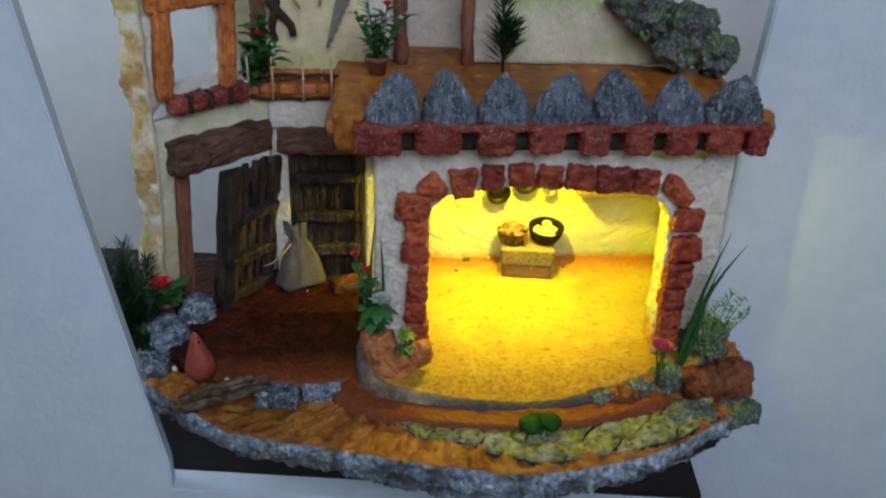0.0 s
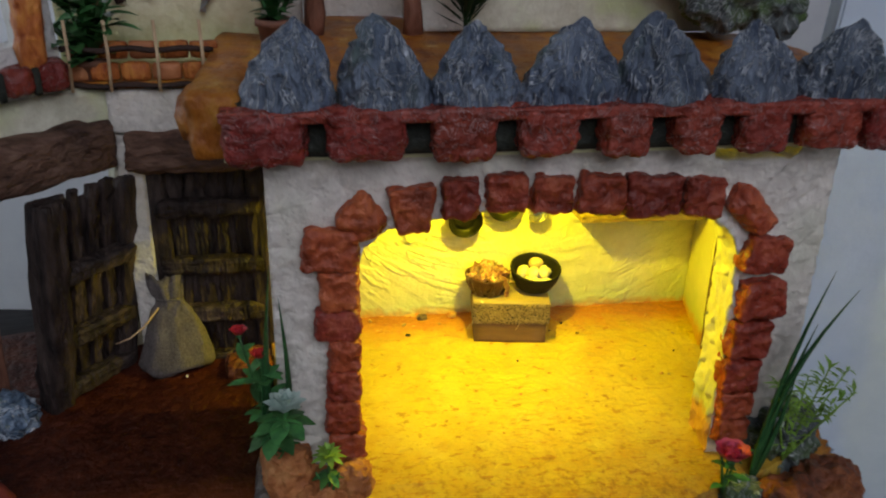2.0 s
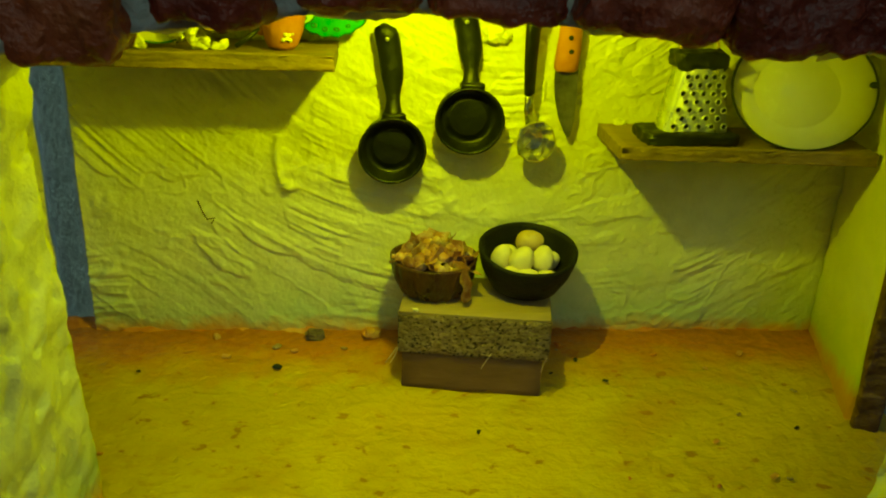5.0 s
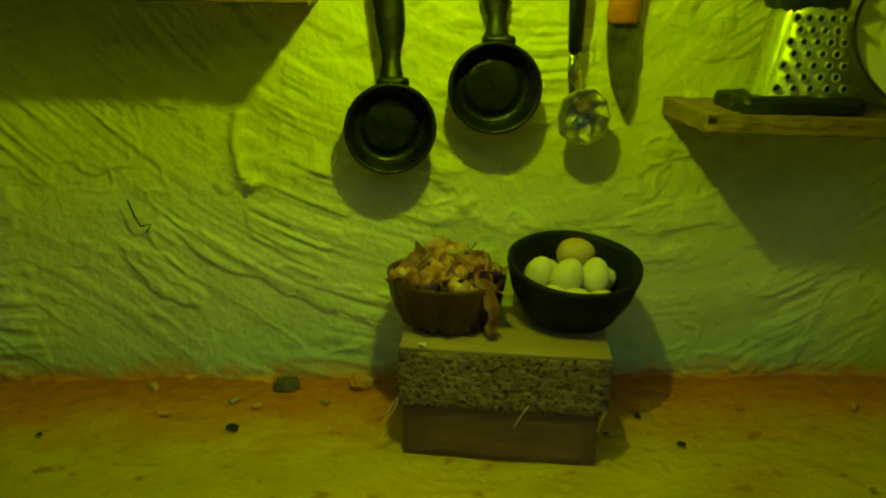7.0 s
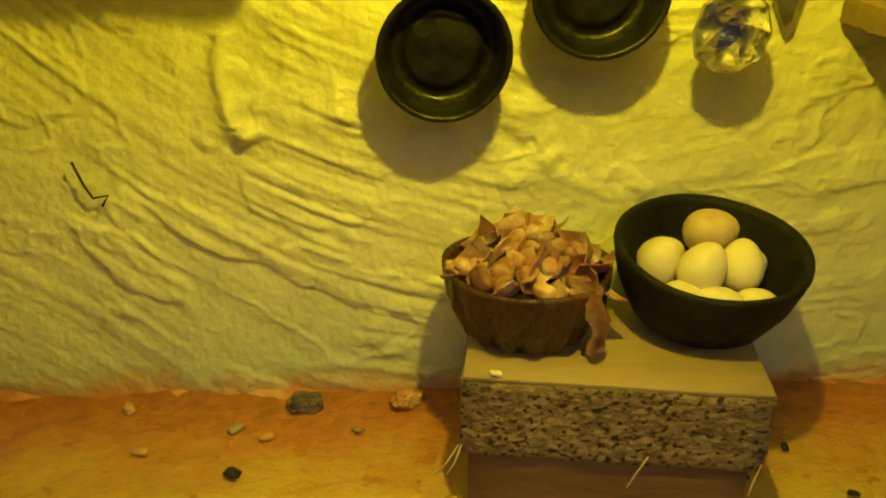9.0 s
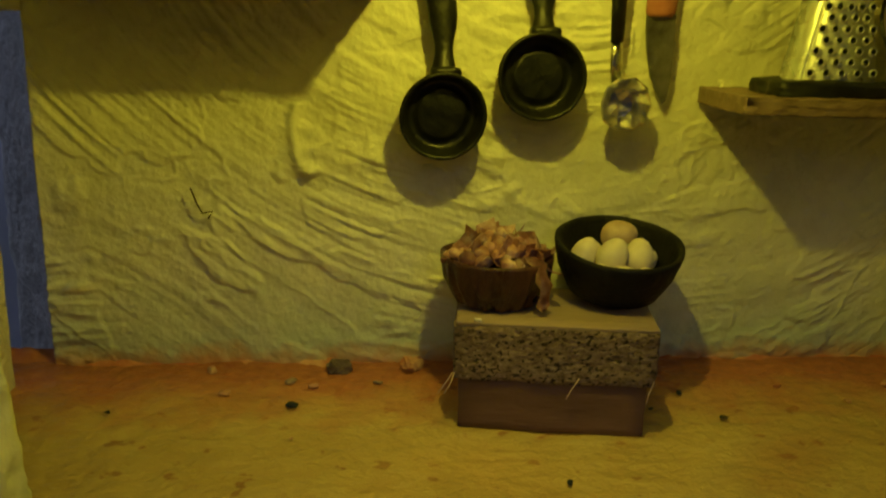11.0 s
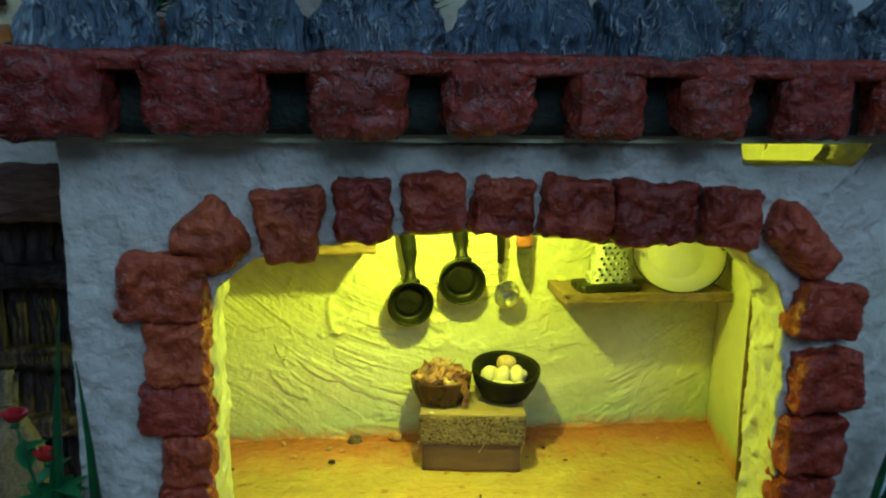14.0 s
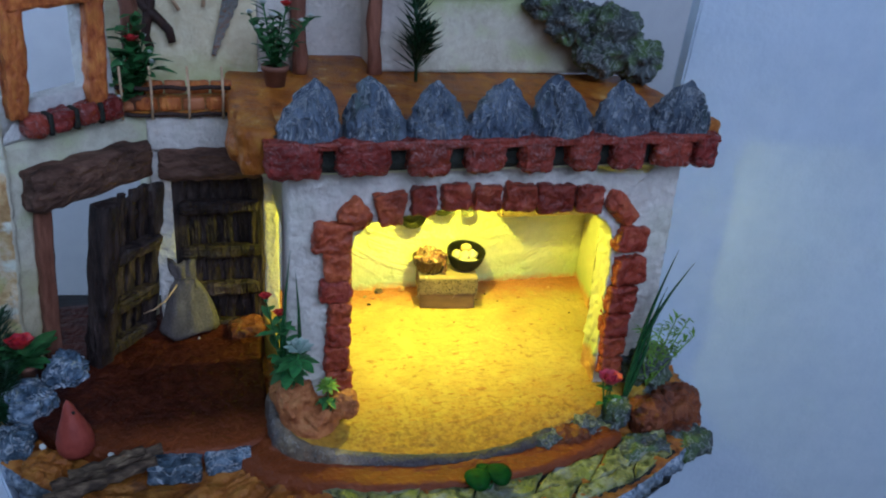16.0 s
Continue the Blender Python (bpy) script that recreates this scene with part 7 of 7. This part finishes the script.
potted("potted rose bush with a red bloom on the terrace", (-0.0957, 0.0080, 0.1545), 0.0078, 0.0125,
       [(0.007, 0.0, 0.046, "red", 0.95), (-0.006, 0.002, 0.047, "white", 1.0), (-0.001, -0.003, 0.040, "white", 1.1), (-0.014, -0.002, 0.042, "white", 0.9), (0.016, 0.002, 0.037, "white", 0.9), (0.004, 0.004, 0.039, "white", 0.9), (0.021, 0.0, 0.040, "white", 0.9), (-0.010, -0.004, 0.034, "white", 0.8)], 1.1, 3)
potted("small potted plant with a red flower by the window", (-0.1755, 0.0080, 0.1400), 0.0065, 0.0100,
       [(0.001, -0.004, 0.040, "red", 1.2), (-0.007, 0.0, 0.036, None, 0), (0.007, 0.001, 0.042, "white", 0.8), (0.011, -0.003, 0.028, "white", 0.9), (-0.013, -0.003, 0.026, None, 0), (0.0, 0.0, 0.050, None, 0), (0.004, 0.003, 0.056, None, 0), (0.010, -0.004, 0.034, "white", 0.7)], 1.6, 13)
rp = potted("potted red rose standing on a blue-grey stone", (-0.2440, -0.0400, -0.0035), 0.0075, 0.0105, [(0.0, -0.004, 0.0215, "red", 2.2), (-0.006, 0.0, 0.017, None, 0), (0.007, 0.002, 0.019, None, 0)], 1.2, 23, "wide")

fp = thing("flowering_plant", "leafy plant with two red flowers and a pale rosette", "plant", (-0.0990, -0.0940, 0.0000))
stems(fp, (0, 0, 0), [(0.003, -0.013, 0.0385), (-0.013, -0.002, 0.066), (-0.006, -0.003, 0.056), (0.0, -0.002, 0.040), (-0.008, 0, 0.036)])
flower(fp, "red", (-0.013, -0.002, 0.066), 0.95)
flower(fp, "red", (-0.006, -0.003, 0.056), 0.95)
for k, t in enumerate(((-0.013, -0.002, 0.062), (-0.006, -0.003, 0.052), (0.0, -0.002, 0.040), (-0.008, 0, 0.036))):
    leaves_along(fp, (0, 0, 0.008), t, "green", 11, 1.05, 40 + k)
rosette(fp, "pale", (0.003, -0.013, 0.0390), 8, 3, 72, 1.05)
rosette(fp, "wide", (0.002, -0.012, 0.0330), 7, 1, 92, 0.95)
rosette(fp, "wide", (-0.002, -0.006, 0.0240), 7, 1, 105, 0.95)
rosette(fp, "wide", (-0.006, -0.002, 0.0450), 5, 1, 60, 0.7)
gr = thing("rosette_plant", "small lime-green rosette plant beside the arch", "plant", (-0.0805, -0.1075, 0.0050))
stems(gr, (0, 0, -0.010), [(0, 0, 0.010), (0.004, -0.002, 0.004), (-0.005, -0.001, 0.004)])
rosette(gr, "lime", (0, 0, 0.0105), 9, 3, 80, 1.0)
rosette(gr, "small", (0, 0, 0.002), 6, 1, 95, 1.3)


def blade(parent, base_at, tip, bend, w=0.0022):
    b, e = Vector(base_at), Vector(tip)
    pts = [b.lerp(e, s) + Vector(bend) * math.sin(s * math.pi) for s in (0, 0.15, 0.3, 0.45, 0.6, 0.75, 0.9, 1.0)]
    part("blade", tube(pts, [w * 0.9, w, w, w * 0.9, w * 0.75, w * 0.5, w * 0.25, w * 0.06], 7, True, 0.35), grass_green, parent)


gl = thing("grass_tuft", "tuft of tall dark green grass by the wall", "grass", (-0.0985, -0.0950, 0.0))
for t, bend in (((-0.0005, -0.004, 0.095), (-0.004, 0, 0)), ((0.002, -0.003, 0.082), (0.003, 0, 0)), ((-0.005, -0.004, 0.060), (-0.003, 0, 0))):
    blade(gl, (0, 0, -0.012), t, bend, 0.0021)
grt = thing("grass_tuft", "tuft of tall dark green grass beside the arch", "grass", (0.1060, -0.1040, -0.012))
for t, bend in (((0.0190, 0.0, 0.096), (-0.004, 0, 0)), ((0.0300, -0.002, 0.088), (-0.006, 0, 0.006)), ((0.0130, 0.0, 0.060), (-0.004, 0, 0)), ((0.0090, -0.003, 0.050), (0.002, 0, 0)), ((0.0160, 0.0, 0.072), (-0.002, 0, 0))):
    blade(grt, (0, 0, -0.006), t, bend, 0.0040)
sp = thing("fern_sprig", "feathery yellow-green sprig beside the arch", "plant", (0.1220, -0.1000, -0.012))
tips = [(0.022, 0.0, 0.046), (0.012, -0.002, 0.050), (0.026, -0.003, 0.036), (0.004, 0.0, 0.044), (-0.014, -0.006, 0.046), (0.018, -0.004, 0.028), (-0.004, -0.003, 0.034)]
stems(sp, (0, 0, 0), tips, 0.0004, leaf_lime)
for k, t in enumerate(tips):
    rnd = random.Random(80 + k)
    for i in range(34):
        p = Vector((0, 0, 0.004)).lerp(Vector(t), (i + 1) / 34) + Vector((0, 0, 0.006 * math.sin(math.pi * (i + 1) / 34)))
        put("leaf", LEAF["sprig"], sp, pose(*p, 0, -rnd.uniform(0, 60), rnd.uniform(0, 360)) @ Matrix.Scale(rnd.uniform(1.2, 2.0), 4))
rs = thing("rose", "pink-red rose with green leaves at the arch's foot", "rose", (0.0870, -0.1140, -0.0150))
stems(rs, (0, 0, 0), [(0, -0.001, 0.0155), (0.004, 0.0, 0.020), (-0.003, 0.001, 0.020)])
flower(rs, "pink", (0, -0.002, 0.0185), 1.75, 8, 4)
leaves_along(rs, (0, 0, 0), (0.004, 0, 0.024), "green", 5, 1.0, 91)
leaves_along(rs, (0, 0, 0), (-0.003, 0.001, 0.022), "green", 4, 0.9, 92)
clover = thing("clover", "two round dark green clover leaves on the ground", "plant", (0.0010, -0.1560, ground_top(0.001, -0.156) + 0.0045))
for k, (dx, dy, s) in enumerate(((-0.0070, 0.0, 1.0), (0.0058, 0.002, 1.0), (-0.001, 0.006, 0.7))):
    part("stem", tube([(0, 0, -0.003), (dx * 0.6, dy * 0.6, 0.004), (dx, dy, 0.0062)], 0.0005, 6), leaf_green, clover)
    part("leaf", moved(lathe([(0, 0.0008), (0.0050 * s, 0.0004), (0.0074 * s, -0.0012), (0.0070 * s, -0.0016), (0.0048 * s, -0.0002), (0, 0.0002)], 18, lambda a, i: 1 + 0.08 * math.sin(3 * a)), pose(dx, dy, 0.0064, 18, 6 * k, 0)), clover_green, clover)


def needle_plant(name, label, at, twigs, length, count, width, seed, category="plant", mat=None):
    """A plastic conifer: twigs closely set with thin needles."""
    p = thing(name, label, category, at)
    rnd = random.Random(seed)
    verts, faces = [], []
    for (b, e) in twigs:
        b, e = Vector(b), Vector(e)
        part("twig", tube([b, b.lerp(e, 0.5) + Vector((0, 0, 0.001)), e], [0.0011, 0.0009, 0.0004], 6), mat or needle_green, p)
        d = (e - b).normalized()
        s1 = d.orthogonal().normalized()
        s2 = d.cross(s1)
        for k in range(count):
            s = (k + rnd.random()) / count
            o = b.lerp(e, 0.12 + 0.88 * s)
            a = k * 2.4 + rnd.uniform(-0.3, 0.3)
            out = (s1 * math.cos(a) + s2 * math.sin(a)) * 0.8 + d * rnd.uniform(0.35, 0.8)
            ln = length * (1.0 - 0.45 * s) * rnd.uniform(0.8, 1.15)
            tip = o + out.normalized() * ln + Vector((0, 0, 0.06 * ln))
            w = out.cross(d).normalized() * width
            q = out.normalized().cross(w).normalized() * width * 0.6
            i = len(verts)
            mid = o.lerp(tip, 0.45)
            verts += [o, mid + w, mid - w, mid + q, tip]
            faces += [(i, i + 1, i + 3), (i, i + 3, i + 2), (i + 1, i + 4, i + 3), (i + 3, i + 4, i + 2), (i, i + 2, i + 1), (i + 1, i + 2, i + 4)]
    me = bpy.data.meshes.new("needles")
    me.from_pydata([tuple(v) for v in verts], [], faces)
    me.materials.append(mat or needle_green)
    crown = new("needles", me)
    crown.parent = p
    crown["kind"] = "stuff"
    return p


needle_plant("pine_sprig", "dark green plastic pine sprig on the terrace", (-0.0065, 0.0200, 0.1535), [((0, 0, -0.002), (-0.002, 0, 0.066)), ((0, 0, 0.012), (0.004, -0.002, 0.034))], 0.0200, 96, 0.0012, 5)
random.seed(7)
needle_plant("conifer", "dark green plastic conifer at the model's edge", (-0.2600, -0.0520, -0.022),
             [((0, 0, -0.004), (-0.006, 0.010, 0.074)), ((0, 0, 0.002), (-0.022, 0.012, 0.066)), ((0, 0, 0.002), (0.008, 0.012, 0.062)), ((0, 0, 0.0), (-0.020, -0.002, 0.040)), ((0, 0, 0.0), (0.010, -0.002, 0.034)), ((0, 0, 0.0), (-0.014, -0.004, 0.016)), ((0, 0, 0.0), (0.004, -0.008, 0.014)), ((0, 0, 0.01), (-0.014, 0.0, 0.054)),
              ((-0.002, 0.004, 0.020), (-0.010, 0.014, 0.058)), ((0, 0, 0.004), (-0.006, -0.006, 0.034))], 0.0170, 210, 0.0006, 9, "tree")
needle_plant("grass_tuft", "small green grass tuft on the window sill", (-0.2310, -0.0330, 0.1490), [((0, 0, 0), (0.001, 0, 0.004))], 0.0075, 60, 0.0003, 15, "grass", leaf_green)
tw = thing("succulent", "small lime-green succulent on the terrace wall", "plant", (0.0575, 0.0470, 0.2035))
rosette(tw, "lime", (0, -0.004, 0.0185), 9, 3, 80, 1.3)
stems(tw, (0, 0, -0.002), [(0, -0.004, 0.0185), (0.004, -0.002, 0.007), (-0.004, -0.004, 0.008)])
rosette(tw, "green", (0, -0.003, 0.009), 7, 2, 80, 0.9)
rosette(tw, "small", (0, 0, 0.002), 7, 2, 95, 1.3)
